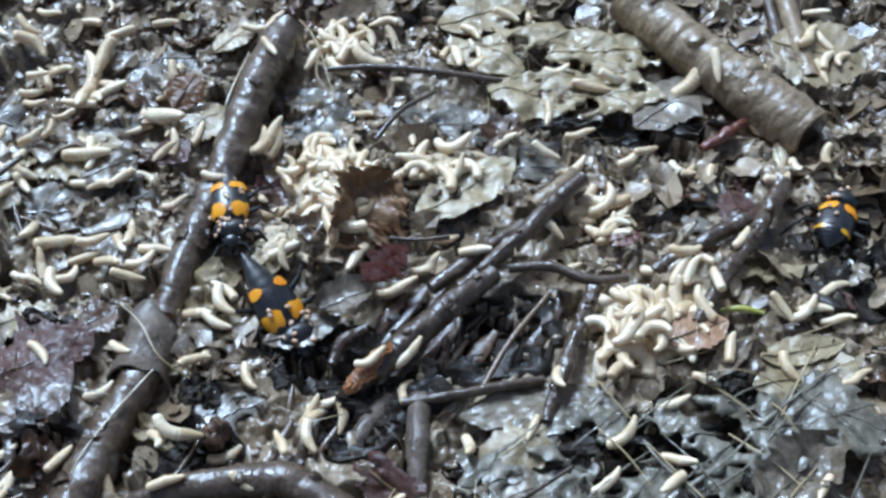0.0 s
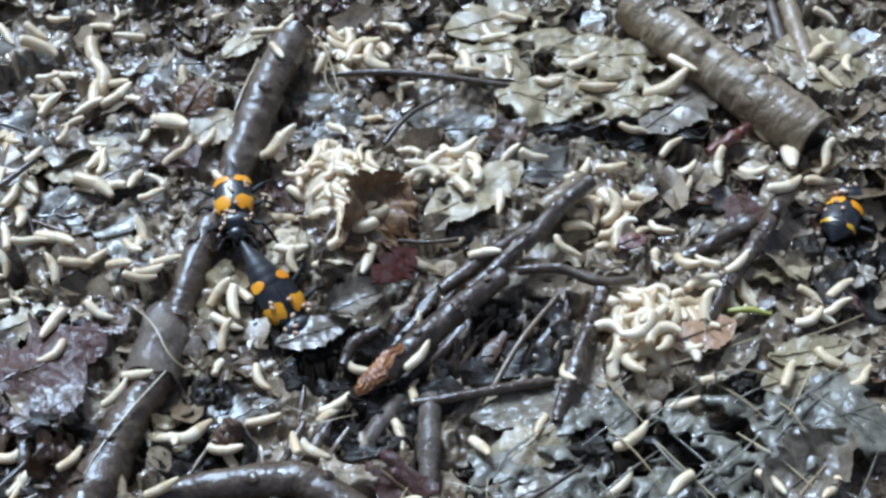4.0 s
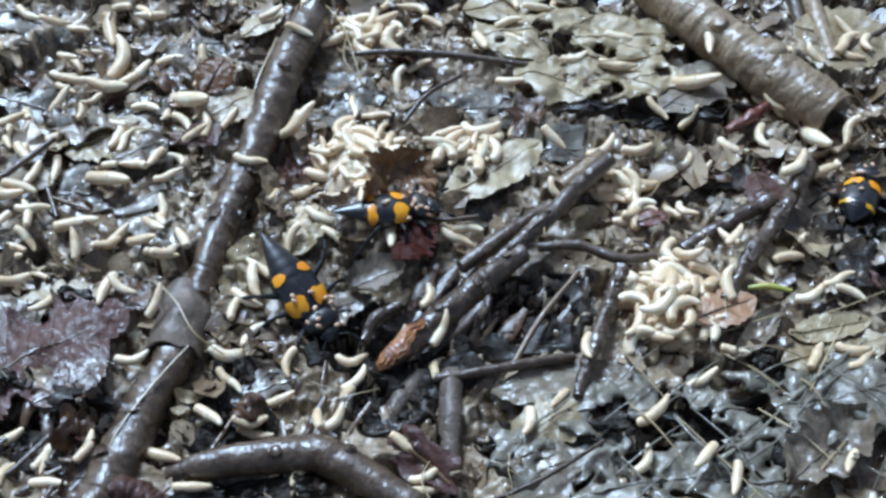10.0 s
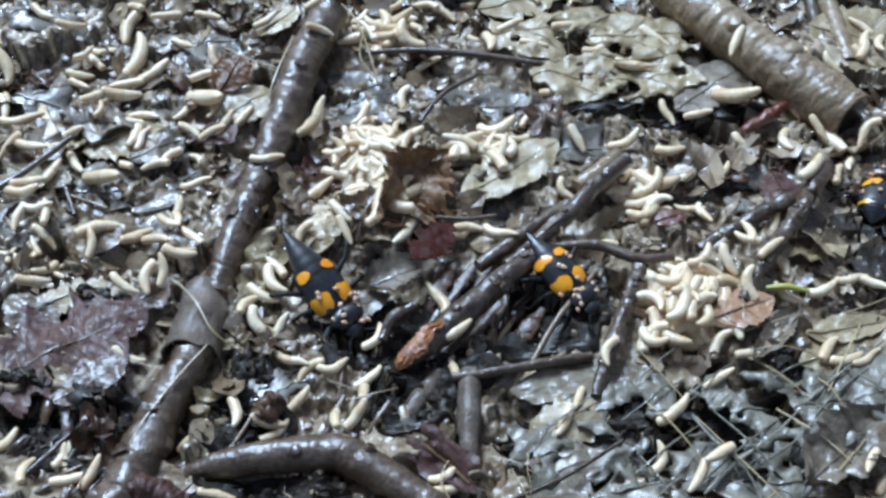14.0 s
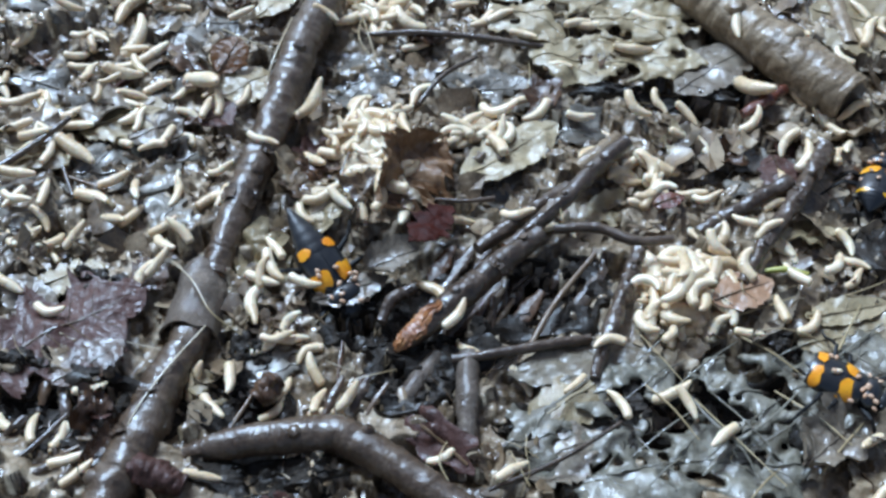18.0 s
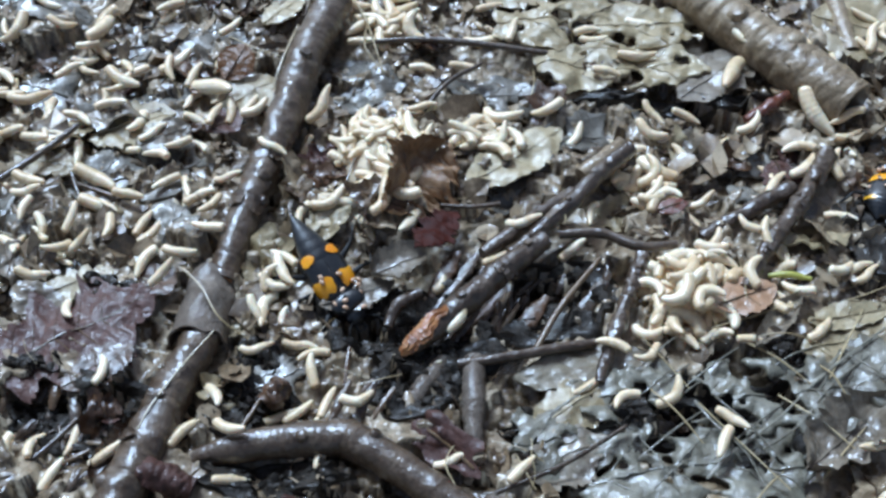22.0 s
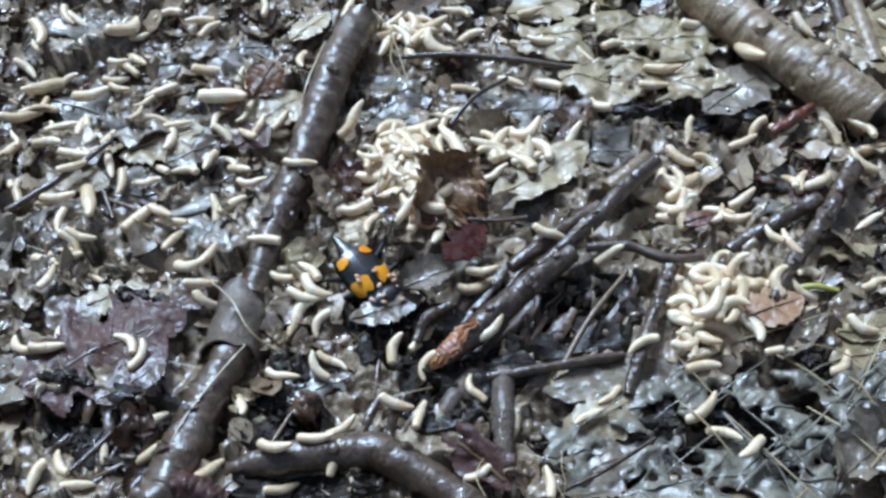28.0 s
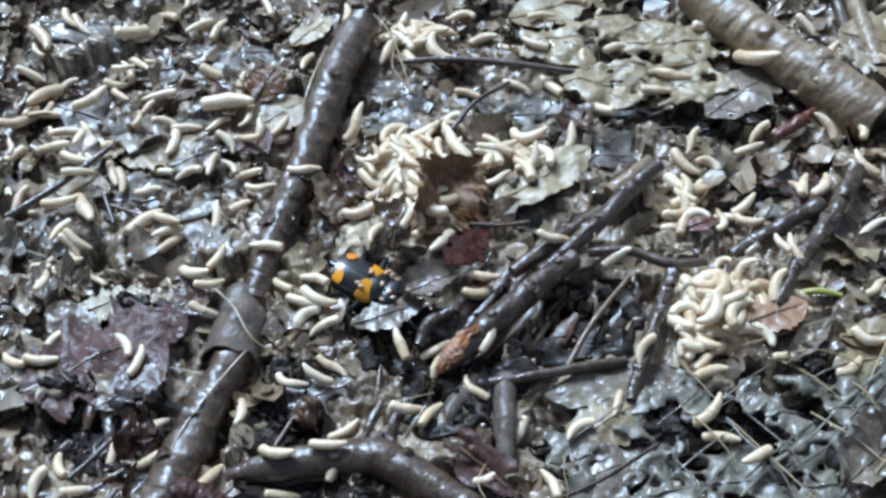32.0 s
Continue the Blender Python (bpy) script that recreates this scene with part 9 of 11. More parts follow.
    crawl(39, [(0, 15.9, 65.3, 2.2, -3, -42), (6, 19.7, 64.6, 2.4, -19, -2), (19, 12.6, 58.9, 2.1, -17, 19), (24, 15.5, 56.2, 2.3, -5, 103), (29, 14.8, 58.0, 2.4, -3, 175), (32, 13.4, 58.1, 2.4, -3, 158)])
    crawl(40, [(0, 30.5, 36.8, 4.6, 13, -90), (6, 20.1, 58.6, 1.8, 1, -75), (13, 19.9, 56.7, 1.9, -1, -17), (19, 15.9, 51.1, 2.9, 1, -20), (24, -1.3, 45.0, 0.3, 6, 0), (32, -0.8, 45.0, 0.3, 6, -11)])
    crawl(41, [(0, 36.7, 33.2, 2.5, -1, 9), (6, 48.3, 37.6, 0.9, 21, -27), (19, 42.8, 31.0, 3.2, 17, -84), (24, 41.2, 29.8, 3.2, 26, -44), (29, 44.2, 29.4, 2.4, 22, -114), (32, 43.7, 28.1, 2.4, 22, -121)])
    crawl(42, [(0, 40.2, 47.9, 1.9, 2, -10), (6, 40.5, 49.4, 1.8, -2, -9), (13, 40.5, 49.2, 1.8, 2, -12), (19, 40.4, 48.8, 1.8, 2, -9), (24, 40.7, 48.6, 1.8, -0, -8), (29, 41.1, 48.9, 1.8, -3, -9), (32, 42.3, 48.7, 1.8, -3, -16)])
    crawl(43, [(0, 45.4, 49.9, 2.1, 26, -0), (6, 36.7, 58.7, 1.7, -1, 44), (13, 46.3, 58.6, 1.4, 14, -33), (24, 42.6, 60.4, 1.3, -2, -3), (29, 51.2, 64.0, 1.6, 24, 20), (32, 51.9, 64.3, 1.6, 24, 24)])
    crawl(44, [(0, 33.5, 52.8, 1.3, -4, -5), (6, 29.7, 50.4, 1.8, -5, -12), (13, 33.4, 54.0, 1.2, -2, 16), (19, 32.1, 57.0, 1.4, 2, 4), (24, 31.8, 52.6, 1.5, -1, 3), (29, 23.3, 54.6, 1.3, 12, -64), (32, 23.8, 53.6, 1.3, 12, -73)])
    crawl(45, [(0, 46.2, 26.2, 2.5, -2, 35), (6, 40.0, 24.7, 2.0, 1, -0), (13, 44.7, 23.6, 2.3, -2, -2), (19, 49.5, 24.9, 0.2, 26, 3), (24, 56.3, 22.1, -0.7, -23, 33), (29, 52.2, 12.0, 0.6, -17, 32), (32, 52.4, 12.1, 0.6, -17, 35)])
    crawl(46, [(0, 49.2, 28.6, 2.3, 26, 29), (6, 54.8, 35.6, -1.3, -26, 48), (13, 53.4, 36.1, 0.4, -26, -0), (19, 49.1, 28.8, 2.3, 26, -50), (24, 49.9, 34.9, -1.4, 8, 2), (29, 55.0, 25.9, 2.2, -9, 13), (32, 55.0, 25.9, 2.2, -9, 12)])
    crawl(47, [(0, 56.1, 25.0, 0.0, 4, -31), (6, 55.7, 25.8, 0.6, -26, 32), (13, 48.9, 19.2, 0.3, 7, 51), (19, 51.8, 23.2, 0.2, -5, 127), (24, 44.1, 20.2, 0.4, -14, 109), (29, 46.9, 22.8, 1.8, -20, 159), (32, 46.4, 23.0, 1.8, -20, 161)])
    crawl(48, [(0, 57.3, 24.9, -0.3, 5, 26), (6, 55.0, 20.9, -0.7, -26, 34), (13, 54.7, 21.1, -1.1, -17, 41), (19, 66.3, 11.3, 2.3, 26, 94), (24, 61.5, 19.4, -1.2, 25, 109), (29, 62.7, 15.3, 2.5, 26, 103), (32, 62.8, 15.0, 2.5, 26, 102)])
    crawl(49, [(0, 61.5, 22.8, 0.0, 13, -86), (6, 63.7, 28.3, 1.5, 26, -92), (13, 68.2, 27.8, 1.6, -8, -93), (19, 67.6, 21.3, 2.3, 26, -142), (24, 71.1, 22.1, 3.0, -7, -204), (29, 72.5, 30.6, 3.0, -26, -233), (32, 71.6, 31.8, 3.0, -26, -231)])
    crawl(50, [(0, 61.5, 49.0, 2.4, -26, 38), (6, 54.1, 47.4, 2.3, -25, -6), (19, 63.4, 35.2, 3.6, -26, -68), (24, 57.5, 48.5, 2.4, -2, -124), (29, 59.3, 51.6, 4.4, -26, -57), (32, 60.0, 50.6, 4.4, -26, -38)])
    crawl(51, [(0, 65.4, 47.7, 7.7, 26, -79), (6, 57.3, 54.3, 4.1, -9, -35), (13, 61.5, 50.9, 7.0, 26, -114), (24, 61.5, 53.3, 4.4, 4, -71), (29, 74.5, 64.4, 1.0, 22, -60), (32, 74.3, 64.7, 1.0, 22, -44)])
    crawl(52, [(0, 76.8, 54.0, 1.3, 26, 30), (6, 77.4, 54.9, 1.5, 26, 102), (13, 76.8, 55.5, 0.7, 26, 131), (19, 77.0, 54.6, 1.3, 26, 120), (29, 76.6, 55.4, 1.0, -25, 52), (32, 77.4, 56.4, 1.0, -25, 55)])
    crawl(53, [(0, 71.0, 39.9, 0.6, -26, 49), (6, 70.1, 40.8, -0.3, 12, 113), (13, 70.5, 39.8, -0.1, 26, 162), (19, 70.1, 40.4, -0.2, 26, 143), (24, 69.5, 39.2, 0.1, 26, 102), (29, 68.6, 42.3, 2.5, 26, 161), (32, 68.7, 42.2, 2.5, 26, 153)])
    crawl(54, [(0, 77.3, 30.6, -0.9, 26, -96), (6, 77.3, 28.9, 1.8, -26, -89), (13, 78.3, 29.5, -0.1, -11, -77), (19, 77.1, 32.3, -0.7, 26, -74), (24, 73.6, 30.9, 3.3, 26, -59), (29, 73.3, 37.3, 0.5, 26, -73), (32, 73.4, 36.9, 0.5, 26, -55)])
    crawl(55, [(0, 79.1, 25.0, 0.7, -12, -57), (6, 65.0, 23.9, 1.7, -26, -18), (13, 61.0, 27.8, -0.8, 26, -25), (19, 62.7, 27.8, 1.7, -26, 58), (24, 61.3, 29.4, 1.2, -3, 26), (29, 64.1, 31.5, 0.6, -22, -22), (32, 64.2, 31.5, 0.6, -22, -8)])
    crawl(56, [(0, 83.6, 23.4, 0.6, 3, 10), (6, 80.9, 20.4, 2.3, 5, -16), (13, 76.8, 17.8, 2.0, 12, 58), (19, 76.9, 18.7, 1.8, 19, 73), (24, 74.8, 15.8, 3.1, -26, 111), (29, 76.8, 21.1, 2.1, -9, 143), (32, 76.6, 21.3, 2.1, -9, 131)])
    crawl(57, [(0, 74.3, 19.4, 3.1, 26, 23), (6, 72.6, 15.8, 6.3, 4, 29), (13, 71.0, 15.6, 6.2, 5, 54), (19, 71.2, 17.2, 2.5, -6, 63), (24, 68.9, 15.3, 2.5, 9, 40), (29, 67.8, 15.3, 2.6, 12, 47), (32, 67.8, 15.2, 2.6, 12, 58)])
    crawl(58, [(0, 84.7, 26.3, 1.7, 26, -97), (6, 83.8, 28.3, 3.0, 26, -115), (13, 84.4, 28.1, 3.4, 26, -141), (19, 82.1, 31.3, 1.8, 26, -164), (24, 79.9, 29.5, 3.1, 26, -177), (29, 78.6, 30.4, 3.1, 2, -244), (32, 78.0, 31.4, 3.1, 2, -263)])
    crawl(59, [(0, 85.5, 25.0, -0.5, 26, -120), (19, 79.9, 20.9, 1.5, -18, -118), (24, 80.4, 23.6, -0.6, -21, -95), (32, 80.4, 23.5, -0.6, -21, -104)])
    crawl(60, [(0, 50.8, 20.5, -0.0, 26, -0), (6, 44.7, 17.8, 0.1, 10, 3), (13, 38.1, 11.6, 0.9, -26, -10), (19, 40.1, 8.4, 2.1, -19, 43), (24, 40.0, 10.6, 2.7, -17, 49), (29, 40.2, 9.8, 2.4, -26, 63), (32, 40.4, 10.2, 2.4, -26, 74)])
    crawl(61, [(0, 21.9, 31.6, 2.8, -24, 15), (6, 20.2, 29.5, 1.2, -26, 39), (13, 18.2, 36.2, -0.3, -19, 42), (19, 15.9, 35.2, 0.0, 6, 11), (24, 4.6, 28.8, 1.3, 5, -31), (32, 4.4, 28.9, 1.3, 5, -46)])
    crawl(62, [(0, 29.3, 28.1, 2.5, 26, -30), (6, 24.8, 26.6, 3.6, 26, -7), (13, 26.8, 27.0, 2.2, 26, -60), (19, 28.1, 28.9, 1.4, 15, 15), (24, 24.2, 24.6, 0.7, -23, 67), (29, 20.0, 29.7, 2.3, -26, 61), (32, 19.8, 29.4, 2.3, -26, 70)])
    crawl(63, [(0, 15.5, 30.3, -0.7, 11, -12), (6, 13.7, 28.2, 2.1, -24, -75), (13, 15.6, 28.2, 0.5, -25, -149), (19, 20.2, 29.8, 2.5, 26, -144), (24, 21.4, 32.5, 3.7, 26, -206), (29, 26.3, 37.8, 2.0, 24, -235), (32, 26.2, 38.0, 2.0, 24, -241)])
    crawl(64, [(0, 14.2, 24.0, 2.5, -1, -19), (6, 9.1, 25.8, 1.8, -7, 29), (13, 9.8, 25.9, 2.0, -9, 49), (19, 4.2, 23.8, 2.5, 22, 36), (24, 6.7, 24.2, 0.7, 8, 19), (29, 4.3, 17.7, 2.2, -10, 31), (32, 4.6, 17.9, 2.2, -10, 19)])
    crawl(65, [(0, 37.4, 13.9, -0.7, -26, 27), (6, 37.9, 19.5, -0.4, 26, -15), (13, 37.5, 19.8, -0.3, 26, 35), (19, 28.3, 19.6, 1.3, 16, 37), (24, 41.8, 22.0, 0.6, -13, 36), (29, 43.8, 16.1, -0.5, -3, 77), (32, 43.9, 16.8, -0.5, -3, 86)])
    crawl(66, [(0, 42.0, 10.8, 1.5, 24, 34), (6, 45.7, 10.3, -1.0, 17, 66), (13, 47.7, 11.4, -1.3, 17, 148), (19, 48.3, 10.6, -0.8, 13, 160), (24, 38.4, 15.7, 0.0, 9, 167), (29, 40.2, 13.5, 2.0, 14, 131), (32, 40.3, 13.4, 2.0, 14, 126)])
    crawl(67, [(0, 44.2, 14.1, -0.7, 3, -57), (6, 49.7, 9.4, 0.7, -18, -43), (13, 49.8, 9.0, 0.3, -12, -72), (19, 51.0, 7.9, 0.6, -18, -0), (24, 48.3, 9.4, -0.0, -17, 22), (29, 48.0, 9.0, -0.0, 6, 61), (32, 47.8, 8.8, -0.0, 6, 76)])
    crawl(68, [(0, 29.4, 8.3, 3.0, 26, -34), (6, 14.6, 18.9, 2.0, 0, -102), (13, 8.8, 24.7, 1.5, -11, -52), (19, -0.2, 19.9, 2.6, -3, 4), (24, -1.6, 18.4, 2.7, 2, -26), (29, -5.4, 5.2, 2.1, 26, -53), (32, -5.1, 4.8, 2.1, 26, -45)])
    crawl(69, [(0, 35.0, 26.0, -0.6, -23, 16), (13, 36.6, 26.3, 1.0, -26, 18), (19, 38.9, 29.3, 4.2, 26, -59), (24, 41.1, 22.6, 1.6, 13, -26), (32, 41.5, 22.4, 1.6, 13, -45)])
    crawl(70, [(0, 91.9, 71.5, 1.9, -26, -30), (6, 94.4, 74.2, 0.6, 26, -20), (29, 93.3, 74.5, -0.9, -26, 20), (32, 94.1, 74.8, -0.9, -26, 3)])
    crawl(71, [(0, 87.4, 60.0, 4.6, 12, 41), (19, 90.1, 52.1, 4.0, -2, 62), (32, 90.7, 53.2, 4.0, -2, 80)])
    crawl(72, [(0, 41.0, 6.9, 2.0, -26, 7), (6, 31.2, 12.1, 0.2, 26, 12), (13, 30.2, 5.1, -0.9, 21, 34), (19, 38.4, -9.4, -0.1, 26, 33), (24, 39.5, -6.9, 2.9, -26, 70), (29, 39.3, -10.2, 0.5, 25, 94), (32, 39.3, -9.1, 0.5, 25, 85)])
    crawl(73, [(0, 41.1, 7.0, 1.5, -17, -62), (6, 36.0, 16.3, -0.1, 26, -69), (13, 38.9, 9.6, -0.7, -26, -22), (19, 47.3, 0.7, -1.0, -22, -64), (24, 45.7, 9.5, -0.8, 10, -37), (29, 48.5, 10.8, -0.9, -13, -26), (32, 49.5, 10.3, -0.9, -13, -20)])
    crawl(74, [(0, 44.5, 15.4, -0.0, -4, 59), (6, 41.9, 16.0, 0.2, -7, 97), (13, 38.0, 16.1, 0.1, 26, 109), (19, 41.9, 12.1, 1.6, 26, 30), (24, 42.5, 11.7, 1.1, 26, 17), (29, 38.1, 8.8, 1.4, -13, -15), (32, 39.0, 8.6, 1.4, -13, -12)])
    crawl(75, [(0, 9.6, 8.7, -1.4, 20, 22), (6, 9.3, 8.4, -1.3, 21, 23), (13, 3.6, 4.2, -0.4, 26, 31), (19, 4.0, 3.4, -0.8, 26, 25), (24, 12.3, -9.7, 1.4, 2, 43), (29, 0.4, -5.8, 1.5, 1, -13), (32, 1.4, -6.0, 1.5, 1, -14)])
    crawl(76, [(0, 14.9, 1.8, 4.0, -14, -9), (6, 15.0, 2.0, 4.0, -14, -0), (13, 3.7, 6.2, -0.1, 15, 13), (19, 22.0, 0.3, -0.3, 26, 26), (24, 23.9, -3.2, -0.5, -26, 29), (29, 25.3, -3.0, 3.4, -26, 16), (32, 25.9, -2.8, 3.4, -26, 19)])
    crawl(77, [(0, 52.5, -1.6, 7.7, 6, 14), (6, 49.9, -4.6, 6.8, -25, -50), (13, 46.7, -6.9, 6.0, -22, 25), (19, 51.2, -5.6, 5.7, -23, 57), (24, 48.0, -1.7, 2.3, -26, 21), (29, 51.1, 8.1, 0.6, -12, -15), (32, 52.2, 7.8, 0.6, -12, -21)])
    crawl(78, [(0, 63.7, 3.2, 5.8, 4, 63), (6, 59.2, -3.8, 6.3, -9, 45), (13, 55.8, -0.6, 6.5, 18, 86), (19, 64.2, -7.7, 1.1, -8, 122), (24, 53.7, -17.9, 2.7, -4, 159), (29, 44.5, -17.7, 0.4, 12, 214), (32, 44.6, -17.6, 0.4, 12, 213)])
    crawl(79, [(0, -60.8, -6.3, 4.6, 3, -70), (6, -62.1, -14.5, 2.5, 0, -111), (13, -53.1, -9.5, 4.3, 13, -105), (19, -53.4, -12.6, 2.4, 26, -134), (24, -56.0, -4.9, 2.8, -2, -92), (29, -51.8, -6.6, 3.8, -23, -9), (32, -51.7, -6.7, 3.8, -23, -25)])
    crawl(80, [(0, -58.1, -3.8, 3.4, 19, 42), (6, -53.6, -12.0, 2.6, 21, -35), (13, -54.9, -11.2, 4.9, 21, -26), (19, -68.5, -22.3, 3.8, -8, -20), (24, -65.6, -18.0, 3.0, -23, -103), (29, -74.9, -19.8, 1.9, 4, -117), (32, -75.2, -20.3, 1.9, 4, -127)])
    crawl(81, [(0, -66.3, -2.6, 1.8, 6, -12), (6, -71.0, 6.9, 4.4, 26, 24), (13, -74.6, 6.3, 5.2, 2, -6), (19, -78.5, 2.9, 5.8, 3, -31), (24, -78.8, 10.7, 5.8, -19, 4), (29, -91.7, 16.2, 0.9, -16, -56), (32, -91.3, 15.7, 0.9, -16, -54)])
    crawl(82, [(0, -45.9, 0.5, 2.3, 1, 23), (6, -46.0, -3.8, 5.0, 26, 44), (13, -46.8, -4.7, 5.1, 26, 11), (19, -49.8, -6.9, 4.4, -23, -39), (24, -47.3, -7.6, 4.7, 26, 27), (29, -48.9, -13.6, 0.9, 26, -25), (32, -49.1, -13.5, 0.9, 26, -5)])
    crawl(83, [(0, -30.7, -9.4, 3.4, 7, -68), (6, -30.2, -9.4, 3.5, 10, -72), (13, -30.5, -10.1, 3.4, 7, -64), (19, -30.1, -10.4, 2.8, 9, -56), (24, -29.3, -10.3, 3.3, 10, -55), (29, -29.4, -11.4, 2.6, 4, -41), (32, -28.7, -12.0, 2.6, 4, -24)])
    crawl(84, [(0, -34.7, -10.5, 1.5, -20, -16), (6, -33.0, -4.3, 3.4, -19, 63), (13, -33.3, 2.5, 0.0, -2, 43), (19, -45.1, 7.7, 1.8, -0, 34), (24, -47.4, 10.1, 1.6, -9, 26), (29, -46.7, 11.0, 1.7, -0, 37), (32, -46.4, 11.2, 1.7, -0, 31)])
    crawl(85, [(0, -32.4, -17.1, -0.9, 12, 62), (6, -31.5, -20.1, -0.2, 10, 55), (13, -29.2, -17.3, -0.3, -16, 50), (19, -26.7, -20.4, -0.2, -24, 59), (24, -30.6, -18.2, -1.1, 6, 119), (29, -27.6, -27.8, 0.8, -26, 132), (32, -28.0, -27.4, 0.8, -26, 151)])
    crawl(86, [(0, -34.1, -20.5, 1.6, 26, 23), (6, -31.2, -13.9, 1.7, -26, 78), (13, -35.2, -14.0, 1.9, 23, 62), (19, -31.8, -11.0, 2.9, -26, 75), (24, -32.8, -10.9, 2.8, -26, 65), (29, -31.0, -12.4, 0.9, -26, 44), (32, -31.1, -12.5, 0.9, -26, 52)])
    crawl(87, [(0, -49.2, -27.1, 1.0, -20, 16), (6, -47.8, -28.3, 3.1, -26, 55), (13, -52.7, -24.5, 1.6, 26, -15), (19, -58.2, -36.8, 2.1, 26, 56), (24, -57.9, -26.7, 3.7, -7, 107), (29, -61.4, -22.0, 2.6, 5, 128), (32, -61.8, -21.6, 2.6, 5, 128)])
    crawl(88, [(0, -34.3, -37.0, 4.3, 26, -16), (6, -34.0, -33.1, 1.3, 19, 46), (13, -31.8, -18.8, 0.1, 26, -38), (19, -33.5, -17.6, 0.8, -2, -98), (24, -32.3, -16.6, 0.2, -5, -105), (29, -32.2, -15.2, 0.0, 22, -119), (32, -32.1, -15.1, 0.0, 22, -136)])
    crawl(89, [(0, -27.0, -37.9, -1.7, -4, 16), (6, -29.2, -38.0, 1.4, 0, -3), (13, -28.2, -37.2, -0.4, 26, -1), (19, -38.1, -40.5, 3.1, -10, -46), (24, -33.2, -45.4, 5.2, -11, -12), (32, -32.6, -45.5, 5.2, -11, -14)])
    crawl(90, [(0, -34.9, -45.5, 4.4, -8, 26), (6, -37.9, -47.7, 3.7, -16, 18), (13, -35.6, -50.9, 0.5, 13, -0), (19, -37.8, -51.2, 0.9, 16, 4), (24, -32.5, -50.6, -0.1, 23, 23), (32, -31.6, -50.3, -0.1, 23, 8)])
    crawl(91, [(0, -22.3, -46.3, 4.2, 26, -23), (6, -28.8, -38.2, -2.1, 26, -50), (13, -27.5, -38.6, -1.6, -3, 24), (19, -27.5, -37.8, -1.6, -3, 41), (24, -28.4, -38.4, -2.0, -11, 13), (29, -25.4, -44.6, 6.4, -5, -0), (32, -24.2, -44.6, 6.4, -5, 1)])
    crawl(92, [(0, -46.8, -19.3, 3.3, -26, -37), (6, -44.2, -26.4, 5.2, -19, 19), (13, -48.7, -9.5, 6.3, -26, 90), (19, -50.3, -11.1, 4.3, -26, 52), (24, -50.6, -12.7, 5.8, -26, 46), (29, -48.8, -11.4, 5.6, 26, 22), (32, -47.7, -10.9, 5.6, 26, 26)])
    crawl(93, [(0, -13.6, -29.5, -0.7, -18, 69), (6, -25.2, -31.3, -1.5, 3, 13), (13, -24.3, -31.8, -1.7, -25, 44), (19, -26.6, -34.5, -1.5, 26, 66), (24, -23.6, -38.0, -1.7, -7, 37), (32, -22.5, -37.2, -1.7, -7, 29)])
    crawl(94, [(0, -60.2, -19.8, 3.1, -2, -54), (6, -60.0, -20.0, 3.1, 3, -138), (13, -71.9, -7.3, 1.7, -26, -125), (19, -70.9, -4.1, 1.7, -17, -141), (24, -72.7, -7.4, 3.7, -26, -166), (29, -81.0, -25.6, 3.0, 16, -223), (32, -81.0, -25.7, 3.0, 16, -220)])
    crawl(95, [(0, -16.5, 2.4, 1.1, -10, -38), (6, -13.6, 0.9, 1.8, -17, -11), (13, -18.3, 3.1, 2.0, 25, -59), (19, -14.1, 2.6, 3.0, 25, -71), (24, -14.8, -1.3, -0.4, 21, -15), (29, -8.0, -21.9, -0.5, -1, 43), (32, -7.2, -21.1, -0.5, -1, 29)])
    crawl(96, [(0, -20.6, 1.8, 2.6, 26, -79), (6, -21.5, 1.0, 2.3, 26, -78), (13, -26.4, 2.3, 2.2, 24, -129), (19, -25.8, 2.7, 2.2, 1, -59), (24, -28.6, 5.0, 1.6, 23, -141), (29, -18.8, 4.2, 3.4, -6, -116), (32, -19.1, 3.5, 3.4, -6, -118)])
    crawl(97, [(0, 0.7, -5.5, 1.8, -11, 14), (6, 1.5, -5.9, -1.4, -5, 61), (19, -1.1, -12.7, -0.9, 6, 131), (24, 0.1, -4.5, -1.8, -10, 48), (29, 1.0, -8.3, -0.8, 22, 30), (32, 1.6, -8.0, -0.8, 22, 29)])
    crawl(98, [(0, 6.5, 2.0, -1.1, 5, 29), (6, 3.1, 2.7, -0.5, 17, -48), (19, 14.6, 0.9, 4.0, -24, -18), (24, 14.6, 0.5, 4.0, -19, -8), (29, 14.5, 1.0, 4.0, 26, -9), (32, 14.9, 0.9, 4.0, 26, 0)])
    crawl(99, [(0, 9.8, -4.3, -1.9, -26, 68), (6, -0.9, -14.1, -1.9, -25, 69), (13, -8.7, -21.4, 0.3, -10, 57), (19, -27.1, -13.1, 2.6, 13, -22), (24, -35.1, -20.9, 1.0, 26, -65), (29, -27.5, -16.4, 0.8, 18, -136), (32, -27.5, -16.5, 0.8, 18, -147)])
    crawl(100, [(0, -13.5, -36.6, 2.4, 7, -80), (6, -14.6, -38.7, 0.6, 10, -5), (13, -13.9, -37.1, 2.3, -26, 58), (19, -15.2, -37.3, 2.0, -26, 48), (24, -14.1, -37.4, 2.3, 26, -17), (29, -13.2, -35.4, 2.5, 26, -2), (32, -11.8, -35.4, 2.5, 26, 12)])
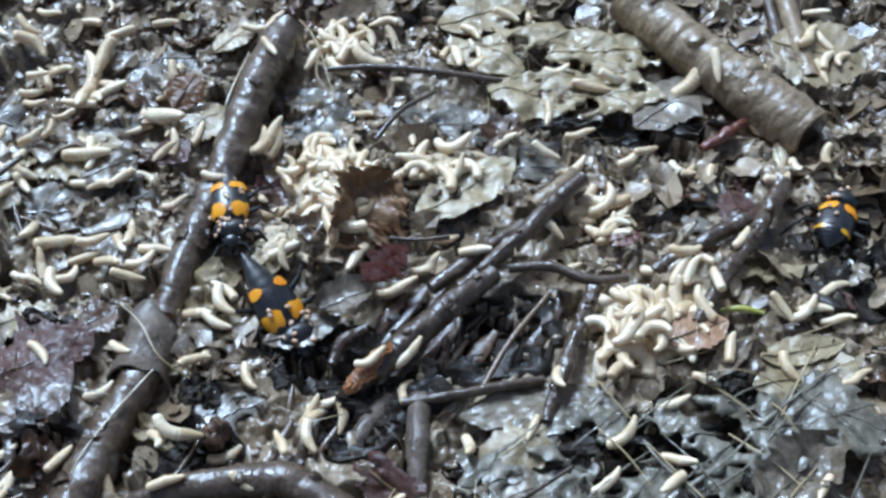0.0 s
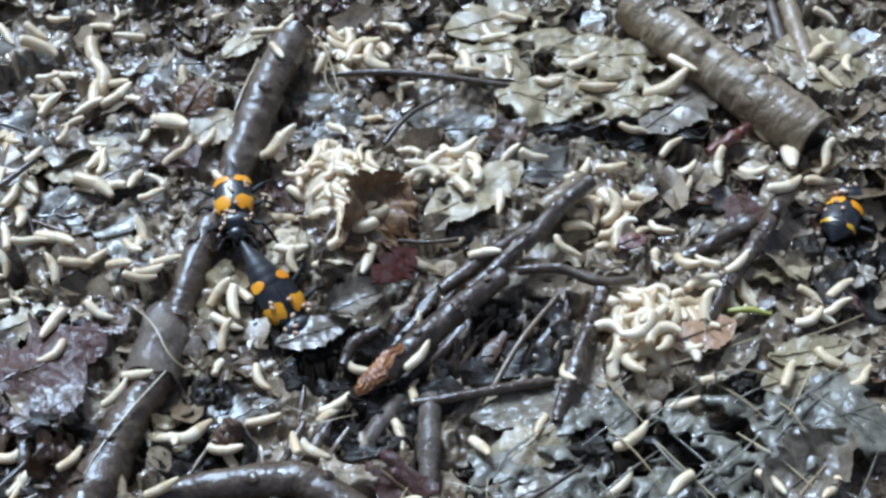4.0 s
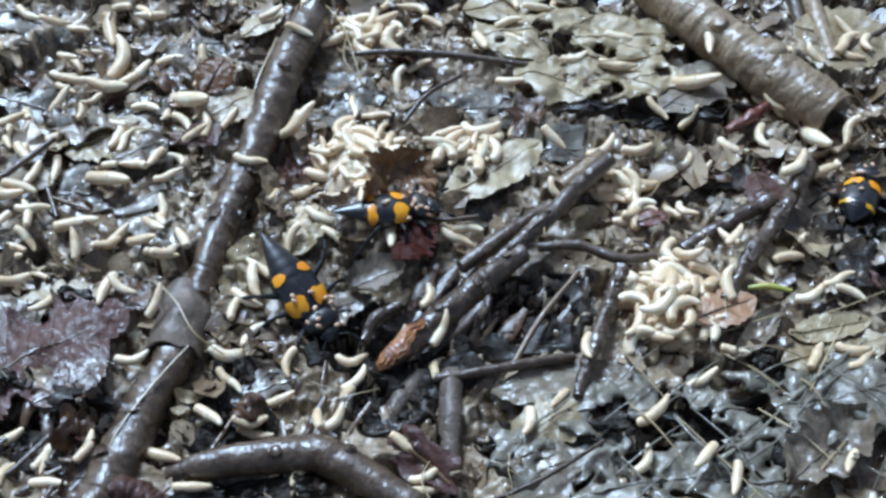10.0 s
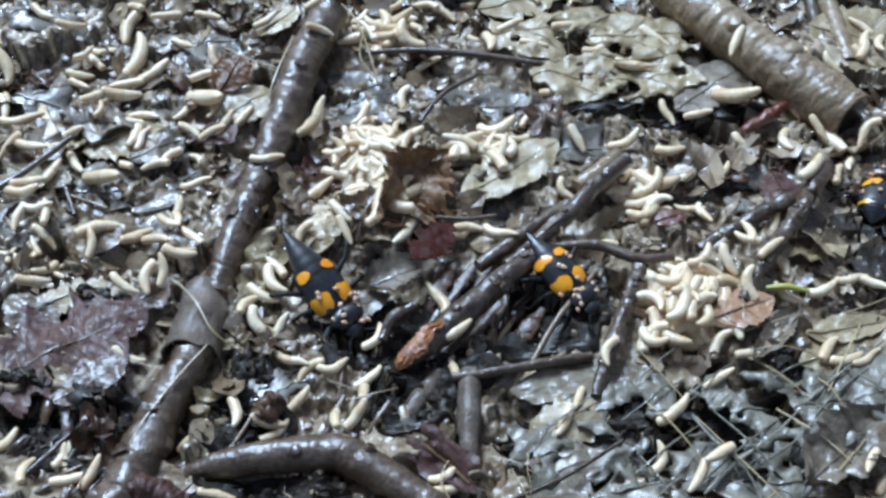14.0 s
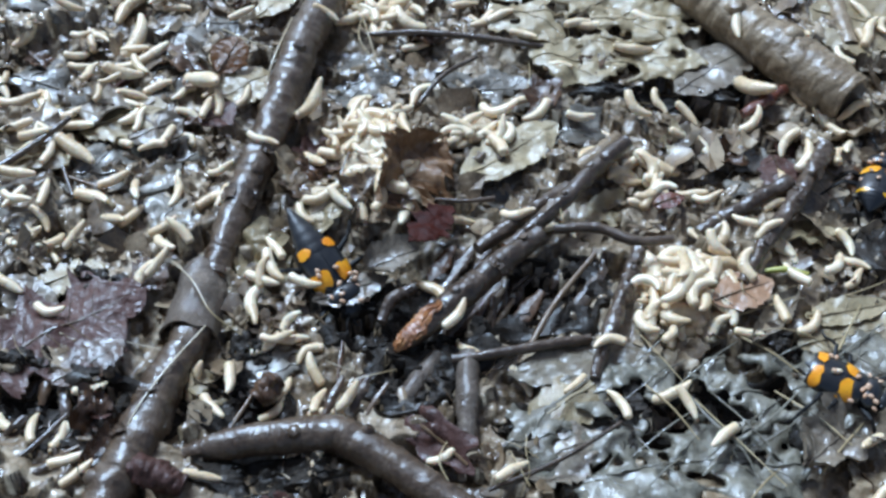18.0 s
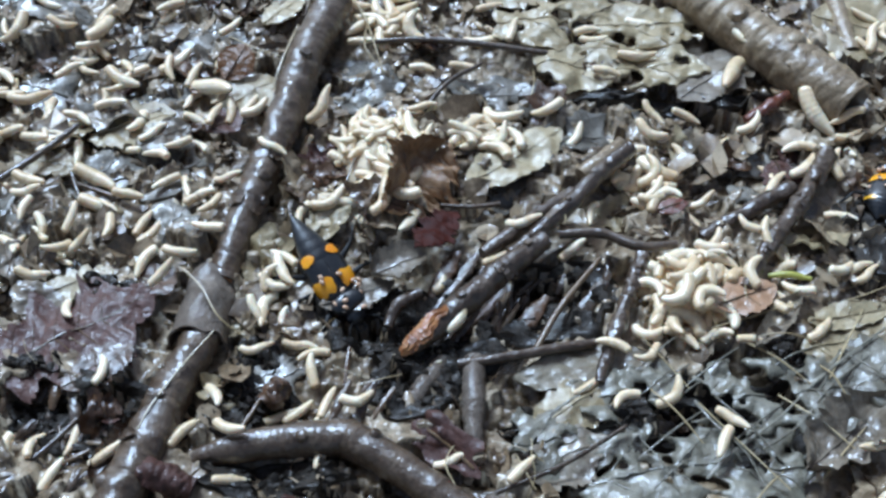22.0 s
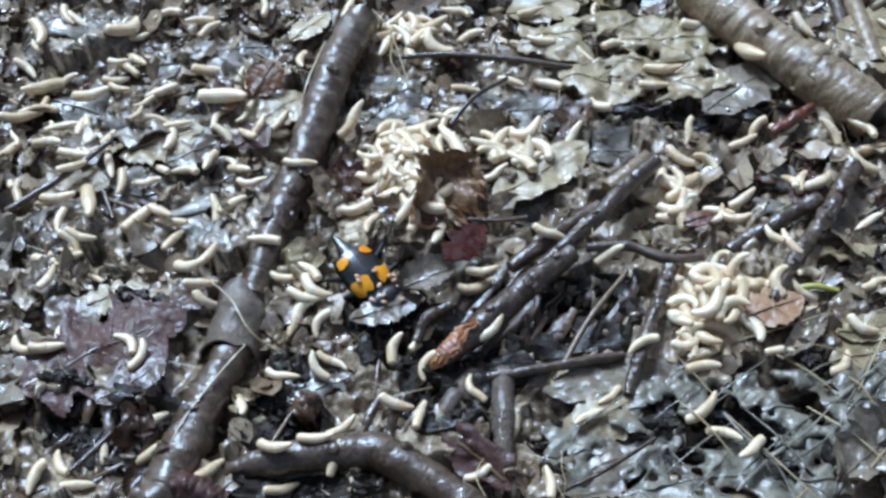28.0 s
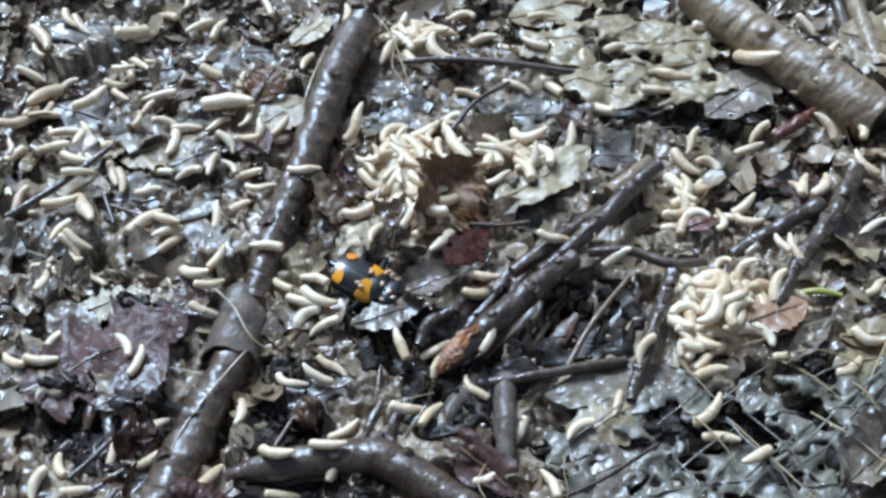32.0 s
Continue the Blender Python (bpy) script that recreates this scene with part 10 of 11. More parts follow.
    crawl(101, [(0, -7.8, -31.2, 0.1, 23, -78), (6, 1.2, -37.8, 1.6, -4, -68), (13, -8.8, -44.5, 2.0, 26, -18), (19, -20.3, -37.5, -1.6, -1, 22), (24, -23.0, -46.4, 3.5, -26, 72), (32, -23.0, -46.3, 3.5, -26, 60)])
    crawl(102, [(0, -2.9, -23.9, 6.5, -6, 30), (6, -9.1, -21.7, -0.4, 16, -28), (13, -16.1, -26.8, 0.2, 11, 19), (19, -29.7, -24.6, 1.2, 13, 17), (24, -33.3, -26.7, 0.2, -12, 5), (29, -33.5, -28.6, 0.6, 3, -11), (32, -32.2, -28.9, 0.6, 3, -21)])
    crawl(103, [(0, 46.3, 1.0, -1.0, -26, -53), (6, 47.2, 3.1, -0.5, 8, -87), (13, 43.1, -6.0, 1.3, 0, -103), (19, 59.2, -9.1, 1.2, 26, -113), (24, 60.7, -8.5, 1.2, -3, -145), (29, 60.0, -6.6, 2.6, -26, -163), (32, 59.6, -6.7, 2.6, -26, -154)])
    crawl(104, [(0, 51.1, -4.7, 6.0, -13, 46), (6, 54.0, -6.3, 4.5, 3, 4), (13, 48.7, -8.9, 4.3, 26, -33), (19, 51.3, -8.3, 3.5, 26, -37), (24, 48.8, -8.4, 4.7, 11, 20), (29, 52.9, -12.1, 2.9, -26, 45), (32, 53.7, -11.2, 2.9, -26, 37)])
    crawl(105, [(0, 53.1, -4.7, 6.2, -20, 47), (6, 55.6, -7.2, 3.2, -15, -28), (13, 44.4, -12.3, 1.3, -4, -26), (19, 48.4, -12.3, 1.9, 26, -45), (24, 52.1, -11.8, 2.9, -26, 13), (29, 49.2, -12.5, 1.8, -19, -0), (32, 50.0, -12.5, 1.8, -19, -20)])
    crawl(106, [(0, 42.3, -9.8, 0.8, -22, -81), (6, 40.7, -9.0, 0.1, -26, -114), (13, 37.6, -14.7, -0.5, -10, -54), (19, 36.0, -18.4, 2.5, -26, -125), (24, 32.4, -32.3, 2.4, 8, -150), (29, 12.9, -30.4, -1.7, -26, -221), (32, 12.6, -30.0, -1.7, -26, -233)])
    crawl(107, [(0, 45.7, -12.3, 1.5, 3, -19), (6, 43.4, -12.4, 1.3, -7, -17), (13, 38.9, -15.6, 0.1, -21, -3), (19, 41.4, -16.3, 1.4, -16, 15), (24, 42.6, -17.4, 1.1, -13, 43), (29, 42.2, -17.0, 1.2, -13, 66), (32, 42.3, -16.7, 1.2, -13, 68)])
    crawl(108, [(0, 47.4, -10.5, 4.3, 26, -72), (6, 47.3, -10.1, 4.5, 26, -127), (13, 38.9, -11.8, -0.2, -24, -73), (19, 39.9, -11.6, 0.3, 14, -157), (24, 37.2, -19.3, 2.4, -2, -207), (29, 37.7, -23.3, 2.9, -15, -245), (32, 37.3, -22.5, 2.9, -15, -261)])
    crawl(109, [(0, 50.0, -9.2, 4.0, 26, -89), (6, 51.0, -13.7, 1.7, -2, -72), (13, 46.8, -17.5, 1.5, 9, -90), (19, 41.1, -20.6, -0.0, 4, -115), (24, 39.2, -16.0, 0.5, -25, -97), (29, 35.3, -18.1, 3.2, -26, -69), (32, 35.2, -17.9, 3.2, -26, -51)])
    crawl(110, [(0, 53.0, -12.3, 3.4, -26, 32), (6, 48.9, -12.3, 2.2, -19, 52), (13, 43.4, -14.3, 1.6, -2, 52), (19, 45.3, -13.3, 1.6, 3, -0), (24, 44.8, -11.4, 1.5, -26, 15), (29, 41.5, -14.8, 1.4, -12, 46), (32, 42.3, -14.0, 1.4, -12, 38)])
    crawl(111, [(0, 49.7, -19.6, 3.2, -22, -42), (6, 48.6, -19.5, 3.2, -19, -43), (13, 37.2, -22.8, 3.1, -0, -29), (19, 35.0, -23.2, 2.4, -1, -54), (24, 35.2, -24.0, 2.2, -12, 20), (29, 37.7, -23.9, 3.0, 17, 31), (32, 38.6, -23.3, 3.0, 17, 21)])
    crawl(112, [(0, 53.2, -15.0, 3.3, -20, -17), (6, 52.6, -15.1, 3.2, -24, 10), (13, 48.1, -22.2, 2.1, -26, 46), (19, 47.7, -22.4, 1.7, -26, 46), (24, 46.8, -22.9, 0.7, -20, -23), (29, 45.0, -20.6, -0.7, 0, 61), (32, 45.4, -19.9, -0.7, 0, 63)])
    crawl(113, [(0, 57.4, -6.6, 6.3, 9, 88), (6, 62.5, -7.4, 1.2, -26, 138), (13, 61.5, -11.5, 1.2, -19, 153), (19, 63.1, -12.9, 3.6, 8, 128), (24, 61.8, -15.0, 2.1, 2, 193), (29, 58.6, -11.7, 2.4, -26, 160), (32, 58.3, -11.6, 2.4, -26, 169)])
    crawl(114, [(0, 55.5, -8.1, 2.7, -20, -85), (6, 60.2, -9.2, 1.3, 26, -60), (13, 52.5, -6.6, 4.7, 26, -58), (19, 49.0, -7.7, 5.5, 26, -48), (24, 45.9, -6.3, 5.4, -12, 15), (29, 37.7, -19.5, 2.8, 22, 16), (32, 37.7, -19.5, 2.8, 22, 22)])
    crawl(115, [(0, 58.6, -11.0, 0.8, -26, 42), (6, 60.6, -12.3, 0.5, -26, 23), (13, 46.9, -18.1, 0.8, -11, 57), (19, 45.9, -17.0, 1.0, -11, 61), (24, 44.6, -18.9, 0.2, -20, 46), (29, 42.5, -22.3, 0.8, 19, 69), (32, 43.0, -21.1, 0.8, 19, 75)])
    crawl(116, [(0, 45.6, -9.2, 4.3, 26, -63), (6, 45.1, -6.8, 5.4, -26, 3), (13, 41.6, -4.4, 0.5, -24, 39), (19, 44.3, -8.0, 2.4, -26, -22), (24, 45.1, -6.6, 5.4, -26, -13), (29, 45.8, -1.1, -0.7, -26, 25), (32, 45.7, -1.1, -0.7, -26, 18)])
    crawl(117, [(0, 51.6, -8.7, 2.9, 6, 28), (6, 52.8, -9.1, 2.4, 1, 21), (13, 49.1, -11.3, 2.6, -18, 4), (19, 49.6, -9.6, 3.5, 26, -44), (24, 46.2, -7.3, 5.7, -26, 39), (29, 47.5, -7.7, 5.7, -26, 32), (32, 48.0, -7.3, 5.7, -26, 38)])
    crawl(118, [(0, 68.8, -11.0, 3.4, 25, -61), (6, 75.3, -5.6, 1.1, 12, -24), (13, 59.4, -4.8, 6.4, 2, 34), (19, 58.8, -3.3, 5.9, -18, 40), (24, 57.8, -2.9, 5.6, -6, 124), (32, 57.8, -2.9, 5.6, -6, 107)])
    crawl(119, [(0, 73.6, -10.8, 2.4, -13, 48), (6, 72.0, -13.1, 2.3, -8, 21), (13, 68.2, -11.9, 2.6, -14, 20), (19, 71.6, -9.7, 2.8, 14, 52), (24, 71.7, -11.9, 3.5, 19, 3), (29, 67.6, -21.3, 2.7, 12, -37), (32, 68.1, -21.7, 2.7, 12, -27)])
    crawl(120, [(0, 75.1, -10.1, 2.0, 3, -0), (6, 74.7, -11.2, 1.3, 26, -21), (13, 78.0, -10.2, 2.0, -3, -35), (19, 74.0, -2.3, 2.6, 15, -68), (24, 75.0, 6.0, 1.1, -16, 10), (32, 75.3, 6.0, 1.1, -16, 25)])
    crawl(121, [(0, 79.0, -12.2, 1.6, -25, -6), (6, 76.9, -9.2, 2.3, -10, 24), (13, 74.0, -8.8, 2.3, 2, 9), (19, 74.5, -8.7, 2.3, -6, -32), (24, 74.6, -9.0, 2.3, 7, 31), (29, 72.2, -9.9, 2.5, 13, 30), (32, 72.3, -9.8, 2.5, 13, 38)])
    crawl(122, [(0, 31.8, -0.4, 0.8, 10, -11), (6, 28.8, 6.4, 3.0, 26, -45), (13, 23.6, 15.0, 1.0, 26, -67), (19, 24.0, 0.7, -0.1, 6, -79), (24, 30.0, 8.8, 3.0, 2, -128), (29, 34.1, 14.0, -0.6, 26, -44), (32, 35.1, 13.0, -0.6, 26, -47)])
    crawl(123, [(0, 27.9, -26.5, 4.4, -22, -85), (6, 27.8, -24.2, 2.6, -26, -84), (13, 27.9, -25.3, 4.5, 9, -109), (19, 28.5, -27.0, 4.3, 1, -186), (24, 28.6, -26.5, 4.4, 1, -196), (29, 28.8, -24.2, 4.7, 26, -146), (32, 28.4, -24.5, 4.7, 26, -126)])
    crawl(124, [(0, 38.6, -23.6, 3.3, 17, 43), (6, 43.7, -20.6, -0.6, -6, -0), (13, 42.9, -19.9, -0.1, 1, 16), (19, 44.7, -20.6, -0.5, -8, -45), (24, 40.0, -25.5, 1.7, 16, -26), (29, 39.1, -28.1, 2.7, 4, 10), (32, 40.0, -28.0, 2.7, 4, 13)])
    crawl(125, [(0, 35.0, -45.0, 2.4, -8, 49), (13, 36.2, -46.0, 1.9, -9, 60), (19, 29.2, -37.8, 3.1, 6, 144), (24, 29.6, -36.5, 2.4, -13, 228), (29, 17.1, -38.3, 2.2, -2, 214), (32, 16.4, -38.8, 2.2, -2, 217)])
    crawl(126, [(0, 38.7, -36.8, 3.0, -17, 40), (6, 38.2, -37.3, 2.7, -25, 36), (13, 38.6, -37.0, 3.0, -19, 48), (19, 38.4, -36.9, 3.0, -21, 28), (24, 38.2, -36.6, 3.0, -21, 42), (29, 38.2, -37.1, 2.9, -23, 42), (32, 38.9, -36.4, 2.9, -23, 46)])
    crawl(127, [(0, 46.9, -41.1, 2.3, -11, -30), (6, 61.7, -47.5, 3.4, -12, -69), (13, 41.5, -49.7, 2.2, 15, -127), (19, 40.7, -38.0, 3.4, 13, -56), (24, 50.1, -43.9, 4.0, -3, -43), (29, 40.1, -40.7, 2.1, -1, -9), (32, 40.1, -40.7, 2.1, -1, -8)])
    crawl(128, [(0, 79.4, -24.8, 1.6, 3, 28), (6, 79.2, -25.1, 1.6, 4, 36), (13, 73.0, -27.0, 2.0, 6, 24), (19, 74.8, -10.8, 1.7, 7, 43), (24, 76.6, -10.4, 2.0, -9, 16), (32, 76.7, -10.3, 2.0, -9, 27)])
    crawl(129, [(0, 58.3, -19.6, 3.4, -2, 69), (6, 67.6, -25.7, 2.3, 4, 51), (13, 67.3, -24.4, 2.0, 4, 49), (19, 58.5, -19.1, 3.4, 14, 98), (24, 58.2, -16.6, 2.1, 25, 129), (29, 58.3, -16.0, 2.1, 2, 180), (32, 57.0, -16.0, 2.1, 2, 198)])
    crawl(130, [(0, 68.0, -22.9, 1.7, 10, -65), (6, 75.3, -21.3, 2.1, 0, -28), (13, 71.1, -26.6, 2.2, 0, 11), (19, 64.2, -22.5, 2.2, -7, 43), (24, 66.2, -22.8, 1.9, -2, 54), (29, 63.5, -27.9, 1.8, 1, 43), (32, 64.5, -27.0, 1.8, 1, 36)])
    crawl(131, [(0, 89.5, 53.5, 4.2, -2, 57), (13, 81.6, 49.2, 2.7, -26, 124), (19, 83.6, 45.6, 2.3, 7, 118), (24, 80.1, 48.6, 2.2, 26, 34), (29, 86.6, 43.6, -0.9, 22, -22), (32, 87.4, 43.3, -0.9, 22, -30)])
    crawl(132, [(0, -81.0, 66.3, 2.8, 26, -36), (6, -81.0, 66.3, 2.8, 26, -11), (13, -79.8, 60.0, 3.7, 26, 23), (19, -80.4, 60.9, 3.1, 26, -9), (24, -86.2, 57.0, 1.9, 26, -11), (29, -90.2, 66.6, 4.0, 8, -66), (32, -89.9, 65.9, 4.0, 8, -57)])
    crawl(133, [(0, -71.3, 74.6, 2.0, -13, -61), (6, -71.3, 74.6, 2.0, -13, -46), (13, -54.9, 58.8, 1.7, -3, -41), (19, -66.2, 49.5, 0.0, -8, 0), (24, -67.6, 45.6, 1.6, -19, -84), (29, -73.2, 56.5, -0.6, -5, -41), (32, -72.8, 56.1, -0.6, -5, -43)])
    crawl(134, [(0, -78.2, 73.5, 0.6, -7, -23), (6, -78.2, 73.5, 0.6, -7, -20), (13, -74.4, 57.2, -0.8, 2, -12), (19, -73.3, 55.7, -0.9, -2, -34), (24, -74.3, 55.4, -1.1, 24, 30), (29, -74.0, 66.1, -1.8, 5, 11), (32, -73.4, 66.2, -1.8, 5, 16)])
    crawl(135, [(0, -26.4, 17.2, 1.5, -19, -57), (6, -26.4, 17.2, 1.5, -19, -72), (13, -32.9, 8.0, 2.5, -26, -122), (19, -42.3, 6.8, 2.3, 1, -112), (24, -44.7, 2.9, 2.8, -2, -146), (29, -35.0, -8.3, 1.6, 11, -207), (32, -36.1, -7.7, 1.6, 11, -221)])
    crawl(136, [(0, -8.1, 72.7, 0.6, 5, 67), (6, -8.1, 72.7, 0.6, 5, 67), (29, -11.6, 68.2, 0.2, 2, -17), (32, -10.8, 68.0, 0.2, 2, -17)])
    crawl(137, [(0, -14.2, 69.7, -0.4, -26, 6), (6, -14.2, 69.7, -0.4, -26, -4), (13, -15.2, 63.7, 0.9, 7, 33), (19, -15.3, 60.7, 1.1, 19, 36), (24, -14.2, 63.7, 1.1, 4, 41), (29, -14.0, 64.9, 0.7, -1, 32), (32, -13.8, 65.0, 0.7, -1, 26)])
    crawl(138, [(0, -8.0, 25.1, 2.5, -7, -19), (6, -8.0, 25.1, 2.5, -7, -30), (13, -6.5, 26.9, 2.2, -12, 29), (19, -8.8, 29.7, 2.2, 26, 42), (24, -9.0, 27.6, 2.8, 25, 43), (29, -10.2, 32.4, 1.2, 3, 19), (32, -9.5, 32.6, 1.2, 3, 36)])
    crawl(139, [(0, 2.1, 23.0, 2.9, 7, 49), (6, 2.1, 23.0, 2.9, 7, 31), (13, 10.3, 24.6, 2.0, -17, 13), (19, 8.7, 24.8, 1.5, -17, 36), (24, 10.1, 21.9, 2.3, -5, 12), (32, 11.2, 22.1, 2.3, -5, 29)])
    crawl(140, [(0, -24.0, 13.7, 0.4, 12, 5), (6, -24.0, 13.7, 0.4, 12, -9), (13, -24.3, 14.5, 0.8, 0, 34), (19, -21.2, 5.8, 3.4, -8, 24), (29, -21.1, 8.8, 3.2, -4, 22), (32, -21.1, 8.8, 3.2, -4, 15)])
    crawl(141, [(0, -7.0, 43.4, -1.5, -26, -39), (6, -7.0, 43.4, -1.5, -26, -37), (13, -11.7, 30.2, 2.1, 4, 2), (19, -11.1, 29.1, 2.5, 3, 2), (24, -1.7, 35.5, 2.0, -5, 5), (29, -4.9, 36.3, -0.2, 13, -22), (32, -4.0, 35.9, -0.2, 13, -26)])
    crawl(142, [(0, -1.1, 52.1, -0.2, -19, -20), (6, -1.1, 52.1, -0.2, -19, 4), (13, -2.1, 52.6, -0.1, -26, 14), (19, -5.4, 52.0, -0.6, 4, 3), (24, -1.7, 45.4, 0.3, -9, -16), (29, 9.5, 48.5, -0.7, 6, -20), (32, 9.4, 48.5, -0.7, 6, -21)])
    crawl(143, [(0, -9.4, 21.0, 3.5, 14, -25), (6, -9.4, 21.0, 3.5, 14, -45), (13, -11.9, 20.5, 4.0, 4, -40), (19, -16.0, 20.9, 3.5, 13, -124), (24, -11.7, 25.2, 4.0, -10, -138), (29, -12.8, 23.0, 4.1, -2, -160), (32, -13.1, 22.9, 4.1, -2, -173)])
    crawl(144, [(0, -1.9, 51.6, -0.8, 26, -105), (6, -1.9, 51.6, -0.8, 26, -110), (13, -8.8, 43.7, -1.6, 13, -101), (19, -4.9, 36.0, 0.2, 6, -143), (24, -5.8, 34.1, -0.8, 23, -162), (29, -5.6, 36.4, -0.0, 7, -130), (32, -5.8, 36.2, -0.0, 7, -129)])
    crawl(145, [(0, 56.9, 64.2, 2.0, -26, -1), (6, 56.9, 64.2, 2.0, -26, 6), (19, 58.1, 59.9, 4.9, -26, 19), (24, 55.5, 64.8, 2.2, -26, -57), (29, 55.2, 63.9, 1.9, -26, -48), (32, 56.0, 63.1, 1.9, -26, -58)])
    crawl(146, [(0, 69.2, 41.9, 1.3, -10, -56), (6, 69.2, 41.9, 1.3, -10, -60), (13, 74.5, 31.1, 2.8, 26, -52), (19, 80.3, 26.0, -0.1, -10, -43), (24, 81.1, 27.1, -0.1, -2, 24), (32, 81.0, 27.0, -0.1, -2, 4)])
    crawl(147, [(0, -24.9, -23.1, -0.4, 7, -64), (6, -24.9, -23.1, -0.4, 7, -61), (13, -23.2, -25.3, -1.4, 23, -141), (19, -23.3, -25.6, -1.3, -6, -149), (24, -23.5, -25.1, -1.2, -8, -155), (29, -7.3, -27.5, 2.5, 26, -114), (32, -7.3, -27.4, 2.5, 26, -110)])
    crawl(148, [(0, -37.3, -37.0, 3.0, -26, -53), (6, -37.3, -37.0, 3.0, -26, -30), (13, -34.0, -36.6, 1.4, 4, -73), (19, -35.7, -33.9, 2.9, -7, -95), (24, -39.7, -37.0, 1.5, -26, -46), (29, -39.9, -34.7, 1.3, -13, -81), (32, -39.9, -35.1, 1.3, -13, -89)])
    crawl(149, [(0, -42.8, -34.0, 0.7, 26, -36), (6, -42.8, -34.0, 0.7, 26, -56), (13, -26.3, -24.8, -0.5, 6, -33), (19, -25.8, -23.9, -0.7, 16, -0), (29, -25.2, -24.4, -0.8, 13, -30), (32, -25.5, -24.2, -0.8, 13, -31)])
    crawl(150, [(0, -63.2, -38.9, 0.8, -10, 9), (6, -63.2, -38.9, 0.8, -10, 18), (13, -71.6, -41.4, -0.0, -19, 21), (19, -71.7, -41.5, -0.0, -19, -55), (24, -70.9, -50.4, 4.8, 11, -93), (32, -70.9, -50.7, 4.8, 11, -106)])
    crawl(151, [(0, -53.0, -40.9, 3.1, 22, 71), (6, -53.0, -40.9, 3.1, 22, 59), (13, -55.3, -46.8, 2.3, -12, 65), (19, -57.4, -51.6, 1.8, 2, 44), (24, -53.7, -45.2, 2.6, -24, 34), (32, -53.8, -45.3, 2.6, -24, 16)])
    crawl(152, [(0, -44.8, -45.0, 2.5, 26, -66), (6, -44.8, -45.0, 2.5, 26, -56), (13, -40.4, -42.4, 1.6, -26, 20), (19, -41.8, -32.9, 1.0, -26, 79), (24, -43.7, -48.7, 2.9, 26, 46), (32, -43.3, -48.4, 2.9, 26, 64)])
    crawl(153, [(0, 79.6, -5.0, 1.4, -0, 28), (6, 79.6, -5.0, 1.4, -0, 36), (13, 62.9, 4.9, 1.1, -19, 57), (19, 63.0, 6.7, 1.9, -1, 24), (24, 63.4, 14.8, 2.3, 2, 67), (32, 63.8, 15.8, 2.3, 2, 72)])
    crawl(154, [(0, 75.8, -35.0, -1.0, -18, 29), (6, 75.8, -35.0, -1.0, -18, 54), (19, 69.4, -54.8, 1.6, -12, 44), (32, 70.5, -53.8, 1.6, -12, 47)])
    crawl(155, [(0, 13.2, -38.2, 1.9, -26, -85), (6, 13.2, -38.2, 1.9, -26, -63), (13, 20.8, -38.4, 1.7, 4, -126), (19, 11.8, -31.0, -1.7, 26, -42), (24, 2.7, -37.1, 1.1, 23, -114), (29, 7.0, -38.0, -1.2, 18, -102), (32, 7.0, -38.0, -1.2, 18, -120)])
    crawl(156, [(0, -81.5, 35.9, 0.6, -23, -49), (13, -81.5, 35.9, 0.6, -23, -64), (19, -80.9, 33.7, 1.1, -13, -65), (24, -81.0, 33.4, 1.1, -10, -96), (29, -80.6, 32.9, 1.4, -13, -94), (32, -80.7, 31.5, 1.4, -13, -95)])
    crawl(157, [(0, -46.4, 48.9, 4.4, 25, -68), (13, -46.4, 48.9, 4.4, 25, -74), (19, -64.0, 43.1, 1.4, 5, -53), (24, -50.2, 46.3, 3.0, 15, -104), (29, -36.2, 53.1, 2.0, -11, -100), (32, -36.2, 53.5, 2.0, -11, -108)])
    crawl(158, [(0, -50.6, 4.7, 2.4, -12, -52), (13, -50.6, 4.7, 2.4, -12, -33), (19, -58.3, 9.8, 2.1, -14, -90), (24, -52.4, 14.7, 0.1, 15, -165), (29, -58.9, 5.8, 1.4, -3, -174), (32, -59.1, 5.8, 1.4, -3, -160)])
    crawl(159, [(0, -49.7, 6.5, 1.6, -26, -87), (13, -49.7, 6.5, 1.6, -26, -71), (19, -50.2, 9.5, 0.0, -3, -103), (24, -50.0, 14.6, 1.4, -6, -62), (29, -45.4, 20.7, 1.9, -26, -31), (32, -44.6, 20.3, 1.9, -26, -13)])
    crawl(160, [(0, -64.0, -0.7, 3.5, -22, 116), (13, -64.0, -0.7, 3.5, -22, 95), (19, -67.4, -3.0, 2.5, -26, 56), (24, -67.9, -3.3, 2.7, -26, 43), (29, -78.1, -11.0, 5.7, 17, 83), (32, -78.0, -9.8, 5.7, 17, 85)])
    crawl(161, [(0, -52.1, 0.9, 2.5, -21, -18), (13, -52.1, 0.9, 2.5, -21, -17), (19, -61.8, 1.6, 1.8, -14, -37), (24, -63.2, -0.1, 3.5, 2, -111), (29, -69.6, 18.5, 2.0, 8, -83), (32, -69.6, 18.5, 2.0, 8, -72)])
    crawl(162, [(0, -45.8, 28.9, 2.6, -26, 31), (13, -45.8, 28.9, 2.6, -26, 11), (19, -46.9, 30.3, 2.8, 7, 77), (24, -46.8, 30.1, 2.8, 7, 71), (29, -45.6, 29.5, 2.3, 26, 141), (32, -46.1, 29.8, 2.3, 26, 152)])
    crawl(163, [(0, -71.8, -11.5, 6.0, 26, 35), (13, -71.8, -11.5, 6.0, 26, 22), (19, -76.0, -15.5, 3.8, 7, -25), (24, -72.3, -11.4, 5.4, 26, 5), (29, -75.3, -26.0, 3.6, 4, 10), (32, -75.6, -26.0, 3.6, 4, -4)])
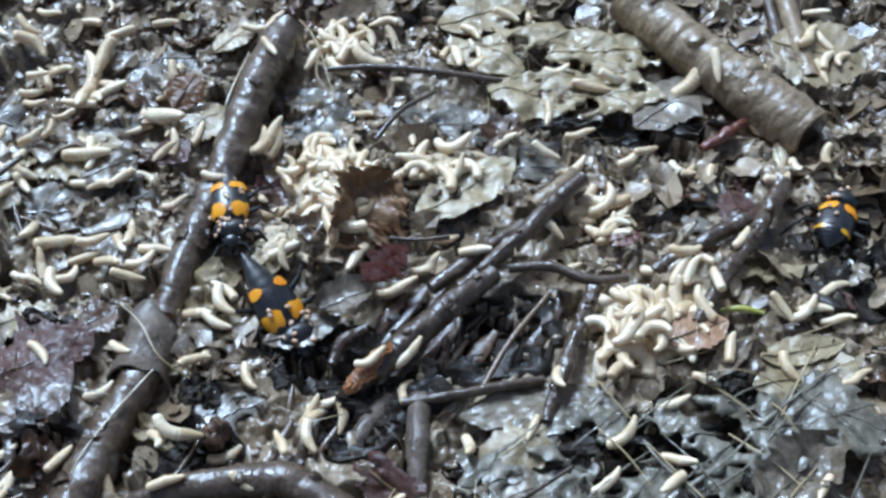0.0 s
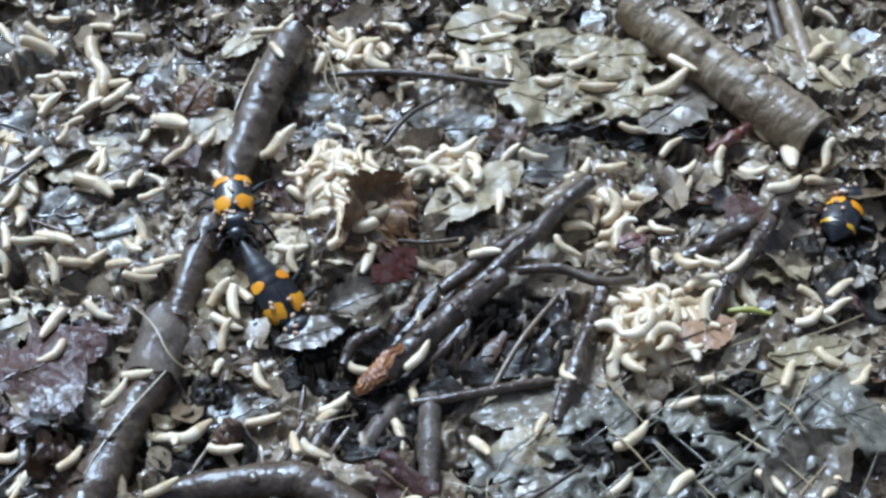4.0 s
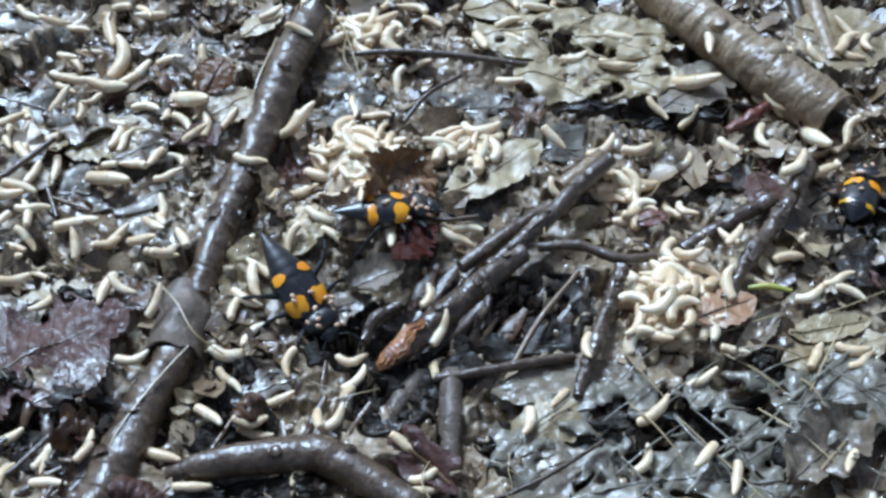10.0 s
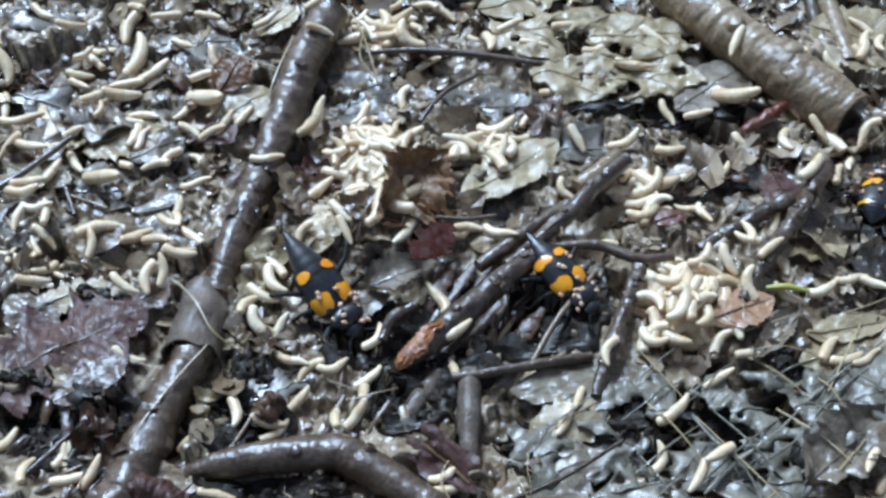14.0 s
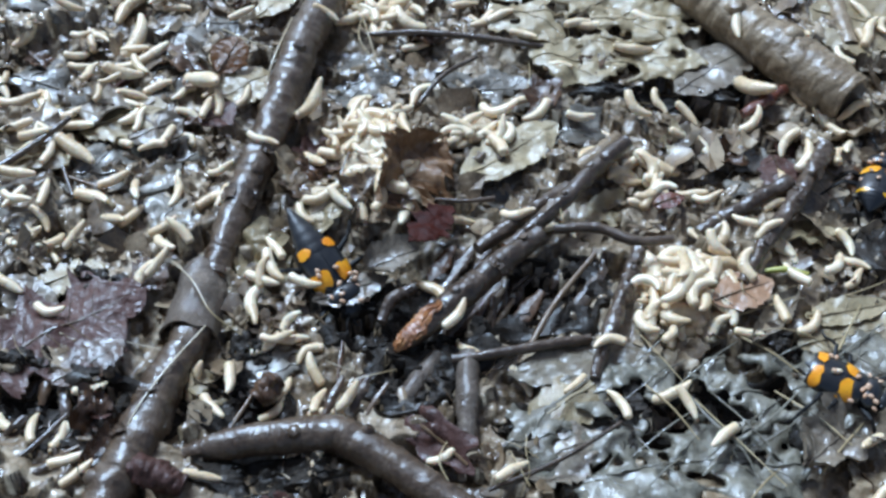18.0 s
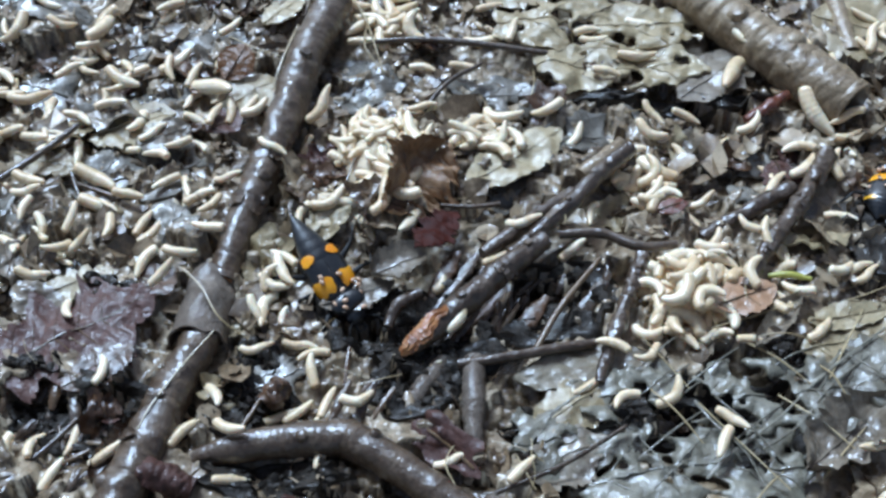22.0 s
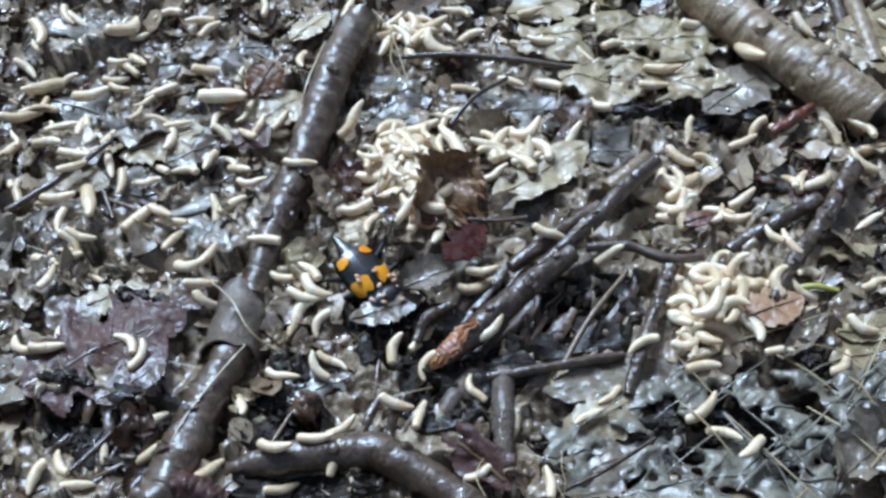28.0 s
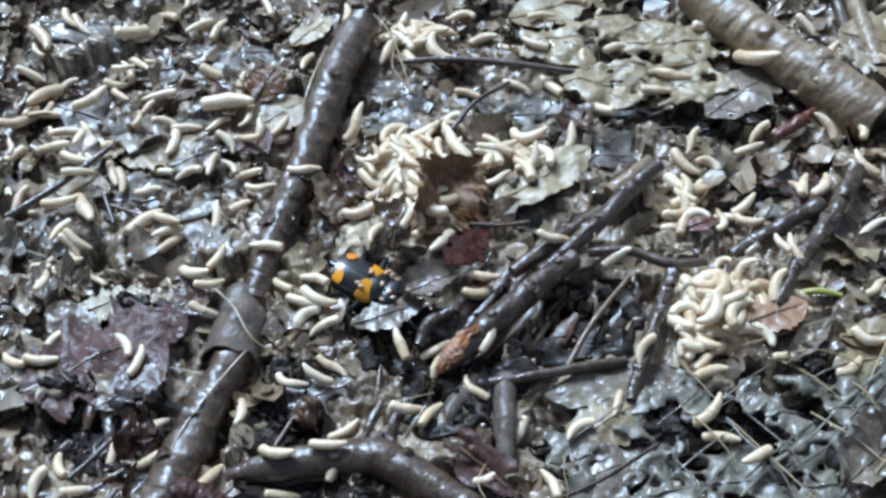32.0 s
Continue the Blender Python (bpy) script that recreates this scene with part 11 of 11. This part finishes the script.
    crawl(164, [(0, -47.3, -4.7, 5.0, 26, 7), (13, -47.3, -4.7, 5.0, 26, 16), (19, -52.2, 0.2, 1.5, -24, 33), (24, -55.5, -1.7, 2.5, 23, 66), (29, -47.8, -4.5, 4.8, 2, 62), (32, -47.3, -3.7, 4.8, 2, 68)])
    crawl(165, [(0, -11.3, -28.2, -0.8, -7, 28), (13, -11.3, -28.2, -0.8, -7, 50), (19, -34.5, -25.2, -0.2, -5, 38), (24, -48.8, -28.6, 1.4, -26, 25), (29, -58.5, -25.9, 3.9, -6, 79), (32, -58.5, -26.2, 3.9, -6, 83)])
    crawl(166, [(0, -12.5, -30.1, -0.9, 25, 49), (13, -12.5, -30.1, -0.9, 25, 74), (19, -22.7, -30.0, -0.7, -22, 117), (24, -23.2, -29.0, 0.7, -8, 85), (29, -13.5, -22.4, 2.1, -13, 83), (32, -13.4, -21.6, 2.1, -13, 103)])
    crawl(167, [(0, -17.3, -38.2, 3.2, 26, 104), (13, -17.3, -38.2, 3.2, 26, 100), (19, -21.0, -35.9, -1.4, 16, 77), (24, -17.4, -38.0, 3.2, -4, 69), (29, -8.5, -37.9, 3.1, 13, 75), (32, -8.1, -36.6, 3.1, 13, 59)])
    crawl(168, [(0, -67.2, -47.7, 1.9, 24, 60), (13, -67.2, -47.7, 1.9, 24, 82), (19, -66.6, -42.2, 0.9, 10, 88), (24, -68.5, -46.9, 1.9, 26, 76), (29, -68.6, -46.2, 1.6, 15, 119), (32, -69.0, -45.4, 1.6, 15, 108)])
    crawl(169, [(0, 47.7, -29.6, 1.1, -16, 10), (13, 47.7, -29.6, 1.1, -16, 30), (19, 39.2, -23.9, 3.4, 24, 56), (24, 40.6, -21.6, 0.5, 26, 26), (29, 39.6, -25.1, 2.0, 5, 33), (32, 39.5, -25.1, 2.0, 5, 52)])
    crawl(170, [(0, 1.8, -26.5, 0.5, 18, 82), (13, 1.8, -26.5, 0.5, 18, 82), (19, 4.8, -26.7, 0.5, 26, 123), (24, -6.8, -32.6, -0.3, -18, 66), (29, 0.1, -31.4, 0.8, -6, 134), (32, -0.7, -30.5, 0.8, -6, 134)])
    crawl(171, [(0, 0.3, -50.1, 0.2, 26, 21), (13, 0.3, -50.1, 0.2, 26, 22), (19, 12.2, -51.0, 2.7, 6, 47), (24, 11.8, -49.9, 2.6, 5, 61), (29, 11.9, -50.7, 2.7, 11, 97), (32, 11.8, -49.5, 2.7, 11, 108)])
    crawl(172, [(0, -64.7, 54.2, 0.2, -16, 95), (19, -64.7, 54.2, 0.2, -16, 78), (24, -79.4, 63.8, 1.5, 26, 81), (29, -75.6, 65.6, -0.2, 25, 46), (32, -74.8, 66.5, -0.2, 25, 50)])
    crawl(173, [(0, -60.5, 47.9, 1.0, -7, 38), (19, -60.5, 47.9, 1.0, -7, 40), (24, -54.4, 46.4, 1.8, -4, 26), (29, -56.0, 50.0, 1.4, 16, -2), (32, -54.7, 49.9, 1.4, 16, -19)])
    crawl(174, [(0, -63.1, 32.0, 2.2, 5, -15), (19, -63.1, 32.0, 2.2, 5, -15), (24, -65.2, 31.0, 2.6, 26, -21), (29, -59.9, 33.3, 1.8, 6, 25), (32, -59.1, 33.7, 1.8, 6, 9)])
    crawl(175, [(0, -84.9, 32.7, 1.8, 2, 23), (19, -84.9, 32.7, 1.8, 2, 9), (24, -85.0, 37.3, 1.8, 22, 24), (29, -94.3, 35.3, 1.9, 26, 37), (32, -94.0, 35.5, 1.9, 26, 43)])
    crawl(176, [(0, -89.9, 37.9, 0.7, 7, -79), (19, -89.9, 37.9, 0.7, 7, -64), (24, -93.8, 48.4, 1.5, -9, -31), (29, -96.2, 51.7, 0.9, 26, -31), (32, -95.6, 51.4, 0.9, 26, -18)])
    crawl(177, [(0, -75.1, 16.8, 3.8, 5, 65), (19, -75.1, 16.8, 3.8, 5, 73), (24, -78.7, 22.3, 4.2, 16, 36), (29, -78.0, 16.5, 6.1, 16, 33), (32, -77.2, 17.1, 6.1, 16, 16)])
    crawl(178, [(0, -60.0, 27.7, 1.9, -5, 71), (19, -60.0, 27.7, 1.9, -5, 74), (24, -57.5, 22.4, 2.5, 1, -6), (29, -64.5, 15.6, 2.4, -20, -24), (32, -63.9, 15.4, 2.4, -20, -15)])
    crawl(179, [(0, -73.6, 5.6, 4.9, -2, 111), (19, -73.6, 5.6, 4.9, -2, 86), (24, -67.9, 0.2, 2.6, -26, 56), (29, -74.2, -0.2, 5.3, 26, -28), (32, -74.2, -0.2, 5.3, 26, -34)])
    crawl(180, [(0, -73.5, 1.4, 2.4, 26, -62), (19, -73.5, 1.4, 2.4, 26, -45), (24, -75.1, -1.6, 5.0, 8, -86), (29, -74.7, -0.6, 4.8, 26, -27), (32, -74.9, -0.5, 4.8, 26, -38)])
    crawl(181, [(0, -24.8, 30.6, 4.9, -26, 51), (19, -24.8, 30.6, 4.9, -26, 46), (32, -23.9, 31.5, 4.9, -26, 65)])
    crawl(182, [(0, -26.3, 29.8, 3.7, -26, 47), (19, -26.3, 29.8, 3.7, -26, 51), (24, -44.5, 32.2, 2.0, 10, 19), (29, -39.6, 32.4, -0.6, 15, 15), (32, -39.6, 32.4, -0.6, 15, 20)])
    crawl(183, [(0, 73.2, 36.8, 0.0, 26, -46), (19, 73.2, 36.8, 0.0, 26, -69), (24, 58.5, 33.8, -0.3, 26, -113), (32, 58.2, 33.1, -0.3, 26, -132)])
    crawl(184, [(0, -61.3, -43.3, 0.4, -1, 50), (19, -61.3, -43.3, 0.4, -1, 60), (24, -54.6, -36.5, -0.6, 26, 37), (32, -54.8, -36.6, -0.6, 26, 46)])
    crawl(185, [(0, -59.5, -48.9, 1.5, -4, 0), (19, -59.5, -48.9, 1.5, -4, 11), (24, -65.3, -51.8, 2.0, -8, 95), (29, -64.9, -50.2, 1.7, 22, 11), (32, -65.2, -50.3, 1.7, 22, 21)])
    crawl(186, [(0, -47.8, 38.9, 2.3, -22, -35), (24, -47.8, 38.9, 2.3, -22, -25), (29, -52.3, 41.2, 2.4, -6, -9), (32, -51.3, 41.0, 2.4, -6, 1)])
    crawl(187, [(0, 1.0, -47.8, 1.0, -8, 3), (29, 1.0, -47.8, 1.0, -8, 18), (32, 2.2, -47.4, 1.0, -8, 15)])
    for n, (ob, front) in enumerate(MAGGOTS_ALIVE):
        wriggle(ob, front, n, n >= 188)


motions()
